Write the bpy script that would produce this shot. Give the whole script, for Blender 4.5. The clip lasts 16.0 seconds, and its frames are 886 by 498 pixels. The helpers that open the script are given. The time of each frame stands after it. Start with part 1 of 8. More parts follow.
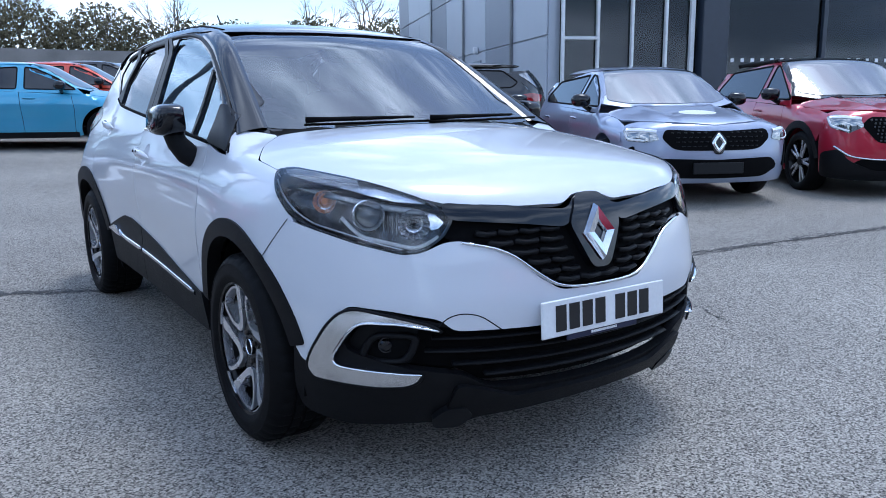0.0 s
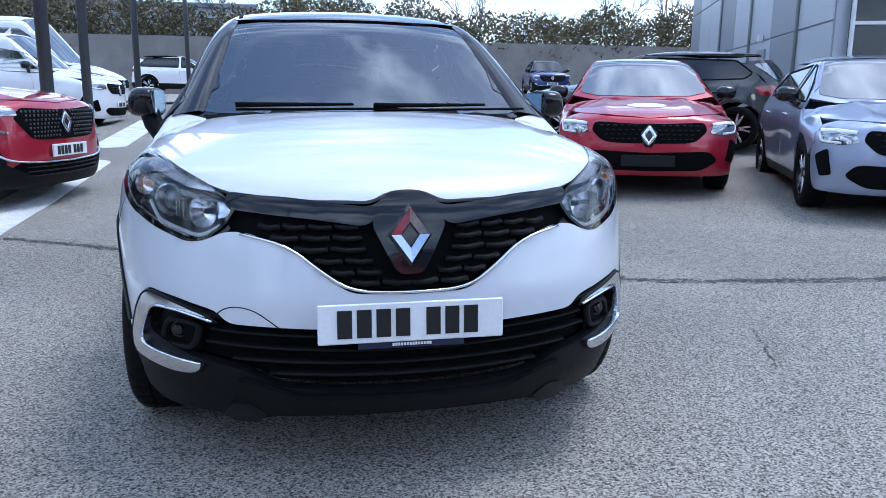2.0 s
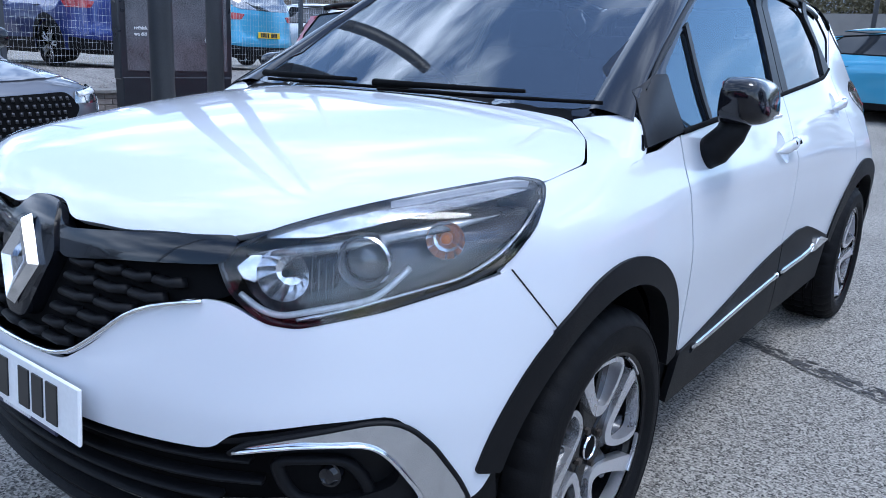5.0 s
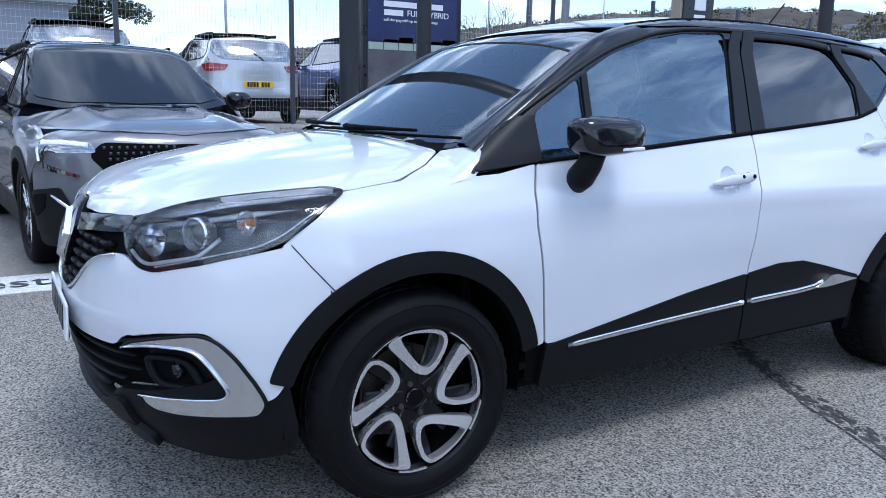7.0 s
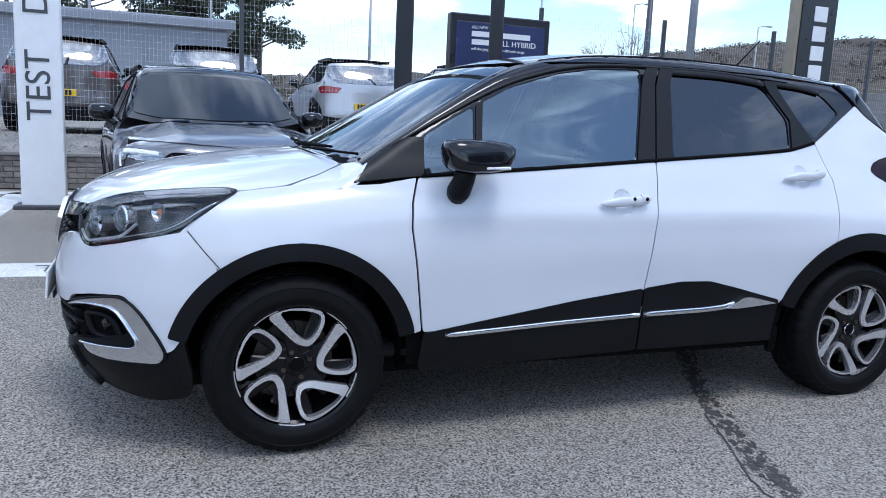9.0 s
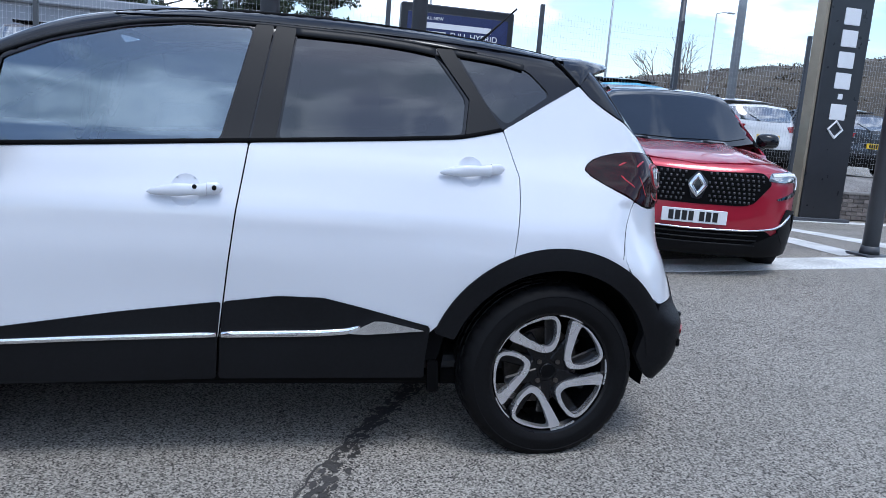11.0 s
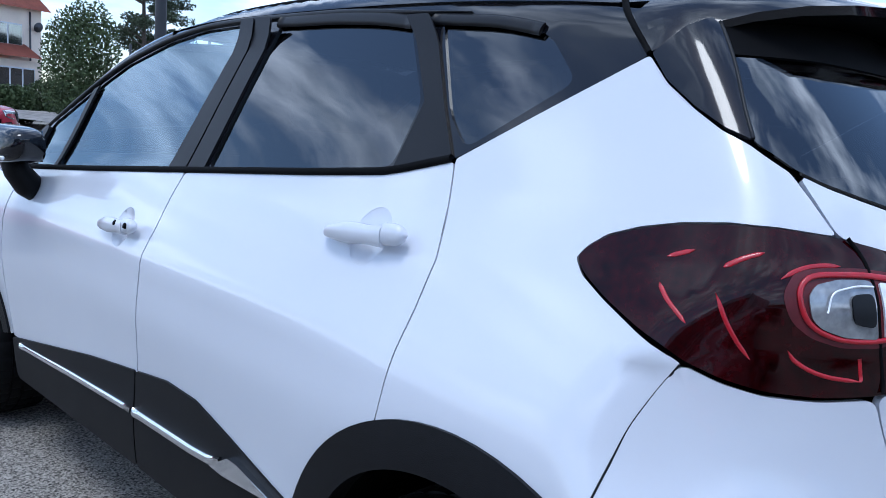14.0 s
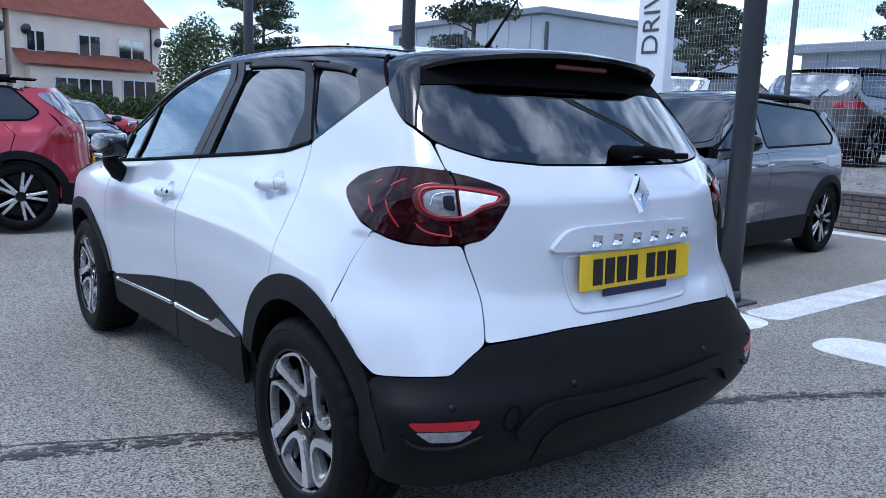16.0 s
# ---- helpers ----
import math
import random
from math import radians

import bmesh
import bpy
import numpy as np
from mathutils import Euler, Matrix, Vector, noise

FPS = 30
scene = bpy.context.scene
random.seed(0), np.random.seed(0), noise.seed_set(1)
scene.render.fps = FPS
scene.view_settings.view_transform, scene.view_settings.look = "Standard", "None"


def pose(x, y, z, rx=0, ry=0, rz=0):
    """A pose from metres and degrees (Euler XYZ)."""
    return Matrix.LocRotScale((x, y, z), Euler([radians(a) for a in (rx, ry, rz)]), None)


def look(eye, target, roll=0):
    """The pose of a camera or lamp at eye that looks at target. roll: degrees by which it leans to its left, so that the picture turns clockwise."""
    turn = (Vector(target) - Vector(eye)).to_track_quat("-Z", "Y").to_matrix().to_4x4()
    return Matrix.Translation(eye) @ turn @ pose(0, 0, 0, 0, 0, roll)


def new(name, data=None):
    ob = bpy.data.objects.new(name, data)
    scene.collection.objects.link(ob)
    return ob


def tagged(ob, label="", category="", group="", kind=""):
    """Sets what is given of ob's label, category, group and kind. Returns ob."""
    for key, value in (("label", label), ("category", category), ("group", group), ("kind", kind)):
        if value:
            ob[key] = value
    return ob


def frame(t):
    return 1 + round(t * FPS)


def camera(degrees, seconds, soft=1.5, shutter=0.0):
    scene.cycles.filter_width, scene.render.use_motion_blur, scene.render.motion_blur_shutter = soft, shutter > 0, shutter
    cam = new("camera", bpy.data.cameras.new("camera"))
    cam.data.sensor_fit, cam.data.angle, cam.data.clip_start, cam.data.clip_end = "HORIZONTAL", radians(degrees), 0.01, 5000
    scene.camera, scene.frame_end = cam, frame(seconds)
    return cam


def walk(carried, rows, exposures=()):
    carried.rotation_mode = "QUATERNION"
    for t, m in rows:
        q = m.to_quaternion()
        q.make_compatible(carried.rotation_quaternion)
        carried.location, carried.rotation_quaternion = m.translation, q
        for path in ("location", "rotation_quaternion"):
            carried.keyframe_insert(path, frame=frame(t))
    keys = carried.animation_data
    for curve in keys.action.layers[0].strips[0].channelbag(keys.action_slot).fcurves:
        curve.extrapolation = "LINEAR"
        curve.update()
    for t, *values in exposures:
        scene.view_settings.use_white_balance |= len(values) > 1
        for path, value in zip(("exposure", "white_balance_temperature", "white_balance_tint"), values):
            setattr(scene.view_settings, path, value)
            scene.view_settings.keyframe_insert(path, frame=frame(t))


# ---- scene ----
cam = camera(59.4, 16.0, soft=0.8)
PATH = [
    (0, (-1.702, -2.52, 1.152), (-0.609, -0.886, 0.782), -0.6),
    (0.5, (-1.412, -2.731, 1.168), (-0.443, -1.027, 0.773), -0.5),
    (1, (-1.082, -2.838, 1.163), (-0.272, -1.054, 0.761), -0.6),
    (1.5, (-0.716, -2.894, 1.165), (-0.1, -1.036, 0.754), 0.0),
    (2, (-0.349, -2.913, 1.145), (0.059, -0.995, 0.751), 0.5),
    (2.5, (-0.007, -2.792, 1.142), (0.191, -0.847, 0.719), 1.1),
    (3, (0.371, -2.656, 1.138), (0.36, -0.71, 0.674), 1.7),
    (3.5, (0.706, -2.415, 1.124), (0.467, -0.495, 0.618), 2.1),
    (4, (1.006, -2.156, 1.096), (0.486, -0.282, 0.63), 2.4),
    (4.2, (1.136, -2.012, 1.117), (0.471, -0.186, 0.643), 2.2),
    (6.3, (2.256, -1.034, 1.2), (0.612, 0.038, 0.812), 1.1),
    (6.4, (2.344, -1.023, 1.2), (0.685, 0.028, 0.822), 0.7),
    (6.5, (2.399, -1.02, 1.194), (0.741, 0.03, 0.81), 1.2),
    (7, (2.739, -1.047, 1.207), (1.051, -0.046, 0.824), 1.1),
    (7.5, (3.028, -1.082, 1.224), (1.301, -0.147, 0.844), 1.2),
    (8, (3.33, -0.957, 1.241), (1.557, -0.107, 0.877), 1.7),
    (8.1, (3.381, -0.907, 1.251), (1.593, -0.088, 0.888), 1.8),
    (8.2, (3.408, -0.886, 1.247), (1.615, -0.075, 0.888), 1.9),
    (10.4, (3.583, 1.012, 1.222), (1.647, 1.411, 0.914), 3.7),
    (11, (3.414, 1.551, 1.215), (1.496, 2.012, 0.886), 4.6),
    (11.5, (3.23, 1.993, 1.228), (1.325, 2.474, 0.852), 5.0),
    (12, (2.96, 2.397, 1.189), (1.05, 2.825, 0.775), 4.9),
    (12.5, (2.583, 2.696, 1.188), (0.648, 2.91, 0.73), 4.5),
    (13, (2.173, 2.994, 1.191), (0.237, 2.668, 0.806), 4.7),
    (13.3, (1.968, 3.008, 1.222), (0.103, 2.382, 0.862), 5.0),
    (13.5, (1.85, 3.056, 1.237), (0.096, 2.157, 0.898), 5.1),
    (14, (1.682, 3.342, 1.242), (0.266, 1.963, 0.938), 4.2),
    (14.5, (1.691, 3.712, 1.241), (0.372, 2.236, 0.954), 3.9),
    (15, (1.738, 4.102, 1.258), (0.43, 2.617, 0.97), 3.0),
    (15.5, (1.851, 4.431, 1.269), (0.57, 2.926, 0.958), 2.4),
    (16, (1.929, 4.706, 1.286), (0.72, 3.148, 0.952), 1.8),
]
walk(cam, [(t, look(*p)) for t, *p in PATH], [(0.0, 0.95, 5600, 9), (2.5, 1.14, 5650, 9), (4.0, 1.18, 5650, 9), (7.0, 1.02, 5750, 9), (10.5, 0.94, 6000, 9), (12.5, 0.97, 6000, 9), (13.2, 1.04, 5900, 9), (14.0, 0.87, 5650, 9), (16.0, 0.90, 5650, 9)])

# ---- daylight: bright broken cloud, a soft low sun ----
SUN_ELEV, SUN_TURN = radians(68), radians(72)   # turn is measured from +y towards +x
world = bpy.data.worlds.new("sky")
scene.world = world
world.use_nodes = True
wn, wl = world.node_tree.nodes, world.node_tree.links
wn.clear()
sky = wn.new("ShaderNodeTexSky")
sky.sky_type, sky.sun_disc = "NISHITA", False
sky.sun_elevation, sky.sun_rotation = SUN_ELEV, SUN_TURN
sky.air_density, sky.dust_density = 1.0, 0.8
coord = wn.new("ShaderNodeTexCoord")
stretch = wn.new("ShaderNodeMapping")
stretch.inputs["Scale"].default_value = (1.0, 1.5, 4.2)
clouds = wn.new("ShaderNodeTexNoise")
clouds.inputs["Scale"].default_value, clouds.inputs["Detail"].default_value, clouds.inputs["Roughness"].default_value = 2.1, 9, 0.58
cover = wn.new("ShaderNodeValToRGB")
cover.color_ramp.elements[0].position, cover.color_ramp.elements[1].position = 0.445, 0.60
cloud_tone = wn.new("ShaderNodeTexNoise")
cloud_tone.inputs["Scale"].default_value, cloud_tone.inputs["Detail"].default_value = 4.5, 6
tone = wn.new("ShaderNodeValToRGB")
tone.color_ramp.elements[0].position, tone.color_ramp.elements[0].color = 0.40, (3.4, 4.1, 5.3, 1)
tone.color_ramp.elements[1].position, tone.color_ramp.elements[1].color = 0.62, (9.4, 10.2, 11.7, 1)
blend = wn.new("ShaderNodeMixRGB")
background, world_out = wn.new("ShaderNodeBackground"), wn.new("ShaderNodeOutputWorld")
background.inputs["Strength"].default_value = 0.122
wl.new(coord.outputs["Generated"], stretch.inputs["Vector"])
wl.new(stretch.outputs["Vector"], clouds.inputs["Vector"])
wl.new(stretch.outputs["Vector"], cloud_tone.inputs["Vector"])
wl.new(clouds.outputs["Fac"], cover.inputs["Fac"])
wl.new(cloud_tone.outputs["Fac"], tone.inputs["Fac"])
wl.new(cover.outputs["Color"], blend.inputs["Fac"])
wl.new(sky.outputs["Color"], blend.inputs["Color1"])
wl.new(tone.outputs["Color"], blend.inputs["Color2"])
wl.new(blend.outputs["Color"], background.inputs["Color"])
wl.new(background.outputs["Background"], world_out.inputs["Surface"])
sun = new("sun", bpy.data.lights.new("sun", "SUN"))
sun.data.energy, sun.data.angle, sun.data.color = 0.85, radians(20), (1.0, 0.975, 0.945)
sun_way = Vector((math.sin(SUN_TURN) * math.cos(SUN_ELEV), math.cos(SUN_TURN) * math.cos(SUN_ELEV), math.sin(SUN_ELEV)))
sun.matrix_world = look(sun_way * 60, (0, 0, 0))


# ---- materials ----
def surface(name, color, rough=0.5, metal=0.0, coat=0.0, vary=0.12, scale=6.0, fine=80.0, bump=0.0, bump_scale=120.0, rough_vary=0.08, spec=0.5, each=0.0):
    """A procedural surface: base colour varied at two scales, uneven gloss and fine relief."""
    m = bpy.data.materials.new(name)
    m.use_nodes = True
    nd, lk = m.node_tree.nodes, m.node_tree.links
    b = nd["Principled BSDF"]
    b.inputs["Metallic"].default_value, b.inputs["Coat Weight"].default_value = metal, coat
    b.inputs["Coat Roughness"].default_value, b.inputs["Specular IOR Level"].default_value = 0.03, spec
    tc = nd.new("ShaderNodeTexCoord")
    n1, n2 = nd.new("ShaderNodeTexNoise"), nd.new("ShaderNodeTexNoise")
    n1.inputs["Scale"].default_value, n1.inputs["Detail"].default_value = scale, 5
    n2.inputs["Scale"].default_value, n2.inputs["Detail"].default_value = fine, 3
    add = nd.new("ShaderNodeMath")
    add.operation = "ADD"
    ramp = nd.new("ShaderNodeMapRange")
    ramp.inputs["From Min"].default_value, ramp.inputs["From Max"].default_value = 0.7, 1.3
    ramp.inputs["To Min"].default_value, ramp.inputs["To Max"].default_value = 1 - vary, 1 + vary
    hsv = nd.new("ShaderNodeHueSaturation")
    hsv.inputs["Color"].default_value = (*color, 1)
    lk.new(tc.outputs["Object"], n1.inputs["Vector"])
    lk.new(tc.outputs["Object"], n2.inputs["Vector"])
    lk.new(n1.outputs["Fac"], add.inputs[0])
    lk.new(n2.outputs["Fac"], add.inputs[1])
    lk.new(add.outputs[0], ramp.inputs["Value"])
    value = ramp.outputs["Result"]
    if each:
        info, span, mul = nd.new("ShaderNodeObjectInfo"), nd.new("ShaderNodeMapRange"), nd.new("ShaderNodeMath")
        span.inputs["To Min"].default_value, span.inputs["To Max"].default_value = 1 - each, 1 + each
        mul.operation = "MULTIPLY"
        lk.new(info.outputs["Random"], span.inputs["Value"])
        lk.new(span.outputs["Result"], mul.inputs[0])
        lk.new(value, mul.inputs[1])
        value = mul.outputs[0]
    lk.new(value, hsv.inputs["Value"])
    lk.new(hsv.outputs["Color"], b.inputs["Base Color"])
    rr = nd.new("ShaderNodeMapRange")
    rr.inputs["To Min"].default_value, rr.inputs["To Max"].default_value = max(0.0, rough - rough_vary), min(1.0, rough + rough_vary)
    lk.new(n1.outputs["Fac"], rr.inputs["Value"])
    lk.new(rr.outputs["Result"], b.inputs["Roughness"])
    if bump:
        n3, bp = nd.new("ShaderNodeTexNoise"), nd.new("ShaderNodeBump")
        n3.inputs["Scale"].default_value, n3.inputs["Detail"].default_value = bump_scale, 4
        bp.inputs["Strength"].default_value, bp.inputs["Distance"].default_value = bump, 0.01
        lk.new(tc.outputs["Object"], n3.inputs["Vector"])
        lk.new(n3.outputs["Fac"], bp.inputs["Height"])
        lk.new(bp.outputs["Normal"], b.inputs["Normal"])
    return m


def glass(name, tint, gloss=(1.0, 1.0, 1.0), index=2.0):
    """A thin pane: tinted see-through with a sharp reflection that grows at grazing angles."""
    m = bpy.data.materials.new(name)
    m.use_nodes = True
    nd, lk = m.node_tree.nodes, m.node_tree.links
    nd.remove(nd["Principled BSDF"])
    clear, shine, mix, fr = nd.new("ShaderNodeBsdfTransparent"), nd.new("ShaderNodeBsdfGlossy"), nd.new("ShaderNodeMixShader"), nd.new("ShaderNodeFresnel")
    clear.inputs["Color"].default_value = (*tint, 1)
    shine.inputs["Roughness"].default_value = 0.01
    shine.inputs["Color"].default_value = (*gloss, 1)
    fr.inputs["IOR"].default_value = index
    lk.new(fr.outputs["Fac"], mix.inputs["Fac"])
    lk.new(clear.outputs["BSDF"], mix.inputs[1])
    lk.new(shine.outputs["BSDF"], mix.inputs[2])
    lk.new(mix.outputs["Shader"], nd["Material Output"].inputs["Surface"])
    return m


def glow(name, color, strength):
    m = surface(name, color, 0.3)
    b = m.node_tree.nodes["Principled BSDF"]
    b.inputs["Emission Color"].default_value, b.inputs["Emission Strength"].default_value = (*color, 1), strength
    return m


def paint(name, color, metal=0.0, rough=0.32):
    return surface(name, color, rough, metal, 1.0, vary=0.04, scale=2.0, fine=900.0, rough_vary=0.05)


PEARL = paint("pearl_white_paint", (0.625, 0.645, 0.69), 0.0, 0.3)
BLACK_GLOSS = surface("gloss_black_paint", (0.005, 0.0055, 0.008), 0.12, 0.0, 0.4, vary=0.05, scale=2, fine=900, rough_vary=0.03, spec=0.3)
SATIN = surface("grained_black_plastic", (0.006, 0.0062, 0.0074), 0.5, spec=0.15, vary=0.2, bump=0.12, bump_scale=700, scale=3)
PILLAR = surface("satin_black_foil", (0.007, 0.0074, 0.009), 0.42, vary=0.1, bump=0.03, bump_scale=500, spec=0.25)
# black trim; the near-black also stands in for shade in gaps and openings
DEEP = surface("black_plastic_and_gap_shade", (0.002, 0.002, 0.0025), 0.8, vary=0.2, spec=0.1)
RUBBER = surface("tyre_rubber", (0.0045, 0.0045, 0.0052), 0.6, spec=0.12, vary=0.25, scale=12, bump=0.15, bump_scale=260)
CHROME = surface("bright_chrome", (0.75, 0.77, 0.8), 0.08, 1.0, vary=0.05, rough_vary=0.04)
SATIN_CHROME = surface("brushed_satin_chrome", (0.66, 0.68, 0.71), 0.16, 1.0, vary=0.12, scale=12)
CUT = surface("diamond_cut_alloy", (0.74, 0.74, 0.77), 0.27, 0.85, vary=0.08, fine=300)
RIM_BLACK = surface("black_alloy", (0.005, 0.005, 0.006), 0.25, 0.0, 0.12, vary=0.1, spec=0.2)
STEEL = surface("brake_steel", (0.08, 0.068, 0.06), 0.5, 0.8, vary=0.3, scale=20)
SCREEN = glass("windscreen_glass", (0.58, 0.64, 0.66), (0.94, 0.97, 1.0), 2.5)
SHOW_GLASS = glass("showroom_glass", (0.34, 0.36, 0.38), (0.8, 0.86, 0.92), 1.45)
# bluish tint and gloss also carry the blue of sky mirrored in these panes
SIDE_GLASS = glass("door_glass", (0.60, 0.78, 0.92), (0.72, 0.88, 1.0), 2.7)
DARK_GLASS = glass("privacy_glass", (0.05, 0.055, 0.065), (0.92, 0.95, 0.98), 1.9)
LENS = glass("lamp_lens", (0.95, 0.96, 0.97), (1.0, 1.0, 1.0), 1.5)
FAR_GLASS = surface("parked_car_glass", (0.015, 0.02, 0.025), 0.04, 0.0, 0.0, vary=0.2, rough_vary=0.02, spec=1.0)
FAR_GLASS.node_tree.nodes["Principled BSDF"].inputs["IOR"].default_value = 2.4
DIM_GLASS = surface("parked_car_dark_glass", (0.012, 0.015, 0.02), 0.04, 0.0, 0.0, vary=0.4, scale=1.5, rough_vary=0.02, spec=0.5)
DIM_GLASS.node_tree.nodes["Principled BSDF"].inputs["IOR"].default_value = 1.6
RED_LENS = surface("smoked_red_lamp_lens", (0.017, 0.0006, 0.0012), 0.06, 0.0, 0.0, vary=0.7, scale=14, rough_vary=0.03, spec=0.30)
RED_BRIGHT = surface("red_light_guide", (0.40, 0.004, 0.014), 0.3, 0.0, 0.3, vary=0.15)
LAMP_WHITE = surface("clear_lamp_insert", (0.84, 0.85, 0.87), 0.2, 0.1, 1.0, vary=0.1, scale=40)
RED_DEEP = surface("deep_red_lamp_insert", (0.085, 0.002, 0.006), 0.5, 0.0, 0.0, vary=0.3)
LAMP_DARK = surface("lamp_bezel", (0.10, 0.10, 0.11), 0.22, 0.5, vary=0.4, scale=18)
LAMP_GREY = surface("ribbed_grey_lens", (0.30, 0.31, 0.32), 0.15, 0.4, 0.6, vary=0.35, scale=30)
LAMP_SILVER = surface("silvered_lamp_reflector", (0.82, 0.83, 0.86), 0.16, 0.85, vary=0.15, scale=25)
PROJECTOR = surface("projector_glass", (0.10, 0.105, 0.11), 0.05, 0.0, 1.0, vary=0.2, scale=30, rough_vary=0.02, spec=0.8)
AMBER = surface("amber_bulb", (0.75, 0.25, 0.08), 0.3, vary=0.1)
PLATE_WHITE = surface("white_plate", (0.78, 0.79, 0.8), 0.35, vary=0.05)
PLATE_YELLOW = surface("yellow_plate", (0.80, 0.52, 0.02), 0.35, vary=0.06)
INK = surface("plate_ink", (0.01, 0.01, 0.011), 0.4)
NAVY = surface("navy_plate_surround", (0.015, 0.02, 0.06), 0.4)
LINING = surface("grey_roof_cloth", (0.36, 0.36, 0.37), 0.9, vary=0.1)
CABIN = surface("cabin_trim", (0.016, 0.016, 0.018), 0.7, vary=0.2, bump=0.1, bump_scale=300)
SEAT = surface("seat_cloth", (0.045, 0.045, 0.05), 0.9, vary=0.25, bump=0.3, bump_scale=500)
WHITE_LINE = surface("worn_road_paint", (0.62, 0.62, 0.60), 0.8, vary=0.3, scale=3, fine=60, bump=0.4, bump_scale=120)
SCARLET = paint("deep_red_paint", (0.37, 0.008, 0.03), 0.3)
FLAME = paint("orange_red_paint", (0.55, 0.05, 0.02), 0.3)
SKY_BLUE = paint("bright_blue_paint", (0.06, 0.32, 0.50), 0.35)
STEEL_BLUE = paint("pale_blue_grey_paint", (0.30, 0.34, 0.45), 0.4)
GREY_PAINT = paint("satin_grey_paint", (0.14, 0.145, 0.165), 0.6, 0.42)
DARK_PAINT = paint("black_car_paint", (0.012, 0.013, 0.016), 0.3)
SILVER = paint("silver_paint", (0.52, 0.53, 0.55), 0.6)
BLUE_DARK = paint("dark_blue_paint", (0.015, 0.03, 0.16), 0.4)
BROWN = paint("brown_grey_paint", (0.10, 0.085, 0.08), 0.5)
VAN_WHITE = paint("white_van_paint", (0.78, 0.79, 0.81))


# ---- modelling tools ----
from mathutils.geometry import delaunay_2d_cdt

def put(name, verts, faces, material, parent=None, label="", normals=None, smooth=True):
    """One mesh object; under its thing when parent is given."""
    me = bpy.data.meshes.new(name)
    me.from_pydata([tuple(float(c) for c in v) for v in verts], [], [tuple(int(i) for i in f) for f in faces])
    if smooth:
        me.polygons.foreach_set("use_smooth", [True] * len(me.polygons))
    if normals is not None:
        me.normals_split_custom_set_from_vertices([tuple(float(c) for c in n) for n in normals])
    me.materials.append(material)
    ob = new(name, me)
    if parent is not None:
        ob.parent = parent
    if label:
        ob["label"] = label
    return ob


def part(name, bm, material, parent=None, label="", smooth=False, angle=35):
    """Link a bmesh as one mesh object under a thing or under a part."""
    me = bpy.data.meshes.new(name)
    if smooth:
        for f in bm.faces:
            f.smooth = True
        for e in bm.edges:
            if len(e.link_faces) == 2 and e.calc_face_angle(0) > radians(angle):
                e.smooth = False
    bm.to_mesh(me)
    bm.free()
    me.materials.append(material)
    ob = new(name, me)
    if parent is not None:
        ob.parent = parent
    if label:
        ob["label"] = label
    return ob


def thing(name, label, category, at=None, group="", kind=""):
    ob = new(name)
    if at is not None:
        ob.matrix_world = at
    return tagged(ob, label, category, group, kind)


def block(size, at=(0, 0, 0), bevel=0.0, turn=None, bm=None, seg=1):
    """A box with its edges eased, added to bm."""
    own = bmesh.new()
    bmesh.ops.create_cube(own, size=1)
    bmesh.ops.scale(own, vec=size, verts=own.verts)
    if bevel:
        bmesh.ops.bevel(own, geom=own.edges[:], offset=bevel, segments=seg, affect="EDGES", profile=0.5)
    m = Matrix.Translation(at) @ (turn if turn is not None else Matrix())
    bmesh.ops.transform(own, matrix=m, verts=own.verts)
    return merge(bm, own)


def merge(bm, own):
    if bm is None:
        return own
    me = bpy.data.meshes.new("tmp")
    own.to_mesh(me)
    own.free()
    bm.from_mesh(me)
    bpy.data.meshes.remove(me)
    return bm


def tube(points, radii, sides=10, bm=None, caps=True):
    """A round bar through points, with a radius at each."""
    own = bmesh.new()
    pts = [Vector(p) for p in points]
    rings, side = [], None
    for i, p in enumerate(pts):
        way = (pts[min(i + 1, len(pts) - 1)] - pts[max(i - 1, 0)]).normalized()
        if side is None:
            side = way.orthogonal().normalized()
        side = (side - way * side.dot(way)).normalized()
        up = way.cross(side)
        r = radii[i] if hasattr(radii, "__len__") else radii
        rings.append([own.verts.new(p + (side * math.cos(a) + up * math.sin(a)) * r) for a in (2 * math.pi * k / sides for k in range(sides))])
    for a, b in zip(rings[:-1], rings[1:]):
        for k in range(sides):
            own.faces.new((a[k], a[(k + 1) % sides], b[(k + 1) % sides], b[k]))
    if caps:
        own.faces.new(rings[0][::-1])
        own.faces.new(rings[-1])
    return merge(bm, own)


def lathe(profile, steps=48, bm=None, closed=False):
    """Turn (radius, x) pairs round the x axis."""
    own = bmesh.new()
    rings = []
    for r, x in profile:
        rings.append([own.verts.new((x, r * math.sin(a), r * math.cos(a))) for a in (2 * math.pi * k / steps for k in range(steps))])
    pairs = list(zip(rings[:-1], rings[1:])) + ([(rings[-1], rings[0])] if closed else [])
    for a, b in pairs:
        for k in range(steps):
            own.faces.new((a[k], a[(k + 1) % steps], b[(k + 1) % steps], b[k]))
    bmesh.ops.recalc_face_normals(own, faces=own.faces)
    return merge(bm, own)


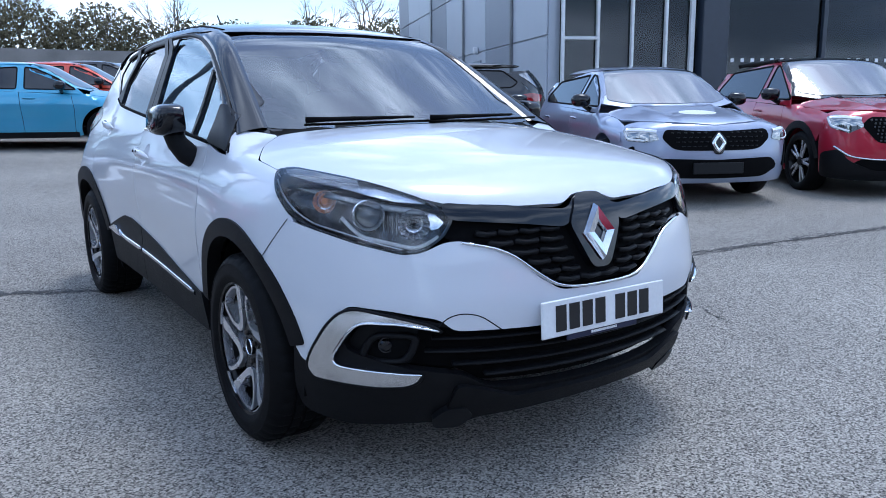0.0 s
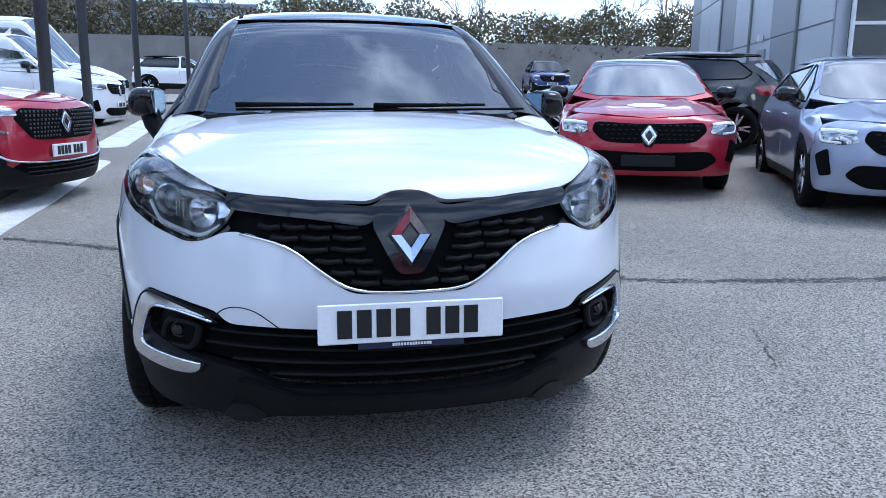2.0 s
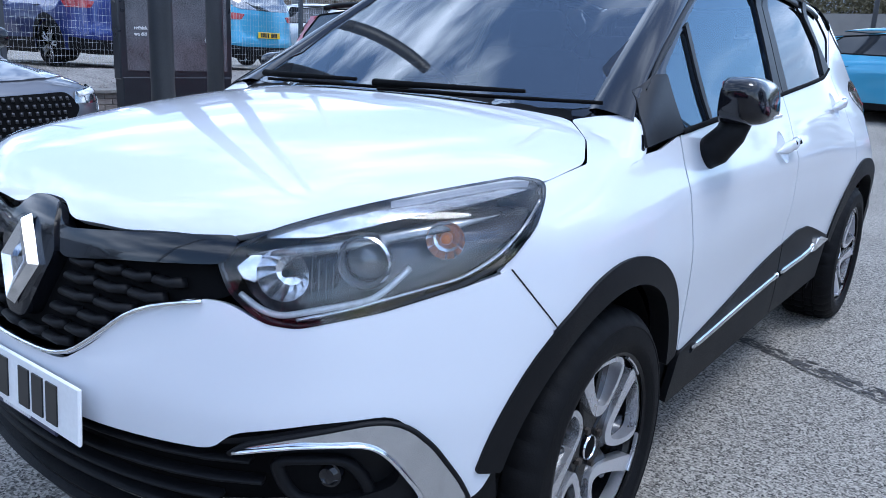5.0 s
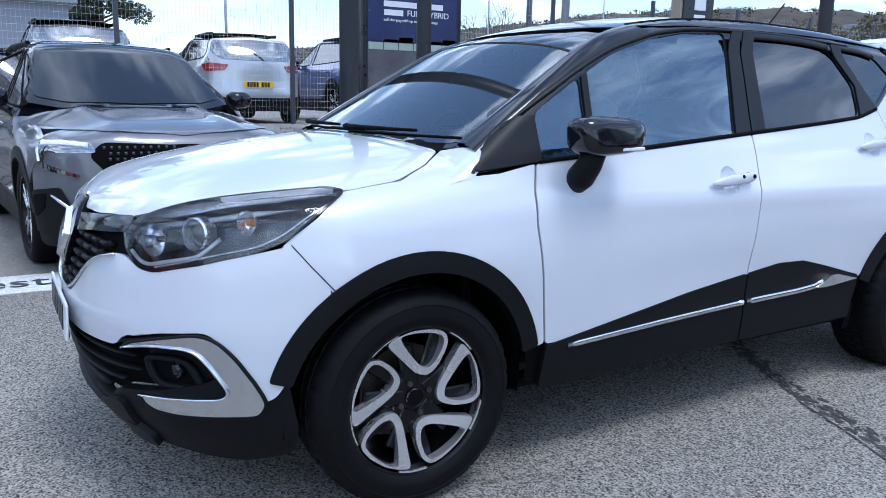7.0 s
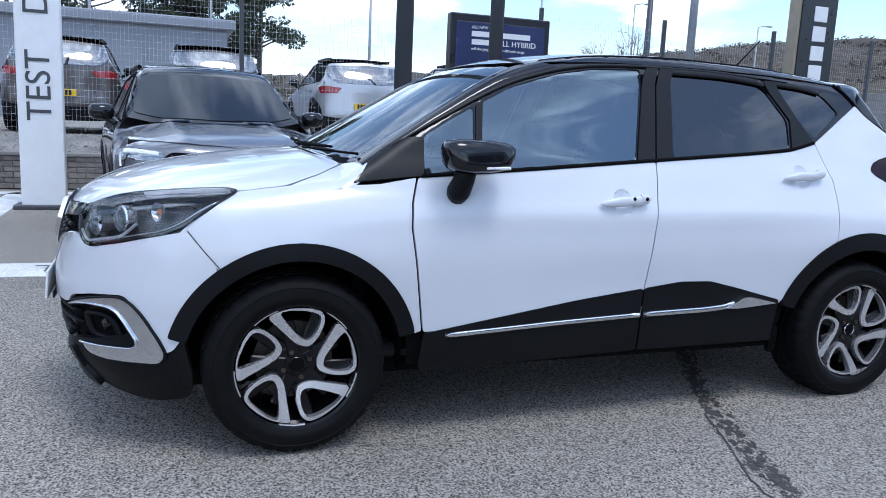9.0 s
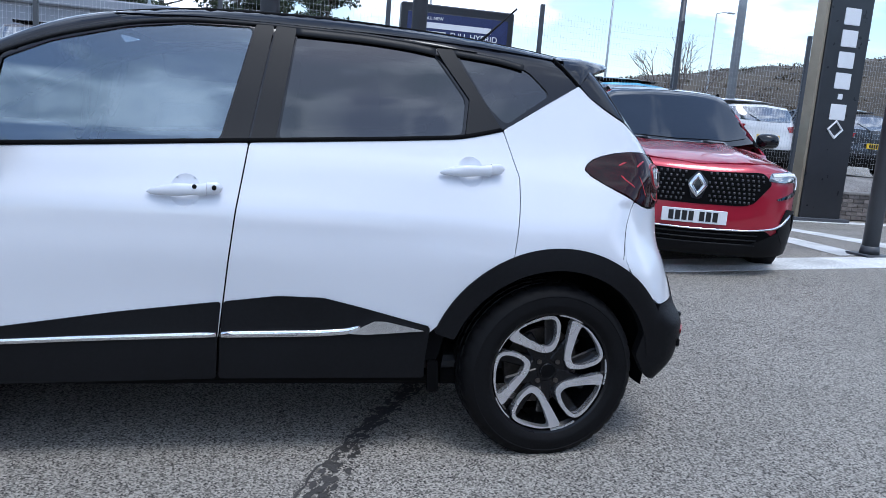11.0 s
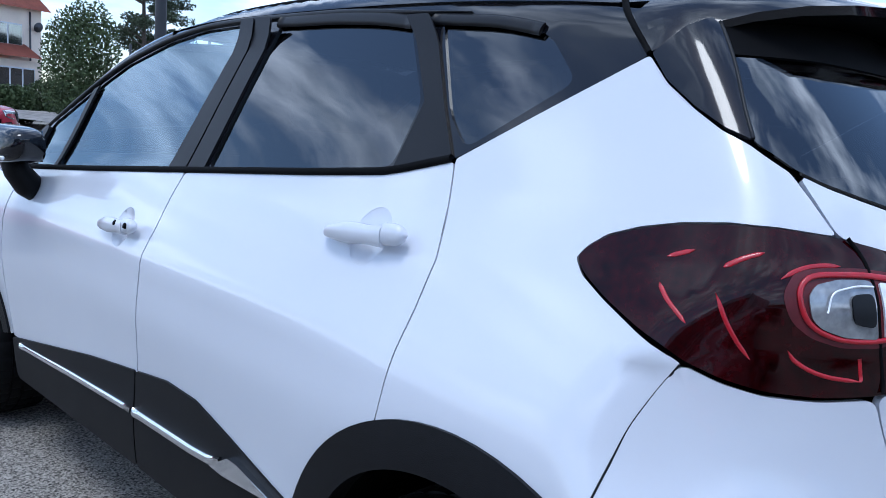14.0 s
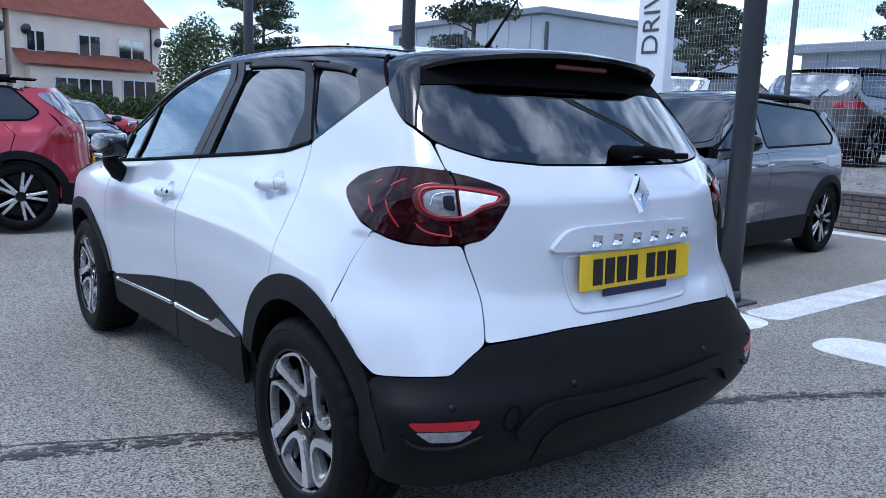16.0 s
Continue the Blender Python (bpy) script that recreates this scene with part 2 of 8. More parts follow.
def curve(v, *knots):
    """Smooth monotone interpolation through (place, value) knots."""
    k = np.array(knots, float)
    x, y = k[:, 0], k[:, 1]
    h = np.diff(x)
    s = np.diff(y) / h
    m = np.concatenate([[s[0]], [0.0 if a * b <= 0 else 2 * a * b / (a + b) for a, b in zip(s[:-1], s[1:])], [s[-1]]])
    v = np.clip(v, x[0], x[-1])
    i = np.clip(np.searchsorted(x, v, side="right") - 1, 0, len(h) - 1)
    t = (v - x[i]) / h[i]
    return (y[i] * (1 + 2 * t) * (1 - t) ** 2 + m[i] * h[i] * t * (1 - t) ** 2
            + y[i + 1] * t * t * (3 - 2 * t) + m[i + 1] * h[i] * t * t * (t - 1))


def smax(a, b, k):
    h = np.clip(0.5 + 0.5 * (a - b) / k, 0, 1)
    return b + (a - b) * h + k * h * (1 - h)


def bump2(y, z, cy, cz, ry, rz):
    return np.exp(-((y - cy) / ry) ** 2 - ((z - cz) / rz) ** 2)


def poly_inside(pts, loop):
    x, y = pts[:, 0], pts[:, 1]
    inside = np.zeros(len(pts), bool)
    for (x1, y1), (x2, y2) in zip(loop, np.roll(loop, -1, axis=0)):
        cross = (y1 > y) != (y2 > y)
        inside ^= cross & (x < (x2 - x1) * (y - y1) / (y2 - y1 + 1e-12) + x1)
    return inside


def soften(loop, r, closed=True):
    """Round the corners of a 2D outline."""
    if r <= 0:
        return np.array(loop)
    n, res = len(loop), []
    for i in range(n):
        p = loop[i]
        if not closed and i in (0, n - 1):
            res.append(p)
            continue
        a, b = loop[i - 1], loop[(i + 1) % n]
        la, lb = np.linalg.norm(a - p), np.linalg.norm(b - p)
        pa, pb = p + (a - p) * min(r / la, 0.48), p + (b - p) * min(r / lb, 0.48)
        for t in (0, 0.25, 0.5, 0.75, 1):
            res.append(pa * (1 - t) ** 2 + p * 2 * t * (1 - t) + pb * t * t)
    return np.array(res)


def resample(loop, step, closed=True):
    res = []
    ends = list(zip(loop, np.roll(loop, -1, axis=0))) if closed else list(zip(loop[:-1], loop[1:]))
    for a, b in ends:
        d = np.linalg.norm(b - a)
        if d < 1e-6:
            continue
        n = max(1, int(math.ceil(d / step)))
        res += [a + (b - a) * k / n for k in range(n)]
    if not closed:
        res.append(loop[-1])
    keep = [res[0]]
    for q in res[1:]:
        if np.linalg.norm(q - keep[-1]) > step * 0.12:
            keep.append(q)
    if closed and len(keep) > 3 and np.linalg.norm(keep[0] - keep[-1]) < step * 0.12:
        keep.pop()
    return np.array(keep)


class Along:
    """Sends points of a plane along one direction onto the skin."""
    def __init__(self, way):
        self.d = np.array(way, float) / np.linalg.norm(way)
        up = np.array((0, 0, 1.0)) if abs(self.d[2]) < 0.9 else np.array((0, 1.0, 0))
        self.u = up - self.d * up.dot(self.d)
        self.u /= np.linalg.norm(self.u)
        self.r = np.cross(self.u, self.d)

    def flat(self, p):
        return np.stack([p @ self.r, p @ self.u], -1), p @ self.d

    def rays(self, q):
        return q[:, :1] * self.r + q[:, 1:] * self.u, np.broadcast_to(self.d, (len(q), 3))


class Round:
    """Sends points of an unrolled cylinder inwards onto the skin, about the upright through (0, y0)."""
    def __init__(self, y0, front, unroll=0.8):
        self.y0, self.s, self.k = y0, (-1.0 if front else 1.0), unroll

    def flat(self, p):
        rel = (p[..., 1] - self.y0) * self.s
        return np.stack([np.arctan2(p[..., 0], rel) * self.k, p[..., 2]], -1), -np.hypot(p[..., 0], rel)

    def rays(self, q):
        a = q[:, 0] / self.k
        way = -np.stack([np.sin(a), self.s * np.cos(a), np.zeros(len(a))], -1)
        o = np.stack([np.zeros(len(a)), np.full(len(a), self.y0), q[:, 1]], -1)
        return o, way


def onto(field, proj, q, near, far):
    """Places of the flat points q on the skin, and the outward normals."""
    o, d = proj.rays(q)
    steps = np.linspace(near, far, max(8, int((far - near) / 0.025)))
    f = field(o[:, None, :] + d[:, None, :] * steps[None, :, None])
    hit = f < 0
    first = np.argmax(hit, 1)
    none = ~hit.any(1)
    lo, hi = steps[np.maximum(first - 1, 0)], steps[first]
    for _ in range(14):
        mid = (lo + hi) / 2
        inn = field(o + d * mid[:, None]) < 0
        hi, lo = np.where(inn, mid, hi), np.where(inn, lo, mid)
    hi = np.where(none, steps[np.argmin(f, 1)], hi)
    p = o + d * hi[:, None]
    return p, slope(field, p)


def slope(field, p):
    e, g = 0.004, []
    for k in range(3):
        s = np.zeros(3)
        s[k] = e
        g.append(field(p + s) - field(p - s))
    g = np.stack(g, -1)
    return g / (np.linalg.norm(g, axis=-1, keepdims=True) + 1e-9)


def outline(proj, pts, soft, res):
    q, depth = proj.flat(np.array(pts, float))
    return resample(soften(q, soft), res), depth


def skin(field, proj, pts, res=0.035, off=0.0, thick=0.012, soft=0.02, holes=(), hole_soft=0.02, room=0.2, bulge=0.0):
    """A panel cut out of the skin: verts, faces, normals. Its edge is folded inwards by thick."""
    loop, depth = outline(proj, pts, soft, res)
    hole_loops = [outline(proj, h, hole_soft, res)[0] for h in holes]
    near, far = depth.min() - room, depth.max() + room
    lo, hi = loop.min(0), loop.max(0)
    gx, gy = np.meshgrid(np.arange(lo[0], hi[0], res), np.arange(lo[1], hi[1], res * 0.87))
    gx = gx + (np.arange(gx.shape[0]) % 2)[:, None] * res * 0.5
    grid = np.stack([gx.ravel(), gy.ravel()], -1)
    ok = poly_inside(grid, loop)
    for h in hole_loops:
        ok &= ~poly_inside(grid, h)
    grid = grid[ok]
    rims = np.concatenate([loop] + hole_loops)
    if len(grid):
        d2 = ((grid[:, None, :] - rims[None]) ** 2).sum(-1).min(1)
        grid = grid[d2 > (res * 0.45) ** 2]
    edges, start = [], 0
    for l in [loop] + hole_loops:
        n = len(l)
        edges += [(start + i, start + (i + 1) % n) for i in range(n)]
        start += n
    flat = np.concatenate([rims, grid]) if len(grid) else rims
    from_cdt = delaunay_2d_cdt([Vector(v) for v in flat], edges, [], 0, 1e-6)
    flat2 = np.array([tuple(v) for v in from_cdt[0]])
    tris = np.array([f for f in from_cdt[2] if len(f) == 3])
    mid = flat2[tris].mean(1)
    keep = poly_inside(mid, loop)
    for h in hole_loops:
        keep &= ~poly_inside(mid, h)
    tris = tris[keep]
    used = np.unique(tris)
    remap = np.full(len(flat2), -1)
    remap[used] = np.arange(len(used))
    flat2, tris = flat2[used], remap[tris]
    p, n = onto(field, proj, flat2, near, far)
    a = (p[tris[:, 1]] - p[tris[:, 0]])
    b = (p[tris[:, 2]] - p[tris[:, 0]])
    if (np.cross(a, b) * n[tris].mean(1)).sum() < 0:
        tris = tris[:, ::-1]
    p = p + n * off
    if bulge:
        d = np.sqrt(((flat2[:, None] - rims[None]) ** 2).sum(-1).min(1))
        p = p + n * (bulge * (1 - np.exp(-d / (abs(bulge) * 2))))[:, None]
    verts, norms, faces = [p], [n], [tuple(t) for t in tris]
    count = {}
    for t in tris:
        for i in range(3):
            k = (t[i], t[(i + 1) % 3])
            count[k] = 1
    rim = [k for k in count if (k[1], k[0]) not in count]
    if thick and rim:
        base = len(p)
        ia, ib = np.array([k[0] for k in rim]), np.array([k[1] for k in rim])
        way = p[ib] - p[ia]
        out = np.cross(way, n[ia])
        out /= np.linalg.norm(out, axis=1, keepdims=True) + 1e-9
        m = len(rim)
        verts += [p[ia], p[ib], p[ia] - n[ia] * thick, p[ib] - n[ib] * thick]
        norms += [out, out, out, out]
        faces += [(base + i, base + 2 * m + i, base + 3 * m + i, base + m + i) for i in range(m)]
    return np.concatenate(verts), faces, np.concatenate(norms)


def ribbon(field, proj, pts, width, rise=0.006, off=0.0, soft=0.03, res=0.03, closed=False, taper=False, room=0.2):
    """A rounded trim strip that follows the skin along a line."""
    q, depth = proj.flat(np.array(pts, float))
    line = resample(soften(q, soft, closed), res, closed)
    near, far = depth.min() - room, depth.max() + room
    if closed:
        t = np.roll(line, -1, 0) - np.roll(line, 1, 0)
    else:
        t = np.gradient(line, axis=0)
    t /= np.linalg.norm(t, axis=1, keepdims=True) + 1e-9
    side = np.stack([-t[:, 1], t[:, 0]], -1)
    w = np.full(len(line), width / 2)
    if taper:
        s = np.linspace(0, 1, len(line))
        w = w * np.clip(np.minimum(s, 1 - s) * 8, 0.15, 1)
    cuts = ((-1.0, -0.6), (-1.0, 0.3), (-0.55, 0.85), (0.0, 1.0), (0.55, 0.85), (1.0, 0.3), (1.0, -0.6))
    rows = []
    for s, h in cuts:
        p, n = onto(field, proj, line + side * (w * s)[:, None], near, far)
        rows.append(p + n * (off + rise * h))
    m, k = len(line), len(cuts)
    verts = np.concatenate(rows)
    faces = []
    for i in range(m if closed else m - 1):
        j = (i + 1) % m
        faces += [(c * m + i, c * m + j, (c + 1) * m + j, (c + 1) * m + i) for c in range(k - 1)]
    f0 = np.array(faces)
    a, b = verts[f0[:, 1]] - verts[f0[:, 0]], verts[f0[:, 3]] - verts[f0[:, 0]]
    if (np.cross(a, b) * slope(field, verts[f0[:, 0]])).sum() < 0:
        faces = [f[::-1] for f in faces]
    if not closed:
        faces += [tuple(c * m for c in range(k)), tuple(c * m + m - 1 for c in range(k))[::-1]]
    return verts, faces, None


def flip(shape):
    v, f, n = shape
    s = np.array((-1.0, 1, 1))
    return v * s, [t[::-1] for t in f], None if n is None else n * s


def both(name, shape, material, parent, label=""):
    """The same panel on both flanks: two objects."""
    a = put(name, shape[0], shape[1], material, parent, label, shape[2])
    m = flip(shape)
    return a, put(name, m[0], m[1], material, parent, label, m[2])


def mirror_line(half):
    """A whole outline from its half with x >= 0, which starts and ends near the middle."""
    return list(half) + [(-x, y, z) for x, y, z in reversed(half) if x > 1e-6]


def flank(*yz):
    return [(0.8, y, z) for y, z in yz]


def arc(cy, cz, r, a0, a1, n=14):
    """Points round a wheel: degrees from +y upwards."""
    return [(cy + r * math.cos(radians(a0 + (a1 - a0) * i / n)), cz + r * math.sin(radians(a0 + (a1 - a0) * i / n))) for i in range(n + 1)]


# ---- ground ----
def rise(x, y):
    """The forecourt lies in a shallow dish that climbs towards the back row."""
    back = 0.03 * min(max(0.0, y - 2.0), 3.0) + 0.052 * min(max(0.0, y - 5.0), 12.0) + 0.018 * min(max(0.0, y - 17.0), 45.0)
    return back * min(1.0, max(0.0, (x + 7.0) / 4.0)) + 0.034 * min(max(0.0, x - 2.0), 3.0)


def asphalt(name, low, high):
    """Chippings of many greys in dark binder, with broad worn and damp areas."""
    m = bpy.data.materials.new(name)
    m.use_nodes = True
    nd, lk = m.node_tree.nodes, m.node_tree.links
    b = nd["Principled BSDF"]
    b.inputs["Roughness"].default_value, b.inputs["Specular IOR Level"].default_value = 0.8, 0.35
    tc = nd.new("ShaderNodeTexCoord")
    cells, grain, broad = nd.new("ShaderNodeTexVoronoi"), nd.new("ShaderNodeTexNoise"), nd.new("ShaderNodeTexNoise")
    cells.inputs["Scale"].default_value = 160
    grain.inputs["Scale"].default_value, grain.inputs["Detail"].default_value = 110, 6
    broad.inputs["Scale"].default_value, broad.inputs["Detail"].default_value = 0.55, 6
    bw = nd.new("ShaderNodeSeparateColor")
    mul, add, mix = nd.new("ShaderNodeMath"), nd.new("ShaderNodeMath"), nd.new("ShaderNodeMath")
    mul.operation, add.operation, mix.operation = "MULTIPLY", "ADD", "MULTIPLY"
    ramp = nd.new("ShaderNodeValToRGB")
    ramp.color_ramp.elements[0].position, ramp.color_ramp.elements[0].color = 0.34, (*low, 1)
    ramp.color_ramp.elements[1].position, ramp.color_ramp.elements[1].color = 0.92, (*high, 1)
    shade = nd.new("ShaderNodeMapRange")
    shade.inputs["From Min"].default_value, shade.inputs["From Max"].default_value = 0.3, 0.7
    shade.inputs["To Min"].default_value, shade.inputs["To Max"].default_value = 0.78, 1.12
    hsv, bp = nd.new("ShaderNodeHueSaturation"), nd.new("ShaderNodeBump")
    bp.inputs["Strength"].default_value, bp.inputs["Distance"].default_value = 0.9, 0.008
    for n in (cells, grain, broad):
        lk.new(tc.outputs["Object"], n.inputs["Vector"])
    lk.new(cells.outputs["Color"], bw.inputs["Color"])
    mul.inputs[1].default_value = 0.55
    lk.new(bw.outputs["Red"], mul.inputs[0])
    lk.new(mul.outputs[0], add.inputs[0])
    mix.inputs[1].default_value = 0.75
    lk.new(grain.outputs["Fac"], mix.inputs[0])
    lk.new(mix.outputs[0], add.inputs[1])
    lk.new(add.outputs[0], ramp.inputs["Fac"])
    lk.new(ramp.outputs["Color"], hsv.inputs["Color"])
    lk.new(broad.outputs["Fac"], shade.inputs["Value"])
    lk.new(shade.outputs["Result"], hsv.inputs["Value"])
    lk.new(hsv.outputs["Color"], b.inputs["Base Color"])
    lk.new(add.outputs[0], bp.inputs["Height"])
    lk.new(bp.outputs["Normal"], b.inputs["Normal"])
    return m


ASPHALT = asphalt("worn_asphalt", (0.015, 0.013, 0.0113), (0.49, 0.453, 0.398))


def ground_sheet():
    ys = [-400, -60, -20, *range(-10, 31), 36, 45, 62, 64, 120, 500]
    xs = [-400, -60, -20, *range(-10, 13), 20, 60, 400]
    vs = [(x, y, rise(x, y)) for y in ys for x in xs]
    n = len(xs)
    fs = [(j * n + i, j * n + i + 1, (j + 1) * n + i + 1, (j + 1) * n + i) for j in range(len(ys) - 1) for i in range(n - 1)]
    return tagged(put("ground", vs, fs, ASPHALT, None, "", None, True), "worn grey asphalt of a car dealer's forecourt", "ground", "", "structure")


ground_sheet()


# ---- the white crossover ----
def crossover(p):
    """Signed field of the white crossover's skin: below zero inside. The nose points to -y, front axle at y = 0."""
    x, y, z = np.abs(p[..., 0]), p[..., 1], p[..., 2]
    side = curve(z, (0.12, 0.775), (0.3, 0.82), (0.5, 0.842), (0.7, 0.852), (0.82, 0.842), (0.93, 0.812), (1.02, 0.778),
                 (1.1, 0.738), (1.3, 0.652), (1.47, 0.575), (1.6, 0.505))
    side = side + 0.028 * bump2(y, z, 2.66, 0.74, 0.42, 0.22) + 0.026 * bump2(y, z, 0.0, 0.72, 0.42, 0.2)
    side = side - 0.016 * bump2(y, z, 1.35, 0.58, 0.55, 0.16) + 0.01 * bump2(y, z, 1.3, 0.88, 1.1, 0.05)
    side = side - 0.03 * np.clip((y - 2.0) / 1.0, 0, 1.4) ** 2 * np.clip((z - 0.9) * 4, 0, 1) - 0.02 * np.clip(-y - 0.1, 0, 1)
    f_side = x - side
    nose = curve(z, (0.1, -0.66), (0.2, -0.745), (0.3, -0.815), (0.42, -0.85), (0.56, -0.857), (0.66, -0.842), (0.76, -0.82), (0.86, -0.787), (1.0, -0.70))
    f_front = (nose + 0.3 * x ** 2 + 0.8 * x ** 6) - y
    tail = curve(z, (0.15, 3.02), (0.28, 3.17), (0.4, 3.255), (0.52, 3.268), (0.6, 3.252), (0.66, 3.238), (0.72, 3.220), (0.8, 3.197), (0.95, 3.2), (1.05, 3.195),
                 (1.14, 3.14), (1.25, 3.045), (1.4, 2.9), (1.6, 2.7))
    f_rear = y - (tail - (0.25 * x ** 2 + 0.65 * x ** 6) * curve(z, (0.3, 0.40), (0.5, 0.40), (0.575, 0.56), (0.66, 0.62), (0.75, 0.69), (0.85, 0.89), (0.93, 1.0), (1.0, 1.05)))
    hood = curve(y, (-0.86, 0.83), (-0.74, 0.895), (-0.6, 0.955), (-0.4, 1.003), (-0.1, 1.05), (0.2, 1.08), (0.5, 1.1), (0.9, 1.11))
    hood = hood - 0.085 * x ** 2 - 0.18 * x ** 6
    f_top = (z - hood) * 0.95
    low = smax(smax(f_side, smax(f_front, f_rear, 0.06), 0.05), f_top, 0.05)
    screen = 0.12 + (z - 1.04) * 1.72 + 0.2 * x ** 2
    f_screen = (screen - y) * 0.55
    roof = curve(y, (0.3, 1.30), (0.8, 1.452), (1.1, 1.522), (1.4, 1.556), (1.7, 1.566), (2.1, 1.556), (2.5, 1.525), (2.8, 1.485), (3.0, 1.45))
    f_roof = z - (roof - 0.10 * x ** 2 - 0.2 * x ** 6)
    cabin = smax(smax(f_side, f_roof, 0.05), smax(f_screen, f_rear, 0.03), 0.035)
    return np.minimum(low, np.maximum(cabin, 0.96 - z))


SIDE_ON, FROM_FRONT, FROM_BACK = Along((-1, 0, 0)), Round(0.35, True), Round(2.3, False)
FROM_TOP, ON_SCREEN = Along((0, 0.001, -1)), Along((0, 0.5, -0.866))
AXLES = ((0.0, 0.33), (2.606, 0.33))
ARCH_OUT, ARCH_IN, ARCH_REAR = 0.449, 0.390, 0.466


def alloy_wheel(parent, at, left, spin):
    """A tyre, a black rim with five diamond-cut hooks, brake disc and hub cap. The face looks along +x."""
    turn = Matrix.Translation(at) @ (Matrix() if left else Matrix.Scale(-1, 4, (1, 0, 0)))
    roll = Matrix.Rotation(radians(spin), 4, "X")

    def fix(bm):
        bmesh.ops.transform(bm, matrix=turn @ roll, verts=bm.verts)
        if not left:
            bmesh.ops.reverse_faces(bm, faces=bm.faces)
        return bm
    wheel = part("wheel", fix(lathe([(0.222, 0.03), (0.230, 0.034), (0.233, 0.026), (0.224, 0.012), (0.212, 0.0), (0.205, -0.05), (0.19, -0.09), (0.19, -0.19), (0.2, -0.2)], 64)), RIM_BLACK, parent, "gloss black alloy wheel with machined spokes", True)
    tyre = lathe([(0.222, 0.026), (0.236, 0.040), (0.250, 0.0445), (0.252, 0.0455), (0.262, 0.046), (0.290, 0.042), (0.292, 0.0435), (0.296, 0.0425), (0.312, 0.030), (0.3235, 0.016), (0.328, -0.002),
                  (0.3295, -0.026), (0.324, -0.028), (0.324, -0.034), (0.330, -0.036), (0.330, -0.066), (0.324, -0.068), (0.324, -0.076), (0.330, -0.078), (0.330, -0.11), (0.324, -0.112), (0.324, -0.12),
                  (0.330, -0.122), (0.328, -0.158), (0.318, -0.178), (0.28, -0.196), (0.222, -0.18)], 180)
    for v in tyre.verts:
        r = math.hypot(v.co.y, v.co.z)
        if r > 0.310:
            k = int(round(math.atan2(v.co.y, v.co.z) / (2 * math.pi) * 180 + (2.0 if -0.068 < v.co.x < -0.034 else 0.0))) % 180
            if k % 5 == 0:
                v.co.y, v.co.z = v.co.y * (r - 0.004) / r, v.co.z * (r - 0.004) / r
    part("tyre", fix(tyre), RUBBER, wheel, "black rubber tyre with block tread", True)
    u = 0.00077
    hook = [(-226, 163), (-45, 92), (0, 93), (24, 112), (38, 170), (32, 245), (2, 283), (-60, 276), (-140, 244), (-190, 205)]
    gap = [(-178, 203), (-122, 168), (-45, 130), (-12, 128), (4, 140), (14, 175), (12, 230), (-6, 262), (-60, 258), (-130, 234)]
    hole = [(-63 + (p + 63) * 1.06, 196 + (q - 196) * 1.06) for p, q in gap]
    dish = lambda r: 0.012 - 0.03 * max(0.0, 1 - r / 0.2)
    for k in range(5):
        a = radians(72 * k)
        ca, sa = math.cos(a), math.sin(a)
        outer, inner = [resample(soften(np.array(l, float) * u, 0.018), 0.014) for l in (hook, hole)]
        n = 56
        outer, inner = [even(l, n) for l in (outer, inner)]
        shift = int(np.argmin([((outer - np.roll(inner, -s, 0)) ** 2).sum() for s in range(n)]))
        inner = np.roll(inner, -shift, 0)
        vs = []
        for l, sink in ((outer, 0), (inner, 0), (outer, 0.03), (inner, 0.03)):
            for p, q in l:
                y, z = p * ca - q * sa, p * sa + q * ca
                vs.append((dish(math.hypot(p, q)) + 0.012 - sink, y, z))
        fs = []
        for i in range(n):
            j = (i + 1) % n
            fs += [(i, j, n + j, n + i), (j, i, 2 * n + i, 2 * n + j), (n + i, n + j, 3 * n + j, 3 * n + i)]
        bm = bmesh.new()
        for v in vs:
            bm.verts.new(v)
        bm.verts.ensure_lookup_table()
        for f in fs:
            bm.faces.new([bm.verts[i] for i in f])
        bmesh.ops.recalc_face_normals(bm, faces=bm.faces)
        part("spoke", fix(bm), CUT, wheel, "machined silver spoke", True, 40)
        arm = block((0.02, 0.05, 0.13), (0, 0, 0), 0.006, Matrix.Translation((-0.012, 0.10 * math.sin(-a - 0.62), 0.10 * math.cos(-a - 0.62))) @ Matrix.Rotation(a + 0.62, 4, "X"))
        block((0.014, 0.05, 0.16), (0, 0, 0), 0.005, Matrix.Translation((-0.016, 0.15 * math.sin(-a + 0.02), 0.15 * math.cos(-a + 0.02))) @ Matrix.Rotation(a + 0.1, 4, "X"), arm)
        part("spoke_web", fix(arm), RIM_BLACK, wheel)
        arc_bm, ring = bmesh.new(), []
        for i in range(9):
            b = a - radians(3) + radians(25) * i / 8
            for r, x in ((0.2275, 0.024), (0.2275, 0.030), (0.2175, 0.028), (0.2175, 0.020)):
                ring.append(arc_bm.verts.new((x, r * math.sin(-b + 0.02), r * math.cos(-b + 0.02))))
        for i in range(8):
            for c in range(4):
                arc_bm.faces.new((ring[i * 4 + c], ring[i * 4 + (c + 1) % 4], ring[i * 4 + 4 + (c + 1) % 4], ring[i * 4 + 4 + c]))
        bmesh.ops.recalc_face_normals(arc_bm, faces=arc_bm.faces)
        bmesh.ops.rotate(arc_bm, matrix=Matrix.Rotation(radians(-25), 3, "X"), verts=arc_bm.verts)
        part("rim_arc", fix(arc_bm), CUT, wheel, "machined rim edge")
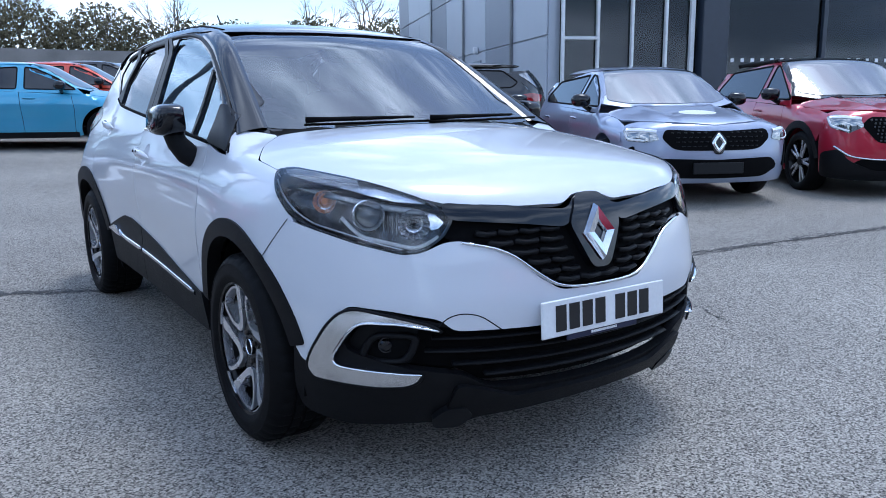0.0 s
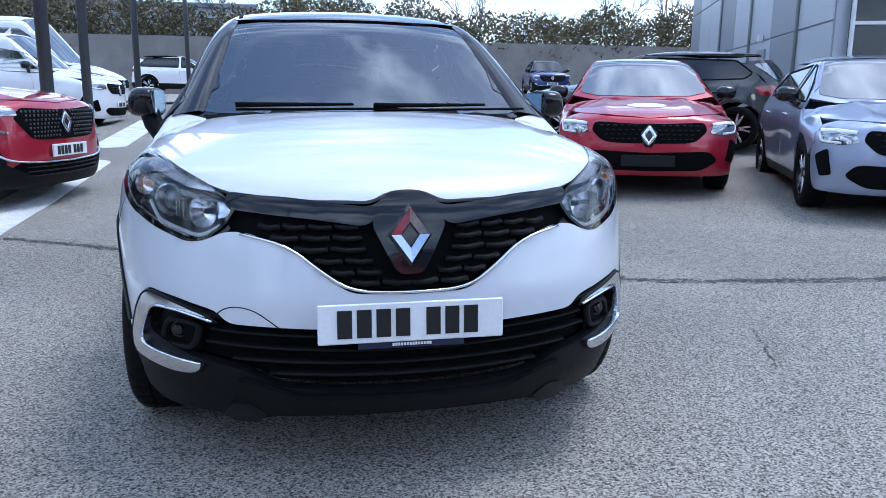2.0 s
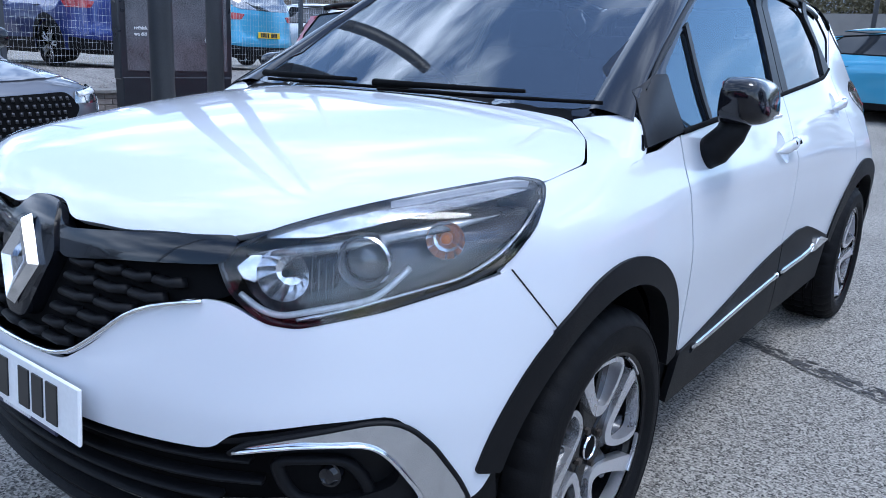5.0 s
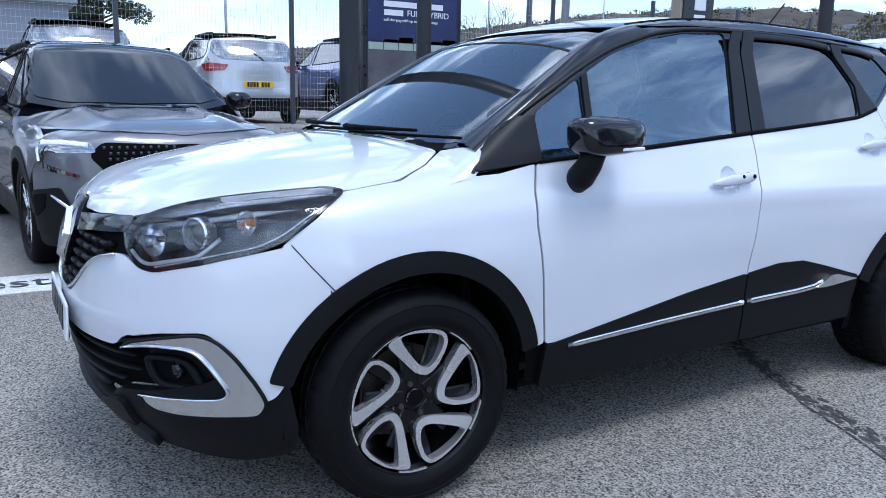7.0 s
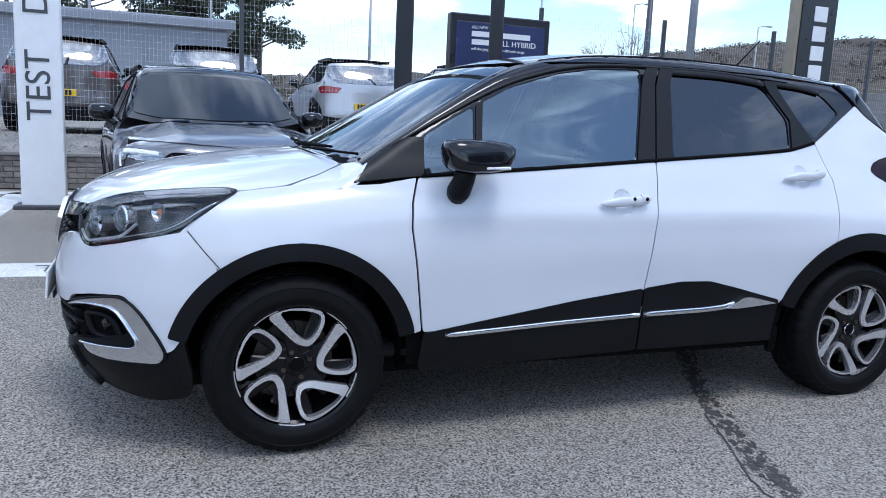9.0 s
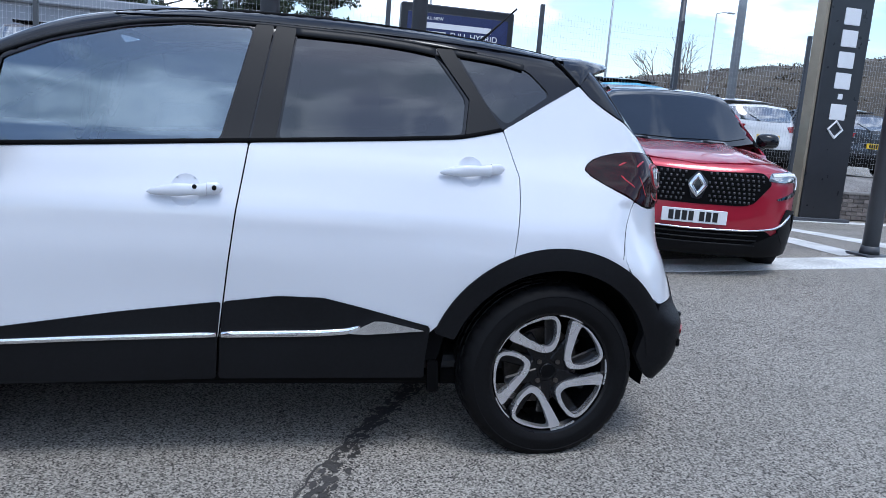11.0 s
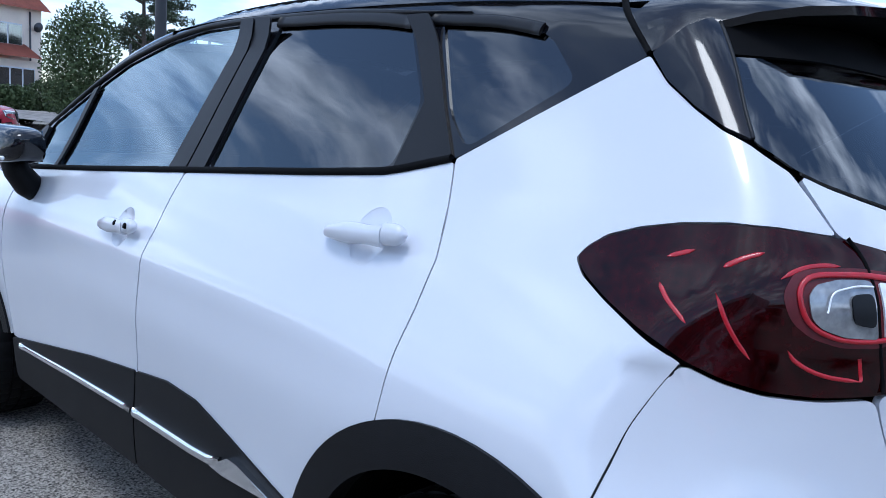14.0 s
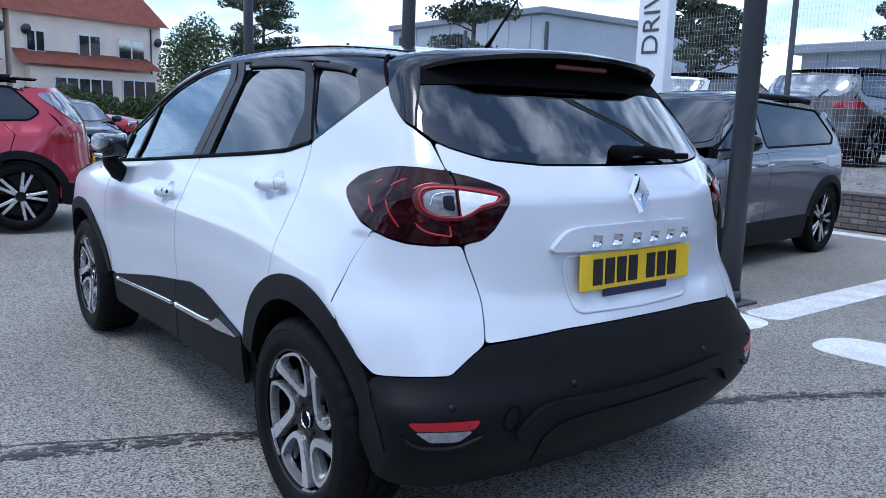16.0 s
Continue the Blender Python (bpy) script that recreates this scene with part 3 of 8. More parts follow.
    part("hub", fix(lathe([(0.0, -0.004), (0.07, -0.006), (0.085, -0.02), (0.085, -0.06)], 32)), RIM_BLACK, wheel, "", True)
    part("hub_cap", fix(lathe([(0.0, 0.004), (0.02, 0.004), (0.026, 0.002), (0.029, -0.008)], 32)), DEEP, wheel, "black hub cap with silver ring", True)
    part("cap_ring", fix(lathe([(0.0255, 0.001), (0.0275, 0.005), (0.0295, 0.001)], 32)), CHROME, wheel, "", True)
    for k in range(4):
        a = radians(45 + 90 * k)
        part("wheel_nut", fix(tube([(-0.012, 0.05 * math.sin(a), 0.05 * math.cos(a)), (0.006, 0.05 * math.sin(a), 0.05 * math.cos(a))], 0.009, 6)), STEEL, wheel)
    part("brake_disc", fix(lathe([(0.05, -0.075), (0.145, -0.075), (0.145, -0.095), (0.05, -0.095)], 40)), STEEL, wheel, "worn steel brake disc", True)
    return wheel


def even(loop, n):
    """n evenly spaced points round a closed 2D outline."""
    l = np.vstack([loop, loop[:1]])
    d = np.concatenate([[0], np.cumsum(np.linalg.norm(np.diff(l, axis=0), axis=1))])
    s = np.linspace(0, d[-1], n, endpoint=False)
    return np.stack([np.interp(s, d, l[:, 0]), np.interp(s, d, l[:, 1])], -1)


def diamond_badge(name, parent, at, high, facing, lean=0.0):
    """A chrome open rhombus standing upright, facing -y (front) or +y."""
    bm = bmesh.new()
    w = high * 0.35
    ring = [(0, high / 2), (w, 0), (0, -high / 2), (-w, 0)]
    rows = []
    for k, dep in ((1.0, 0.0), (0.86, 0.018), (0.42, 0.012), (0.36, 0.0)):
        rows.append([bm.verts.new((x * k, -dep, z * k)) for x, z in ring])
    for a, b in zip(rows[:-1], rows[1:]):
        for i in range(4):
            j = (i + 1) % 4
            bm.faces.new((a[i], a[j], b[j], b[i]))
    bmesh.ops.recalc_face_normals(bm, faces=bm.faces)
    m = Matrix.Translation(at) @ Matrix.Rotation(0 if facing < 0 else math.pi, 4, "Z") @ Matrix.Rotation(lean, 4, "X")
    bmesh.ops.transform(bm, matrix=m, verts=bm.verts)
    return part(name, bm, CHROME, parent, "chrome rhombus badge")


def number_plate(parent, at, facing, ground, lean=0.0, turn=0.0):
    """A pressed plate whose characters are plain bars."""
    m = Matrix.Translation(at) @ Matrix.Rotation((0 if facing < 0 else math.pi) + turn, 4, "Z") @ Matrix.Rotation(lean, 4, "X")
    bm = block((0.52, 0.008, 0.111), (0, 0, 0), 0.003)
    bmesh.ops.transform(bm, matrix=m, verts=bm.verts)
    plate = part("number_plate", bm, ground, parent, "number plate with plain dark bars")
    x = -0.207
    for k in range(7):
        bm = block((0.040, 0.003, 0.078), (x + 0.02, -0.0055, 0), 0.0)
        bmesh.ops.transform(bm, matrix=m, verts=bm.verts)
        part("plate_bar", bm, INK, plate)
        x += 0.0535 + (0.032 if k == 3 else 0)
    return plate


def cup_line(y, z):
    return [(0.8, y + 0.048 * math.cos(a), z + 0.008 + 0.052 * math.sin(a)) for a in np.linspace(0, 2 * math.pi, 24, endpoint=False)]


def handle_bar(F, y, z, a, b):
    """A rounded pull bar that stands off the door, from a to b along the car."""
    ss = np.linspace(a, b, 16 if b - a > 0.1 else 8)
    rows, m = [], 14
    bm = bmesh.new()
    for k, s in enumerate(ss):
        q, n = onto(F, SIDE_ON, SIDE_ON.flat(np.array([(0.8, y + s, z + 0.10 * s * 0.6)]))[0], -1.3, -0.4)
        u = (s + 0.115) / 0.23
        front = min(1.0, math.sqrt(max(0.0, u) * 2.2) + 0.12)
        back = math.sqrt(max(0.02, 1 - max(0.0, (u - 0.84) / 0.16) ** 2.6))
        high = 0.0205 * front * back * (1 - 0.12 * math.exp(-((u - 0.62) / 0.1) ** 2))
        deep = 0.013 * min(1.0, front + 0.1) * (0.4 + 0.6 * back)
        c = q[0] + n[0] * (0.010 + 0.016 * min(1.0, front))
        rows.append([bm.verts.new((c[0] + deep * math.copysign(abs(math.cos(t)) ** 0.8, math.cos(t)), c[1], c[2] + high * math.copysign(abs(math.sin(t)) ** 0.8, math.sin(t)))) for t in np.linspace(0, 2 * math.pi, m, endpoint=False)])
    for r0, r1 in zip(rows[:-1], rows[1:]):
        for i in range(m):
            bm.faces.new((r0[i], r0[(i + 1) % m], r1[(i + 1) % m], r1[i]))
    bm.faces.new(rows[0])
    bm.faces.new(rows[-1][::-1])
    bmesh.ops.recalc_face_normals(bm, faces=bm.faces)
    return bm


def pillar_loft(F, inner, outer, n, rise_by=0.005, across=9):
    """A smooth rounded strip stretched between two lines on the skin, bulged just clear of it."""
    a, _ = onto(F, ON_SCREEN, ON_SCREEN.flat(np.array(inner))[0], -1.4, -0.2)
    b, _ = onto(F, SIDE_ON, SIDE_ON.flat(np.array(outer))[0], -1.3, -0.3)
    n = np.array(n, float) / np.linalg.norm(n)
    u = np.linspace(0, 1, across)
    d = np.linspace(0, 0.08, 81)
    chord = a[:, None] * (1 - u[None, :, None]) + b[:, None] * u[None, :, None]
    inside = F(chord[:, :, None, :] + n * d[None, None, :, None]) < 0
    high = (inside * d).max(2)
    need = (high[:, 1:-1] / (4 * u * (1 - u))[None, 1:-1]).max(1)
    need = np.convolve(np.pad(need, 1, mode="edge"), (0.25, 0.5, 0.25), mode="valid")
    p = chord + n * ((4 * u * (1 - u))[None, :] * need[:, None] + rise_by)[:, :, None]
    p[:, 0] -= n * (rise_by + 0.004)
    p[:, -1] -= n * (rise_by + 0.004)
    rows, cols = p.shape[:2]
    faces = [(i * cols + j, i * cols + j + 1, (i + 1) * cols + j + 1, (i + 1) * cols + j) for i in range(rows - 1) for j in range(cols - 1)]
    du, dv = np.gradient(p, axis=1), np.gradient(p, axis=0)
    nn = np.cross(du, dv)
    nn /= np.linalg.norm(nn, axis=2)[:, :, None]
    nn *= np.sign((nn @ n).sum())
    if np.cross(p[0, 1] - p[0, 0], p[1, 1] - p[0, 1]) @ n < 0:
        faces = [f[::-1] for f in faces]
    return p.reshape(-1, 3), faces, nn.reshape(-1, 3)


def crossover_car():
    F = crossover
    car = thing("crossover_car", "pearl white crossover with gloss black roof, parked on asphalt", "car")

    def p1(name, shape, material, label="", under=None):
        return put(name, shape[0], shape[1], material, under or car, label, shape[2])
    fa, ra = AXLES
    # white flanks
    wing = flank((-0.215, 0.945), (-0.03, 0.965), (0.10, 0.972), (0.20, 0.978), (0.30, 0.983), (0.44, 1.008), (0.415, 0.92), (0.408, 0.83), (0.43, 0.68), (0.465, 0.435), *arc(*fa, ARCH_OUT, 12.5, 127, 20), (-0.335, 0.75), (-0.39, 0.815), (-0.36, 0.842), (-0.30, 0.885))
    flank_wing = skin(F, SIDE_ON, wing, 0.03, 0, 0.012, 0.004, room=0.6)
    wings = both("front_wing", flank_wing, PEARL, car)
    crown = skin(F, Along((-0.35, 0, -0.94)), [(0.772, -0.215, 0.953), (0.768, -0.06, 0.967), (0.768, -0.02, 0.973), (0.708, 0.095, 1.02), (0.61, 0.198, 1.05), (0.665, 0.235, 1.05), (0.725, 0.262, 1.04), (0.775, 0.255, 0.99), (0.80, 0.20, 0.965), (0.80, 0.05, 0.955), (0.795, -0.08, 0.95), (0.79, -0.2, 0.942)], 0.025, -0.0012, 0.0, 0.01, room=0.3)
    for s, w in zip((1, -1), wings):
        q = crown if s > 0 else flip(crown)
        put("wing_crown", q[0], q[1], PEARL, w, "", q[2])
    fd = flank((0.448, 1.008), (0.99, 1.047), (1.503, 1.088), (1.487, 0.98), (1.47, 0.87), (1.452, 0.7), (1.44, 0.56), (1.43, 0.44), (0.474, 0.43), (0.438, 0.68), (0.416, 0.83), (0.423, 0.92))
    rd = flank((1.508, 1.088), (2.0, 1.128), (2.235, 1.149), (2.392, 1.188), (2.415, 1.12), (2.443, 1.03), (2.441, 0.945), (2.433, 0.872), (2.421, 0.765), *arc(*ra, ARCH_REAR, 113.6, 158.5, 10), (2.14, 0.47), (1.435, 0.44), (1.445, 0.56), (1.457, 0.7), (1.475, 0.87), (1.492, 0.98))
    door_f = both("front_door", skin(F, SIDE_ON, fd, 0.04, 0, 0.012, 0.01, (cup_line(1.315, 0.918),), 0.0), PEARL, car)
    door_r = both("rear_door", skin(F, SIDE_ON, rd, 0.04, 0, 0.012, 0.01, (cup_line(2.265, 1.032),), 0.0), PEARL, car)
    qt = flank((2.3945, 1.192), (2.55, 1.286), (2.702, 1.376), (2.712, 1.366), (2.745, 1.334), (2.80, 1.297), (2.85, 1.268), (2.886, 1.252), (2.938, 1.218), (2.967, 1.187), (3.006, 1.142), (2.955, 1.149), (2.90, 1.149), (2.836, 1.141), (2.78, 1.128), (2.735, 1.111), (2.71, 1.09), (2.70, 1.072), (2.722, 1.051), (2.77, 1.026), (2.832, 0.998), (2.897, 0.970), (2.89, 0.933), (2.876, 0.881), (2.866, 0.82), (2.862, 0.755), *arc(*ra, ARCH_REAR, 56.5, 113.2, 12), (2.4365, 0.872), (2.4445, 0.945), (2.4465, 1.03), (2.4185, 1.12))
    both("rear_quarter_panel", skin(F, SIDE_ON, qt, 0.025, 0, 0.012, 0.006, room=0.4), PEARL, car)
    both("panel_seam", ribbon(F, SIDE_ON, flank((2.896, 0.968), (2.878, 0.933), (2.857, 0.881), (2.845, 0.82), (2.836, 0.766)), 0.003, 0.0005, 0.0006, 0.02, 0.03, room=0.4), PILLAR, car)
    both("panel_seam", ribbon(F, SIDE_ON, flank((-0.368, 0.818), (-0.32, 0.757), (-0.262, 0.69)), 0.003, 0.0005, 0.0034, 0.02, 0.03, room=0.4), PILLAR, car)
    # door handles with their finger cups
    for doors, y, z, lock in ((door_f, 1.315, 0.918, True), (door_r, 2.265, 1.032, False)):
        for s, d in ((1, doors[0]), (-1, doors[1])):
            for nm, bm in (("door_handle", handle_bar(F, y, z + 0.002, -0.115, 0.066)), ("handle_cap", handle_bar(F, y, z + 0.006, 0.067, 0.115))):
                if s < 0:
                    bmesh.ops.scale(bm, vec=(-1, 1, 1), verts=bm.verts)
                    bmesh.ops.reverse_faces(bm, faces=bm.faces)
                part(nm, bm, PEARL, d, "", True, 50)
            cup = skin(F, SIDE_ON, cup_line(y, z), 0.009, -0.0005, 0, 0, bulge=-0.016)
            cup = cup if s > 0 else flip(cup)
            put("handle_cup", cup[0], cup[1], PEARL, d)
            if lock:
                for dy in (0.030, 0.090):
                    q, n = onto(F, SIDE_ON, SIDE_ON.flat(np.array([(0.8, y + dy, z + 0.008)]))[0], -1.3, -0.4)
                    c = q[0] + n[0] * 0.030
                    e = q[0] + n[0] * 0.0415
                    part("lock_barrel", tube([(c[0] * s, c[1], c[2]), (e[0] * s, e[1], e[2])], 0.0075, 12), DEEP, d, "", True)
    # grained cladding, chrome insert
    sf = flank((0.474, 0.424), (0.82, 0.48), (1.12, 0.527), (1.436, 0.567), (1.428, 0.44), (1.428, 0.30), (0.47, 0.272), (0.462, 0.30))
    sr = flank((1.444, 0.568), (1.62, 0.592), (1.77, 0.59), (1.92, 0.555), (2.08, 0.513), (2.145, 0.497), (2.135, 0.36), (2.14, 0.305), (1.436, 0.30), (1.436, 0.44))
    both("door_cladding", skin(F, SIDE_ON, sf, 0.04, 0.006, 0.02, 0.012, room=0.25), SATIN, car, "grained black door cladding")
    both("door_cladding", skin(F, SIDE_ON, sr, 0.04, 0.006, 0.02, 0.012, room=0.25), SATIN, car, "grained black door cladding")
    both("chrome_strip", ribbon(F, SIDE_ON, flank((0.56, 0.413), (1.0, 0.437), (1.425, 0.455)), 0.020, 0.006, 0.009, 0.02, 0.05), CHROME, car, "chrome strip")
    both("chrome_strip", ribbon(F, SIDE_ON, flank((1.44, 0.456), (1.75, 0.466), (1.85, 0.474), (1.90, 0.488)), 0.024, 0.007, 0.010, 0.02, 0.04), CHROME, car, "chrome strip")
    both("chrome_fin", skin(F, SIDE_ON, flank((1.86, 0.47), (1.90, 0.492), (1.945, 0.517), (1.985, 0.517), (2.125, 0.486), (1.97, 0.472), (1.92, 0.468)), 0.012, 0.020, 0.014, 0.006, bulge=0.008), CHROME, car, "chrome fin")
    for (cy, cz), a0, a1, edge in ((fa, 13, 165, ARCH_OUT), (ra, 8, 162, ARCH_REAR)):
        o = arc(cy, cz, edge + 0.002, a0, a1, 30)
        i = arc(cy, cz, ARCH_IN, a1, a0, 30)
        both("wheel_arch", skin(F, SIDE_ON, flank(*(o + i)), 0.03, 0.008, 0.05, 0.01, room=0.3), SATIN, car, "grained black wheel arch trim")
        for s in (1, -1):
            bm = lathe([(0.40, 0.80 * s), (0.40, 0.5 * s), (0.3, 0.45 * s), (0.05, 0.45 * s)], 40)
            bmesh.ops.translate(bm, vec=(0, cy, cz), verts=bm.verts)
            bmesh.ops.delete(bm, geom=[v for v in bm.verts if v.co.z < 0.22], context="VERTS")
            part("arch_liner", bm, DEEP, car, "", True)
    both("mud_flap", skin(F, SIDE_ON, flank((2.15, 0.36), (2.19, 0.36), (2.205, 0.235), (2.165, 0.23)), 0.04, -0.015, 0.02, 0.01, room=0.3), DEEP, car)
    # black upper body with window openings
    vent = flank((0.475, 1.020), (0.488, 1.165), (0.705, 1.283), (0.675, 1.03))
    fwin = flank((0.705, 1.035), (0.735, 1.296), (0.88, 1.368), (1.10, 1.436), (1.28, 1.466), (1.505, 1.476), (1.41, 1.088))
    rwin = flank((1.600, 1.106), (1.655, 1.478), (1.9, 1.476), (2.13, 1.458), (2.255, 1.29), (2.24, 1.165))
    qwin = flank((2.225, 1.455), (2.38, 1.445), (2.50, 1.415), (2.585, 1.335), (2.405, 1.212), (2.34, 1.27))
    upper = flank((0.195, 0.985), (0.45, 1.012), (0.99, 1.051), (1.505, 1.092), (2.0, 1.132), (2.24, 1.153), (2.39, 1.194), (2.55, 1.288), (2.700, 1.379), (2.712, 1.41), (2.70, 1.435),
                  (2.68, 1.453), (2.4, 1.487), (2.0, 1.506), (1.6, 1.508), (1.3, 1.499), (1.05, 1.468), (0.85, 1.402), (0.6, 1.28), (0.4, 1.165), (0.3, 1.09))
    both("upper_body", skin(F, SIDE_ON, upper, 0.03, -0.002, 0.02, 0.01, (vent, fwin, rwin, qwin), 0.025, room=0.35), BLACK_GLOSS, car, "gloss black pillars and window surround")
    for nm, o, mt in (("door_window", fwin, SIDE_GLASS), ("vent_window", vent, SIDE_GLASS), ("rear_door_window", rwin, DARK_GLASS), ("quarter_window", qwin, DARK_GLASS)):
        c = np.mean(o, 0)
        big = [tuple(c + (np.array(v) - c) * (1.06 if o in (fwin, vent) else 1.1)) for v in o]
        pv, pf, pn = skin(F, SIDE_ON, big, 0.035, -0.007, 0.0, 0.02, room=0.3)
        pn[:, 2] = np.minimum(pn[:, 2], np.median(pn[:, 2]) + 0.05)
        both(nm, (pv, pf, pn / np.linalg.norm(pn, axis=1)[:, None]), mt, car, "tinted side glass")
    both("mirror_triangle", skin(F, SIDE_ON, flank((0.212, 0.990), (0.47, 1.014), (0.48, 1.155), (0.42, 1.15), (0.335, 1.11), (0.265, 1.055)), 0.02, 0.006, 0.008, 0.012, room=0.3), PILLAR, car, "satin black sail panel")
    both("pillar_trim", skin(F, SIDE_ON, flank((1.416, 1.09), (1.502, 1.096), (1.572, 1.482), (1.512, 1.48)), 0.04, 0.004, 0.006, 0.006), PILLAR, car, "satin black pillar trim")
    both("pillar_trim", skin(F, SIDE_ON, flank((1.510, 1.097), (1.590, 1.104), (1.648, 1.48), (1.580, 1.482)), 0.04, 0.004, 0.006, 0.006), PILLAR, car, "satin black pillar trim")
    both("pillar_trim", skin(F, SIDE_ON, flank((2.25, 1.165), (2.385, 1.196), (2.325, 1.28), (2.205, 1.462), (2.14, 1.462), (2.268, 1.29)), 0.04, 0.004, 0.006, 0.006), PILLAR, car, "satin black pillar trim")
    both("pillar_trim", skin(F, SIDE_ON, flank((0.682, 1.035), (0.708, 1.036), (0.742, 1.30), (0.712, 1.286)), 0.04, 0.004, 0.006, 0.002), PILLAR, car)
    both("belt_seal", ribbon(F, SIDE_ON, flank((0.46, 1.014), (0.99, 1.053), (1.5, 1.094), (2.0, 1.134), (2.24, 1.156), (2.385, 1.192)), 0.014, 0.006, 0.002, 0.05, 0.06), DEEP, car)
    both("window_rail", ribbon(F, SIDE_ON, flank((0.36, 1.115), (0.5, 1.197), (0.72, 1.314), (0.88, 1.387), (1.1, 1.451), (1.28, 1.479), (1.5, 1.487), (1.9, 1.486), (2.15, 1.471), (2.3, 1.462)), 0.013, 0.006, 0.001, 0.08, 0.04, taper=True, room=0.3), PILLAR, car)
    both("window_seal", ribbon(F, SIDE_ON, flank((1.645, 1.474), (1.9, 1.472), (2.05, 1.463), (2.145, 1.451)), 0.028, 0.005, 0.002, 0.05, 0.03, room=0.3), PILLAR, car)
    both("window_seal", ribbon(F, SIDE_ON, flank((2.2, 1.455), (2.38, 1.443), (2.48, 1.424)), 0.022, 0.005, 0.002, 0.05, 0.03, room=0.3), PILLAR, car)
    # roof, screen
    roof = mirror_line([(0, 0.90, 1.47), (0.30, 0.915, 1.46), (0.53, 0.985, 1.44), (0.556, 1.15, 1.47), (0.560, 1.6, 1.5), (0.559, 2.2, 1.49), (0.552, 2.62, 1.44), (0.52, 2.70, 1.44), (0.3, 2.75, 1.45), (0, 2.765, 1.46)])
    p1("roof", skin(F, FROM_TOP, roof, 0.035, 0.002, 0.006, 0.04, room=0.3), BLACK_GLOSS, "gloss black roof")
    both("roof_groove", ribbon(F, FROM_TOP, [(0.50, 1.05, 1.46), (0.51, 1.6, 1.52), (0.50, 2.2, 1.5), (0.47, 2.68, 1.44)], 0.02, 0.003, 0.002, 0.05, 0.08), DEEP, car)
    pane = mirror_line([(0, 0.15, 1.075), (0.35, 0.17, 1.075), (0.60, 0.235, 1.08), (0.645, 0.29, 1.10), (0.60, 0.55, 1.25), (0.545, 0.84, 1.40), (0.50, 0.89, 1.43), (0.3, 0.885, 1.455), (0, 0.875, 1.46)])
    frit = mirror_line([(0, 0.08, 1.05), (0.45, 0.10, 1.05), (0.68, 0.20, 1.05), (0.73, 0.31, 1.08), (0.66, 0.56, 1.24), (0.60, 0.80, 1.37), (0.56, 0.93, 1.42), (0.3, 0.935, 1.46), (0, 0.925, 1.475)])
    p1("screen_surround", skin(F, ON_SCREEN, frit, 0.03, -0.006, 0.01, 0.02, (pane,), 0.05, room=0.5), BLACK_GLOSS, "black screen surround")
    p1("windscreen", skin(F, ON_SCREEN, [tuple(np.array(v) * (1.02, 1, 1)) for v in pane], 0.045, -0.0045, 0.0, 0.05, room=0.5), SCREEN, "clear windscreen reflecting clouds")
    along = np.linspace(0, 1, 19)
    mids = np.linspace(0, 1, 7)
    inner = np.stack([np.interp(along, mids, c) for c in ((0.625, 0.60, 0.575, 0.553, 0.53, 0.515, 0.51), (0.235, 0.385, 0.55, 0.695, 0.84, 0.94, 1.03), (1.09, 1.17, 1.25, 1.33, 1.40, 1.44, 1.46))], -1)
    outer = np.stack([np.full(19, 0.75)] + [np.interp(along, mids, c) for c in ((0.245, 0.40, 0.545, 0.70, 0.86, 0.98, 1.10), (1.045, 1.14, 1.222, 1.303, 1.378, 1.417, 1.452))], -1)
    both("screen_pillar", pillar_loft(F, inner, outer, (0.62, -0.5, 0.6)), BLACK_GLOSS, car, "gloss black windscreen pillar")
    # bonnet
    hood = mirror_line([(0, -0.765, 0.885), (0.05, -0.765, 0.88), (0.10, -0.782, 0.845), (0.26, -0.765, 0.852), (0.46, -0.712, 0.868), (0.535, -0.666, 0.892), (0.60, -0.592, 0.918), (0.67, -0.478, 0.942), (0.74, -0.25, 0.960), (0.770, -0.20, 0.956), (0.766, -0.03, 0.974), (0.70, 0.09, 1.02), (0.60, 0.19, 1.05), (0.3, 0.115, 1.065), (0, 0.09, 1.07)])
    p1("bonnet", skin(F, Along((0, 0.35, -0.94)), hood, 0.035, 0.001, 0.02, 0.03, room=0.4), PEARL, "pearl white bonnet")
    cowl = mirror_line([(0, 0.03, 1.06), (0.6, 0.13, 1.03), (0.74, 0.22, 1.0), (0.70, 0.33, 1.1), (0.3, 0.22, 1.1), (0, 0.2, 1.1)])
    p1("scuttle", skin(F, ON_SCREEN, cowl, 0.05, -0.006, 0.0, 0.03, room=0.5), DEEP, "black scuttle panel")
    # front end
    bumper = mirror_line([(0, -0.852, 0.598), (0.16, -0.842, 0.602), (0.235, -0.825, 0.648), (0.325, -0.795, 0.728), (0.44, -0.75, 0.766), (0.495, -0.722, 0.766), (0.555, -0.705, 0.738), (0.605, -0.675, 0.734), (0.70, -0.575, 0.763), (0.782, -0.443, 0.798), (0.808, -0.385, 0.812), (0.81, -0.372, 0.818),
                          (0.84, -0.315, 0.75), (0.865, -0.275, 0.69), (0.85, -0.31, 0.61), (0.84, -0.36, 0.52), (0.82, -0.385, 0.45), (0.805, -0.42, 0.395), (0.765, -0.515, 0.385), (0.775, -0.50, 0.42), (0.755, -0.545, 0.55), (0.735, -0.58, 0.585), (0.64, -0.67, 0.575), (0.53, -0.755, 0.55), (0.50, -0.77, 0.515), (0.27, -0.83, 0.505), (0, -0.852, 0.50)])
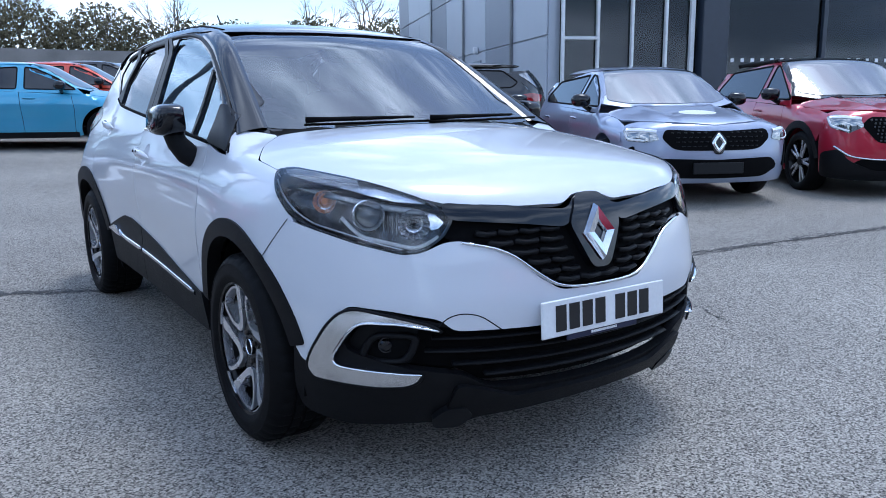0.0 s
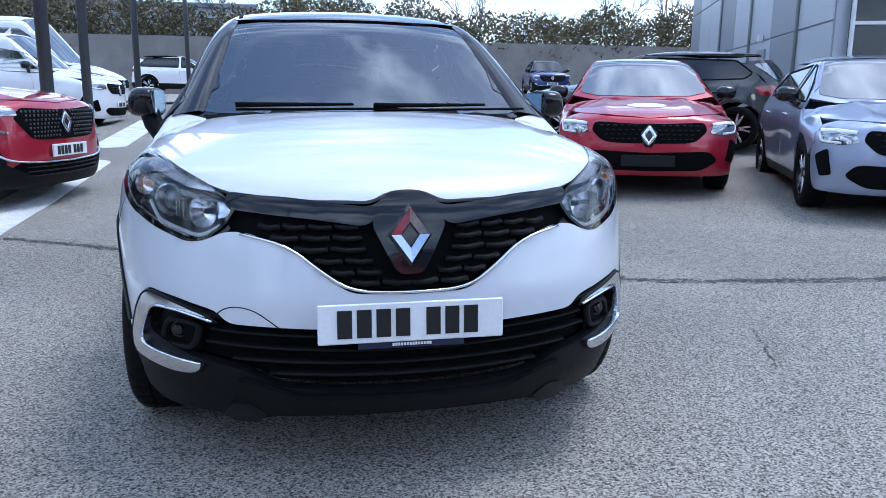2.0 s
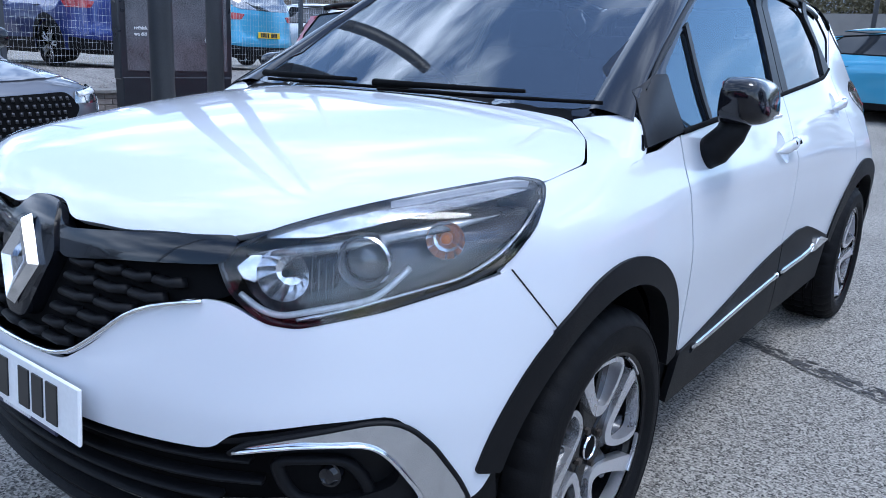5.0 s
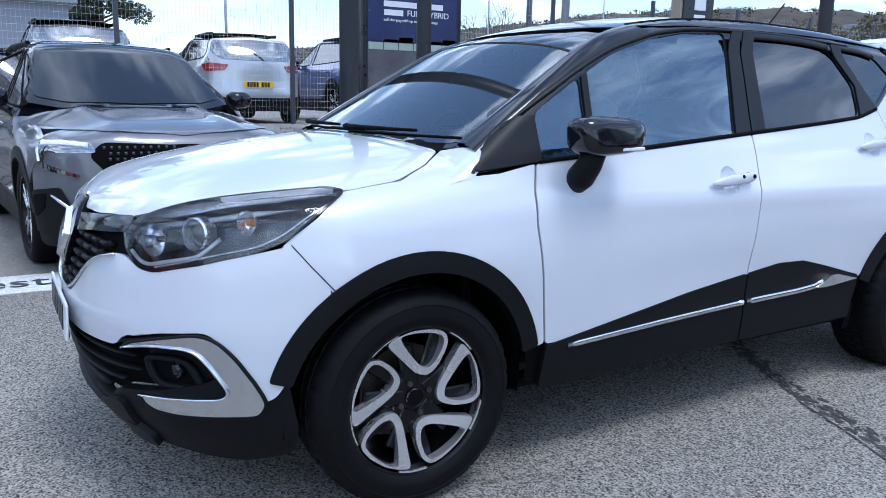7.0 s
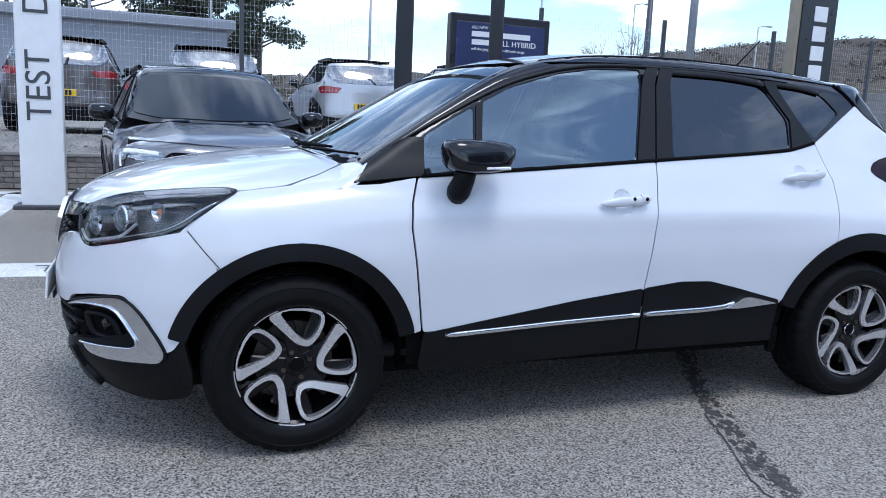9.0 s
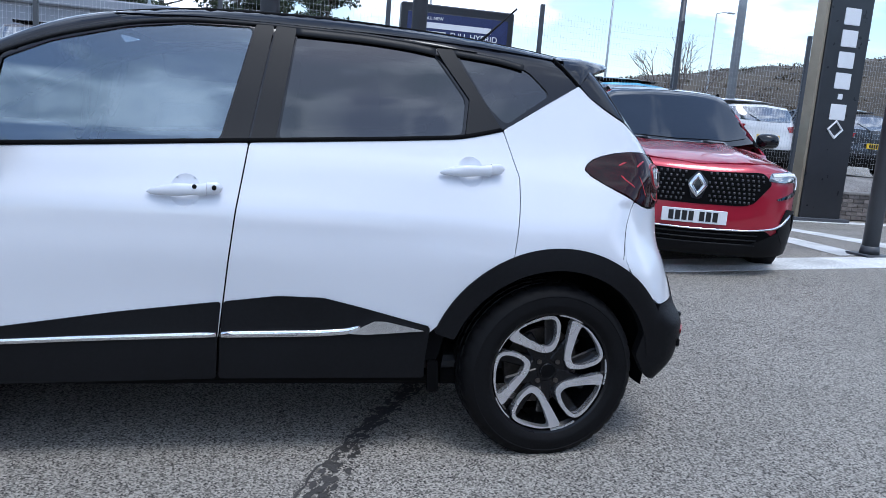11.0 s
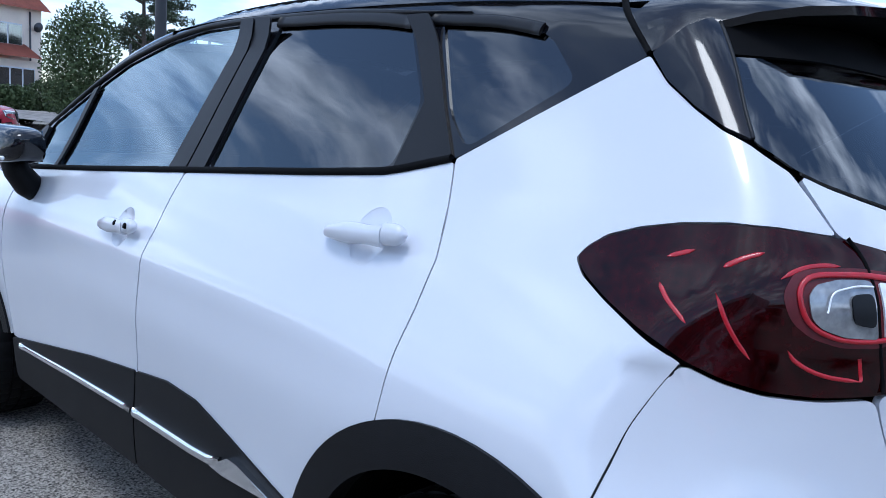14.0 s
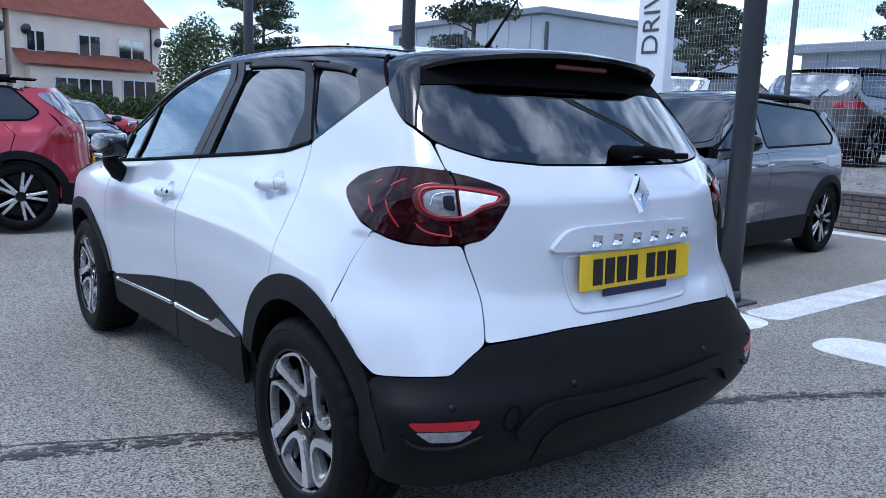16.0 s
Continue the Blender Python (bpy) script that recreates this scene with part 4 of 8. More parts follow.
    p1("front_bumper", skin(F, FROM_FRONT, bumper, 0.03, 0.003, 0.015, 0.02, room=0.3), PEARL, "pearl white front bumper")
    lower = mirror_line([(0, -0.85, 0.525), (0.5, -0.77, 0.53), (0.74, -0.58, 0.60), (0.79, -0.47, 0.44), (0.825, -0.39, 0.46), (0.82, -0.36, 0.30), (0.80, -0.37, 0.22), (0.70, -0.48, 0.19), (0.56, -0.63, 0.20), (0.40, -0.71, 0.20), (0, -0.75, 0.205)])
    opening = mirror_line([(0, -0.85, 0.50), (0.3, -0.82, 0.503), (0.52, -0.76, 0.525), (0.60, -0.70, 0.545), (0.725, -0.585, 0.545), (0.74, -0.55, 0.45), (0.62, -0.69, 0.405), (0.46, -0.77, 0.375), (0.38, -0.78, 0.32), (0.2, -0.80, 0.305), (0, -0.81, 0.30)])
    p1("lower_bumper", skin(F, FROM_FRONT, lower, 0.03, -0.002, 0.03, 0.03, (opening,), 0.03, room=0.35), SATIN, "grained black lower bumper")
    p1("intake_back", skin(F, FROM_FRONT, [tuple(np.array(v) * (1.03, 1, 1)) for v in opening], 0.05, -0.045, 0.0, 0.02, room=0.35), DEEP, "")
    for z, x0 in ((0.475, 0.56), (0.435, 0.58), (0.395, 0.50), (0.355, 0.40)):
        line = [(x, -0.85 + 0.3 * x * x, z + 0.05 * x * x) for x in np.linspace(-x0, x0, 15)]
        p1("intake_slat", ribbon(F, FROM_FRONT, line, 0.011, 0.016, -0.022, 0.0, 0.06), SATIN)
    skid = mirror_line([(0, -0.80, 0.285), (0.30, -0.79, 0.29), (0.40, -0.77, 0.33), (0.47, -0.74, 0.35), (0.50, -0.70, 0.22), (0.42, -0.70, 0.205), (0.36, -0.73, 0.235), (0, -0.75, 0.235)])
    p1("skid_lip", skin(F, FROM_FRONT, skid, 0.04, 0.014, 0.02, 0.02, room=0.3), SATIN, "dark grey skid lip")
    for way in (1, -1):
        horn = skin(F, FROM_FRONT, [(0.415 * way, -0.76, 0.235), (0.445 * way, -0.75, 0.275), (0.50 * way, -0.73, 0.272), (0.535 * way, -0.71, 0.235), (0.52 * way, -0.70, 0.197), (0.44 * way, -0.72, 0.192)], 0.02, 0.018, 0.02, 0.012, room=0.3, bulge=0.012)
        p1("skid_horn", horn, PILLAR, "dark grey skid horn")
    # upper grille
    grille = mirror_line([(0, -0.77, 0.868), (0.045, -0.77, 0.868), (0.095, -0.79, 0.828), (0.26, -0.77, 0.843), (0.495, -0.695, 0.868), (0.50, -0.715, 0.79), (0.485, -0.735, 0.77), (0.33, -0.79, 0.735), (0.245, -0.82, 0.67), (0.16, -0.84, 0.615), (0, -0.85, 0.61)])
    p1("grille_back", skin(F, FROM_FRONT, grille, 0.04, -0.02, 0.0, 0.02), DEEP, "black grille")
    band = mirror_line([(0, -0.77, 0.872), (0.048, -0.77, 0.87), (0.10, -0.79, 0.832), (0.26, -0.77, 0.848), (0.495, -0.695, 0.871), (0.482, -0.715, 0.825), (0.26, -0.78, 0.802), (0.115, -0.805, 0.782), (0.06, -0.80, 0.835), (0, -0.80, 0.84)])
    p1("grille_band", skin(F, FROM_FRONT, band, 0.03, 0.006, 0.03, 0.02), BLACK_GLOSS, "gloss black grille band")
    for z, xa, xb in ((0.783, 0.14, 0.44), (0.753, 0.13, 0.40), (0.722, 0.12, 0.33), (0.691, 0.10, 0.27), (0.660, 0.08, 0.225), (0.632, 0.0, 0.17)):
        cells = max(2, int((xb - xa) / 0.075))
        for k in range(cells):
            a, b = xa + (xb - xa) * k / cells, xa + (xb - xa) * (k + 1) / cells - 0.008
            line = [(a, -0.82, z), ((a + b) / 2, -0.82, z - 0.003), (b, -0.82, z + 0.004)]
            sh = ribbon(F, FROM_FRONT, line, 0.017, 0.012, -0.008, 0.0, 0.05)
            both("grille_fin", sh, SATIN, car)
    chrome_line = mirror_line([(0, -0.852, 0.604), (0.16, -0.842, 0.608), (0.24, -0.822, 0.66), (0.33, -0.792, 0.733), (0.455, -0.745, 0.762)])
    p1("grille_chrome", ribbon(F, FROM_FRONT, [(-x, y, z) for x, y, z in reversed(chrome_line[:5])] + chrome_line[1:5], 0.009, 0.008, 0.004, 0.05, 0.025), CHROME, "chrome grille line")
    surround = [(0, -0.80, 0.872), (0.055, -0.80, 0.868), (0.105, -0.81, 0.79), (0.06, -0.83, 0.70), (0.035, -0.84, 0.655), (0, -0.84, 0.652)]
    p1("badge_mount", skin(F, FROM_FRONT, mirror_line(surround), 0.02, 0.012, 0.04, 0.02), BLACK_GLOSS, "gloss black badge mount")
    diamond_badge("front_badge", car, (0, -0.832, 0.760), 0.178, -1, radians(-15))
    plate = number_plate(car, (0, -0.872, 0.525), -1, PLATE_WHITE, radians(-3))
    bm = block((0.30, 0.008, 0.03), (0, -0.863, 0.462), 0.003)
    part("plate_skirt", bm, NAVY, plate)
    for k in range(14):
        part("skirt_bar", block((0.006, 0.003, 0.008), (-0.052 + k * 0.008, -0.869, 0.460)), PLATE_WHITE, plate)
    # tow cover outline
    p1("tow_cover", ribbon(F, FROM_FRONT, [(-0.36, -0.81, 0.508), (-0.42, -0.79, 0.555), (-0.47, -0.77, 0.566), (-0.51, -0.75, 0.555), (-0.54, -0.74, 0.52)], 0.003, 0.0015, 0.0025, 0.02, 0.015), SATIN)
    # headlamps
    lamp = [(0.462, -0.725, 0.832), (0.505, -0.695, 0.866), (0.545, -0.655, 0.890), (0.60, -0.585, 0.914), (0.67, -0.465, 0.940), (0.735, -0.24, 0.959), (0.772, -0.195, 0.951), (0.80, -0.24, 0.925), (0.818, -0.30, 0.885), (0.812, -0.37, 0.832), (0.78, -0.445, 0.797), (0.70, -0.575, 0.760), (0.605, -0.675, 0.731), (0.555, -0.705, 0.736), (0.49, -0.72, 0.778)]
    lamp_way = Along((-0.62, 0.72, -0.25))
    c = np.mean(lamp, 0)
    inset = [tuple(c + (np.array(v) - c) * 0.98) for v in lamp]
    tight = [tuple(c + (np.array(v) - c) * 0.968) for v in lamp]
    for s in (1, -1):
        def side(name, shape, material, label="", under=None, s=s):
            shape = shape if s > 0 else flip(shape)
            return put(name, shape[0], shape[1], material, under or car, label, shape[2])
        hl = side("headlamp", skin(F, lamp_way, lamp, 0.025, 0.004, 0.02, 0.02, (tight,), 0.02, room=0.35), BLACK_GLOSS, "clear headlamp with projector")
        side("lamp_bowl", skin(F, lamp_way, inset, 0.03, -0.060, 0.0, 0.02, room=0.35), LAMP_DARK, "", hl)
        side("lamp_cover", skin(F, lamp_way, inset, 0.03, 0.005, 0.0, 0.02, room=0.35), LENS, "", hl)
        # sky highlight along the lamp's top, modelled as a bright silver band
        side("lamp_lid", skin(F, lamp_way, [(0.520, -0.676, 0.872), (0.548, -0.650, 0.889), (0.60, -0.583, 0.911), (0.668, -0.465, 0.936), (0.735, -0.245, 0.954), (0.765, -0.205, 0.946), (0.735, -0.33, 0.929), (0.70, -0.445, 0.917), (0.65, -0.553, 0.897), (0.595, -0.619, 0.878)], 0.02, -0.006, 0.004, 0.01, room=0.35), LAMP_SILVER, "silvered lid band, bright for the sky caught in the lens", hl)
        side("lamp_eyelid", ribbon(F, lamp_way, [(0.505, -0.705, 0.848), (0.60, -0.63, 0.862), (0.66, -0.56, 0.876), (0.715, -0.46, 0.893), (0.765, -0.33, 0.915)], 0.022, 0.004, -0.022, 0.05, 0.02, taper=True), LAMP_GREY, "", hl)
        side("light_guide", ribbon(F, lamp_way, [(0.512, -0.72, 0.781), (0.552, -0.706, 0.757), (0.582, -0.69, 0.751), (0.639, -0.642, 0.767), (0.687, -0.59, 0.780), (0.704, -0.565, 0.799), (0.721, -0.530, 0.832)], 0.011, 0.004, -0.004, 0.02, 0.012), LAMP_WHITE, "white running light guide", hl)
        side("lamp_rim", ribbon(F, lamp_way, [(0.60, -0.675, 0.745), (0.66, -0.622, 0.763), (0.725, -0.535, 0.790), (0.775, -0.452, 0.810), (0.803, -0.385, 0.843), (0.809, -0.32, 0.886), (0.790, -0.24, 0.925)], 0.006, 0.003, -0.004, 0.03, 0.015), LAMP_SILVER, "", hl)
        side("side_facet", skin(F, lamp_way, [(0.488, -0.717, 0.822), (0.512, -0.694, 0.852), (0.527, -0.69, 0.846), (0.526, -0.706, 0.800), (0.505, -0.716, 0.806)], 0.015, -0.020, 0.006, 0.004, room=0.3), LAMP_SILVER, "", hl)
        face = Vector((0.50, -0.86, 0.06)).to_track_quat("X", "Z").to_matrix().to_4x4()

        def seat(bm, at, s=s, face=face):
            bmesh.ops.transform(bm, matrix=Matrix.Translation(at) @ face, verts=bm.verts)
            if s < 0:
                bmesh.ops.scale(bm, vec=(-1, 1, 1), verts=bm.verts)
                bmesh.ops.reverse_faces(bm, faces=bm.faces)
            return bm
        at = (0.652, -0.567, 0.837)
        part("projector", seat(lathe([(0.047, -0.02), (0.047, 0.016), (0.043, 0.021), (0.038, 0.012), (0.037, -0.006)], 40), at), LAMP_SILVER, hl, "silver projector ring", True)
        part("projector_lens", seat(lathe([(0.0, 0.014), (0.012, 0.0125), (0.024, 0.006), (0.033, -0.004), (0.038, -0.016)], 40), at), PROJECTOR, hl, "glass projector lens", True)
        at = (0.553, -0.655, 0.812)
        part("reflector", seat(lathe([(0.046, 0.016), (0.043, 0.010), (0.037, -0.010), (0.026, -0.024), (0.0, -0.032)], 14), at), LAMP_SILVER, hl, "faceted reflector bowl")
        part("bulb", seat(lathe([(0.0, 0.004), (0.007, 0.002), (0.009, -0.006), (0.009, -0.03)], 16), at), DEEP, hl, "", True)
        for k in range(4):
            part("reflector_fin", seat(block((0.026, 0.002, 0.060 - 0.006 * k), (0.004, 0.050 + 0.012 * k, 0.004), 0.0), at), LAMP_GREY, hl)
        at = (0.735, -0.455, 0.872)
        part("indicator", seat(lathe([(0.034, 0.012), (0.031, 0.006), (0.024, -0.008), (0.0, -0.018)], 12), at), LAMP_SILVER, hl, "faceted indicator bowl")
        part("amber_bulb", seat(lathe([(0.0, 0.008), (0.008, 0.006), (0.011, -0.002), (0.010, -0.015)], 16), at), AMBER, hl, "amber bulb", True)
        # fog lamp surround, a chrome hook
        outer = [(0.529, -0.754, 0.514), (0.552, -0.742, 0.535), (0.626, -0.691, 0.557), (0.703, -0.611, 0.576), (0.729, -0.579, 0.574), (0.750, -0.55, 0.558), (0.771, -0.513, 0.517), (0.792, -0.464, 0.442), (0.800, -0.437, 0.388), (0.788, -0.455, 0.352), (0.735, -0.551, 0.347), (0.659, -0.635, 0.344), (0.610, -0.682, 0.349), (0.580, -0.706, 0.362), (0.571, -0.72, 0.388)]
        inner = [(0.537, -0.75, 0.520), (0.568, -0.733, 0.529), (0.627, -0.69, 0.541), (0.695, -0.622, 0.541), (0.715, -0.596, 0.530), (0.731, -0.574, 0.503), (0.747, -0.546, 0.459), (0.757, -0.524, 0.424), (0.749, -0.537, 0.403), (0.710, -0.594, 0.399), (0.63, -0.677, 0.394), (0.574, -0.718, 0.391)]
        hook = side("fog_surround", skin(F, FROM_FRONT, outer + inner[::-1], 0.02, 0.010, 0.02, 0.006, room=0.3, bulge=0.007), SATIN_CHROME, "satin chrome fog lamp surround")
        side("surround_lip", ribbon(F, FROM_FRONT, inner, 0.007, 0.006, 0.014, 0.02, 0.015, room=0.3), CHROME, "", hook)
        side("surround_edge", ribbon(F, FROM_FRONT, outer, 0.008, 0.005, 0.008, 0.02, 0.02, room=0.3), SATIN, "", hook)
        side("fog_niche", skin(F, FROM_FRONT, [(0.585, -0.722, 0.525), (0.627, -0.69, 0.536), (0.695, -0.622, 0.536), (0.713, -0.598, 0.525), (0.743, -0.55, 0.459), (0.752, -0.53, 0.425), (0.744, -0.54, 0.406), (0.63, -0.677, 0.400), (0.60, -0.70, 0.41)], 0.03, -0.030, 0.0, 0.01, room=0.3), SATIN, "", hook)
        pod = [(0.588, -0.718, 0.497), (0.677, -0.64, 0.500), (0.698, -0.618, 0.474), (0.712, -0.597, 0.424), (0.68, -0.632, 0.417), (0.62, -0.69, 0.420), (0.600, -0.704, 0.446)]
        fog = side("fog_lamp", ribbon(F, FROM_FRONT, pod, 0.016, 0.010, -0.016, 0.02, 0.02, True, room=0.3), SATIN, "fog lamp in black pod")
        side("pod_back", skin(F, FROM_FRONT, pod, 0.03, -0.024, 0.0, 0.02, room=0.3), DEEP, "", fog)
        bm = lathe([(0.0, 0.004), (0.014, 0.001), (0.020, -0.006), (0.024, -0.006), (0.026, -0.02)], 24)
        bmesh.ops.transform(bm, matrix=Matrix.Translation((0.648 * s, -0.648, 0.468)) @ Vector((0.35 * s, -0.93, 0)).to_track_quat("X", "Z").to_matrix().to_4x4(), verts=bm.verts)
        part("fog_lens", bm, BLACK_GLOSS, fog, "small dark fog lens", True)
    return car, p1


HERO, hero_panel = crossover_car()
for at, left, spin in (((0.826, 0, 0.33), True, -24), ((0.826, 2.606, 0.33), True, 0), ((-0.826, 0, 0.33), False, 20), ((-0.826, 2.606, 0.33), False, 40)):
    alloy_wheel(HERO, at, left, spin)


def crossover_back(car, p1):
    F = crossover
    # tailgate with its glass
    gate = mirror_line([(0, 3.13, 1.155), (0.13, 3.125, 1.155), (0.33, 3.095, 1.156), (0.48, 3.045, 1.169), (0.53, 3.01, 1.184), (0.575, 2.973, 1.200), (0.603, 2.943, 1.216), (0.605, 2.967, 1.187), (0.604, 3.004, 1.141), (0.555, 3.05, 1.123), (0.508, 3.085, 1.107), (0.476, 3.11, 1.093), (0.468, 3.12, 1.076), (0.473, 3.127, 1.058), (0.50, 3.123, 1.012), (0.52, 3.115, 0.98), (0.547, 3.103, 0.955), (0.592, 3.074, 0.942), (0.588, 3.088, 0.903), (0.573, 3.104, 0.851), (0.560, 3.124, 0.79), (0.562, 3.14, 0.74), (0.574, 3.164, 0.681), (0.315, 3.211, 0.697), (0, 3.23, 0.699)])
    p1("tailgate", skin(F, FROM_BACK, gate, 0.03, 0, 0.012, 0.012, room=0.3), PEARL, "pearl white tailgate")
    pane = mirror_line([(0, 3.13, 1.161), (0.13, 3.125, 1.161), (0.33, 3.095, 1.162), (0.48, 3.043, 1.175), (0.53, 3.006, 1.190), (0.575, 2.968, 1.206), (0.603, 2.938, 1.222), (0.626, 2.886, 1.256), (0.607, 2.858, 1.30), (0.583, 2.833, 1.346), (0.565, 2.812, 1.376), (0.398, 2.875, 1.384), (0.136, 2.917, 1.384), (0, 2.925, 1.384)])
    p1("rear_window", skin(F, FROM_BACK, pane, 0.04, 0.001, 0.006, 0.006, room=0.5), DARK_GLASS, "dark tinted rear window")
    # shade under the spoiler, put in as a near-black skin
    recess = mirror_line([(0, 2.925, 1.388), (0.136, 2.917, 1.388), (0.398, 2.875, 1.388), (0.564, 2.812, 1.380), (0.532, 2.768, 1.438), (0.35, 2.80, 1.465), (0, 2.82, 1.48)])
    p1("gate_frame", skin(F, FROM_BACK, recess, 0.05, 0.001, 0.01, 0.005, room=0.6), DEEP, "black panel under the spoiler")
    fin = [(0.603, 2.706, 1.378), (0.619, 2.745, 1.337), (0.632, 2.80, 1.300), (0.637, 2.85, 1.271), (0.627, 2.885, 1.256), (0.608, 2.858, 1.30), (0.584, 2.833, 1.346), (0.566, 2.812, 1.377), (0.533, 2.768, 1.440), (0.56, 2.73, 1.42)]
    both("spoiler_fin", skin(F, Along((-0.8, -0.6, 0)), fin, 0.025, 0.004, 0.012, 0.004, room=0.4), BLACK_GLOSS, car, "gloss black screen fin")
    both("fin_trim", ribbon(F, Along((-0.7, -0.7, 0)), [(0.535, 2.77, 1.434), (0.566, 2.812, 1.377), (0.584, 2.833, 1.346), (0.608, 2.858, 1.30), (0.626, 2.884, 1.258)], 0.006, 0.003, 0.003, 0.02, 0.02, room=0.4), PILLAR, car)
    # spoiler, lofted from the roof's end to its lip
    head = [(0.603, 2.700, 1.383), (0.588, 2.672, 1.41), (0.572, 2.645, 1.445), (0.54, 2.655, 0), (0.48, 2.645, 0), (0.38, 2.64, 0), (0.25, 2.635, 0), (0.12, 2.63, 0), (0, 2.63, 0)]
    lip = [(0.606, 2.706, 1.382), (0.578, 2.738, 1.412), (0.545, 2.775, 1.437), (0.508, 2.82, 1.455), (0.455, 2.868, 1.469), (0.37, 2.912, 1.481), (0.25, 2.934, 1.493), (0.12, 2.945, 1.500), (0, 2.95, 1.502)]
    bm = bmesh.new()
    rows = []
    pairs = list(zip(head, lip))
    for (ax, ay, az), (bx, by, bz) in pairs + [((-a[0], a[1], a[2]), (-b[0], b[1], b[2])) for a, b in pairs[-2::-1]]:
        if az == 0:
            q, n = onto(F, FROM_TOP, FROM_TOP.flat(np.array([(ax, ay, 1.5)]))[0], -2.2, -0.9)
            az = q[0][2] + 0.004
        s = math.copysign(1, bx) if bx else 0
        k = min(1.0, 2.6 * max(0.0, (by - 2.706) / 0.19))
        rows.append([bm.verts.new(v) for v in ((ax, ay, az), ((ax + bx) / 2, (ay + by) / 2, (az + bz) / 2 + 0.010 * k), (bx * 0.25 + ax * 0.1 + bx * 0.65, by - 0.02 * k, bz + 0.004 * k), (bx, by, bz - 0.006 * k), (bx, by - 0.006 * k, bz - 0.020 * k), (bx * 0.99, by - 0.07 * k, bz - 0.030 * k), (bx * 0.98, by - 0.12 * k, bz - 0.03 * k))])
    for r0, r1 in zip(rows[:-1], rows[1:]):
        for i in range(6):
            bm.faces.new((r0[i], r0[i + 1], r1[i + 1], r1[i]))
    bmesh.ops.recalc_face_normals(bm, faces=bm.faces)
    part("rear_spoiler", bm, BLACK_GLOSS, car, "gloss black roof spoiler", True, 50)
    both("roof_seam", ribbon(F, SIDE_ON, flank((2.61, 1.470), (2.645, 1.435), (2.675, 1.405), (2.70, 1.379)), 0.009, 0.005, 0.002, 0.02, 0.02, room=0.4), DEEP, car)
    part("brake_light", block((0.24, 0.010, 0.016), (0, 2.925, 1.455), 0.004), RED_DEEP, car, "high red brake light")
    part("aerial", tube([(0, 2.42, 1.52), (0, 2.50, 1.60), (0, 2.62, 1.72)], [0.012, 0.005, 0.004], 8), SATIN, car, "short black roof aerial", True)
    # rear lamps, one half on the quarter and one on the gate
    lamp = [(0.745, 2.703, 1.072), (0.735, 2.712, 1.088), (0.724, 2.737, 1.107), (0.713, 2.781, 1.124), (0.703, 2.836, 1.137), (0.692, 2.90, 1.145), (0.659, 2.955, 1.145), (0.603, 3.008, 1.138), (0.555, 3.047, 1.126), (0.508, 3.082, 1.110), (0.478, 3.107, 1.096), (0.471, 3.118, 1.077), (0.476, 3.124, 1.058), (0.503, 3.12, 1.014), (0.523, 3.112, 0.982), (0.549, 3.10, 0.957), (0.597, 3.07, 0.945), (0.656, 3.021, 0.941), (0.703, 2.967, 0.944), (0.735, 2.923, 0.955), (0.76, 2.882, 0.972), (0.779, 2.832, 1.001), (0.77, 2.772, 1.029), (0.756, 2.726, 1.053)]
    way = Along((-0.66, -0.74, -0.08))
    for s in (1, -1):
        def side(name, shape, material, label="", under=None, s=s):
            shape = shape if s > 0 else flip(shape)
            return put(name, shape[0], shape[1], material, under or car, label, shape[2])
        tl = side("rear_lamp", skin(F, way, lamp, 0.014, 0.002, 0.03, 0.012, room=0.4, bulge=0.006), RED_LENS, "smoked red rear lamp")
        side("lamp_split", ribbon(F, way, [(0.600, 3.01, 1.137), (0.597, 3.031, 1.115), (0.601, 3.045, 1.09), (0.601, 3.064, 1.02), (0.592, 3.075, 0.950)], 0.005, 0.002, 0.0075, 0.02, 0.02), DEEP, "", tl)
        side("ring_glow", skin(F, way, [(0.695, 2.97, 1.066), (0.68, 2.978, 1.094), (0.655, 2.997, 1.100), (0.611, 3.035, 1.102), (0.566, 3.069, 1.097), (0.512, 3.10, 1.089), (0.483, 3.116, 1.074), (0.505, 3.115, 1.050), (0.552, 3.094, 1.038), (0.579, 3.079, 1.016), (0.602, 3.064, 1.008), (0.643, 3.033, 1.007), (0.672, 3.005, 1.017), (0.69, 2.985, 1.036)], 0.02, 0.0085, 0.0, 0.012, room=0.3), RED_DEEP, "", tl)
        side("light_ring", ribbon(F, way, [(0.681, 2.983, 1.07), (0.67, 2.986, 1.086), (0.656, 2.997, 1.092), (0.611, 3.035, 1.094), (0.566, 3.069, 1.089), (0.515, 3.10, 1.081), (0.494, 3.114, 1.073), (0.513, 3.112, 1.057), (0.555, 3.092, 1.047), (0.579, 3.079, 1.025), (0.602, 3.064, 1.017), (0.641, 3.033, 1.016), (0.663, 3.01, 1.025), (0.677, 2.995, 1.04)], 0.0065, 0.002, 0.010, 0.02, 0.012, True), RED_BRIGHT, "", tl)
        side("reversing_lens", skin(F, way, [(0.597, 3.05, 1.086), (0.561, 3.076, 1.081), (0.506, 3.109, 1.072), (0.518, 3.109, 1.060), (0.55, 3.094, 1.053), (0.579, 3.079, 1.030), (0.597, 3.068, 1.021)], 0.012, 0.0115, 0.003, 0.004, room=0.3), LAMP_WHITE, "clear reversing lens", tl)
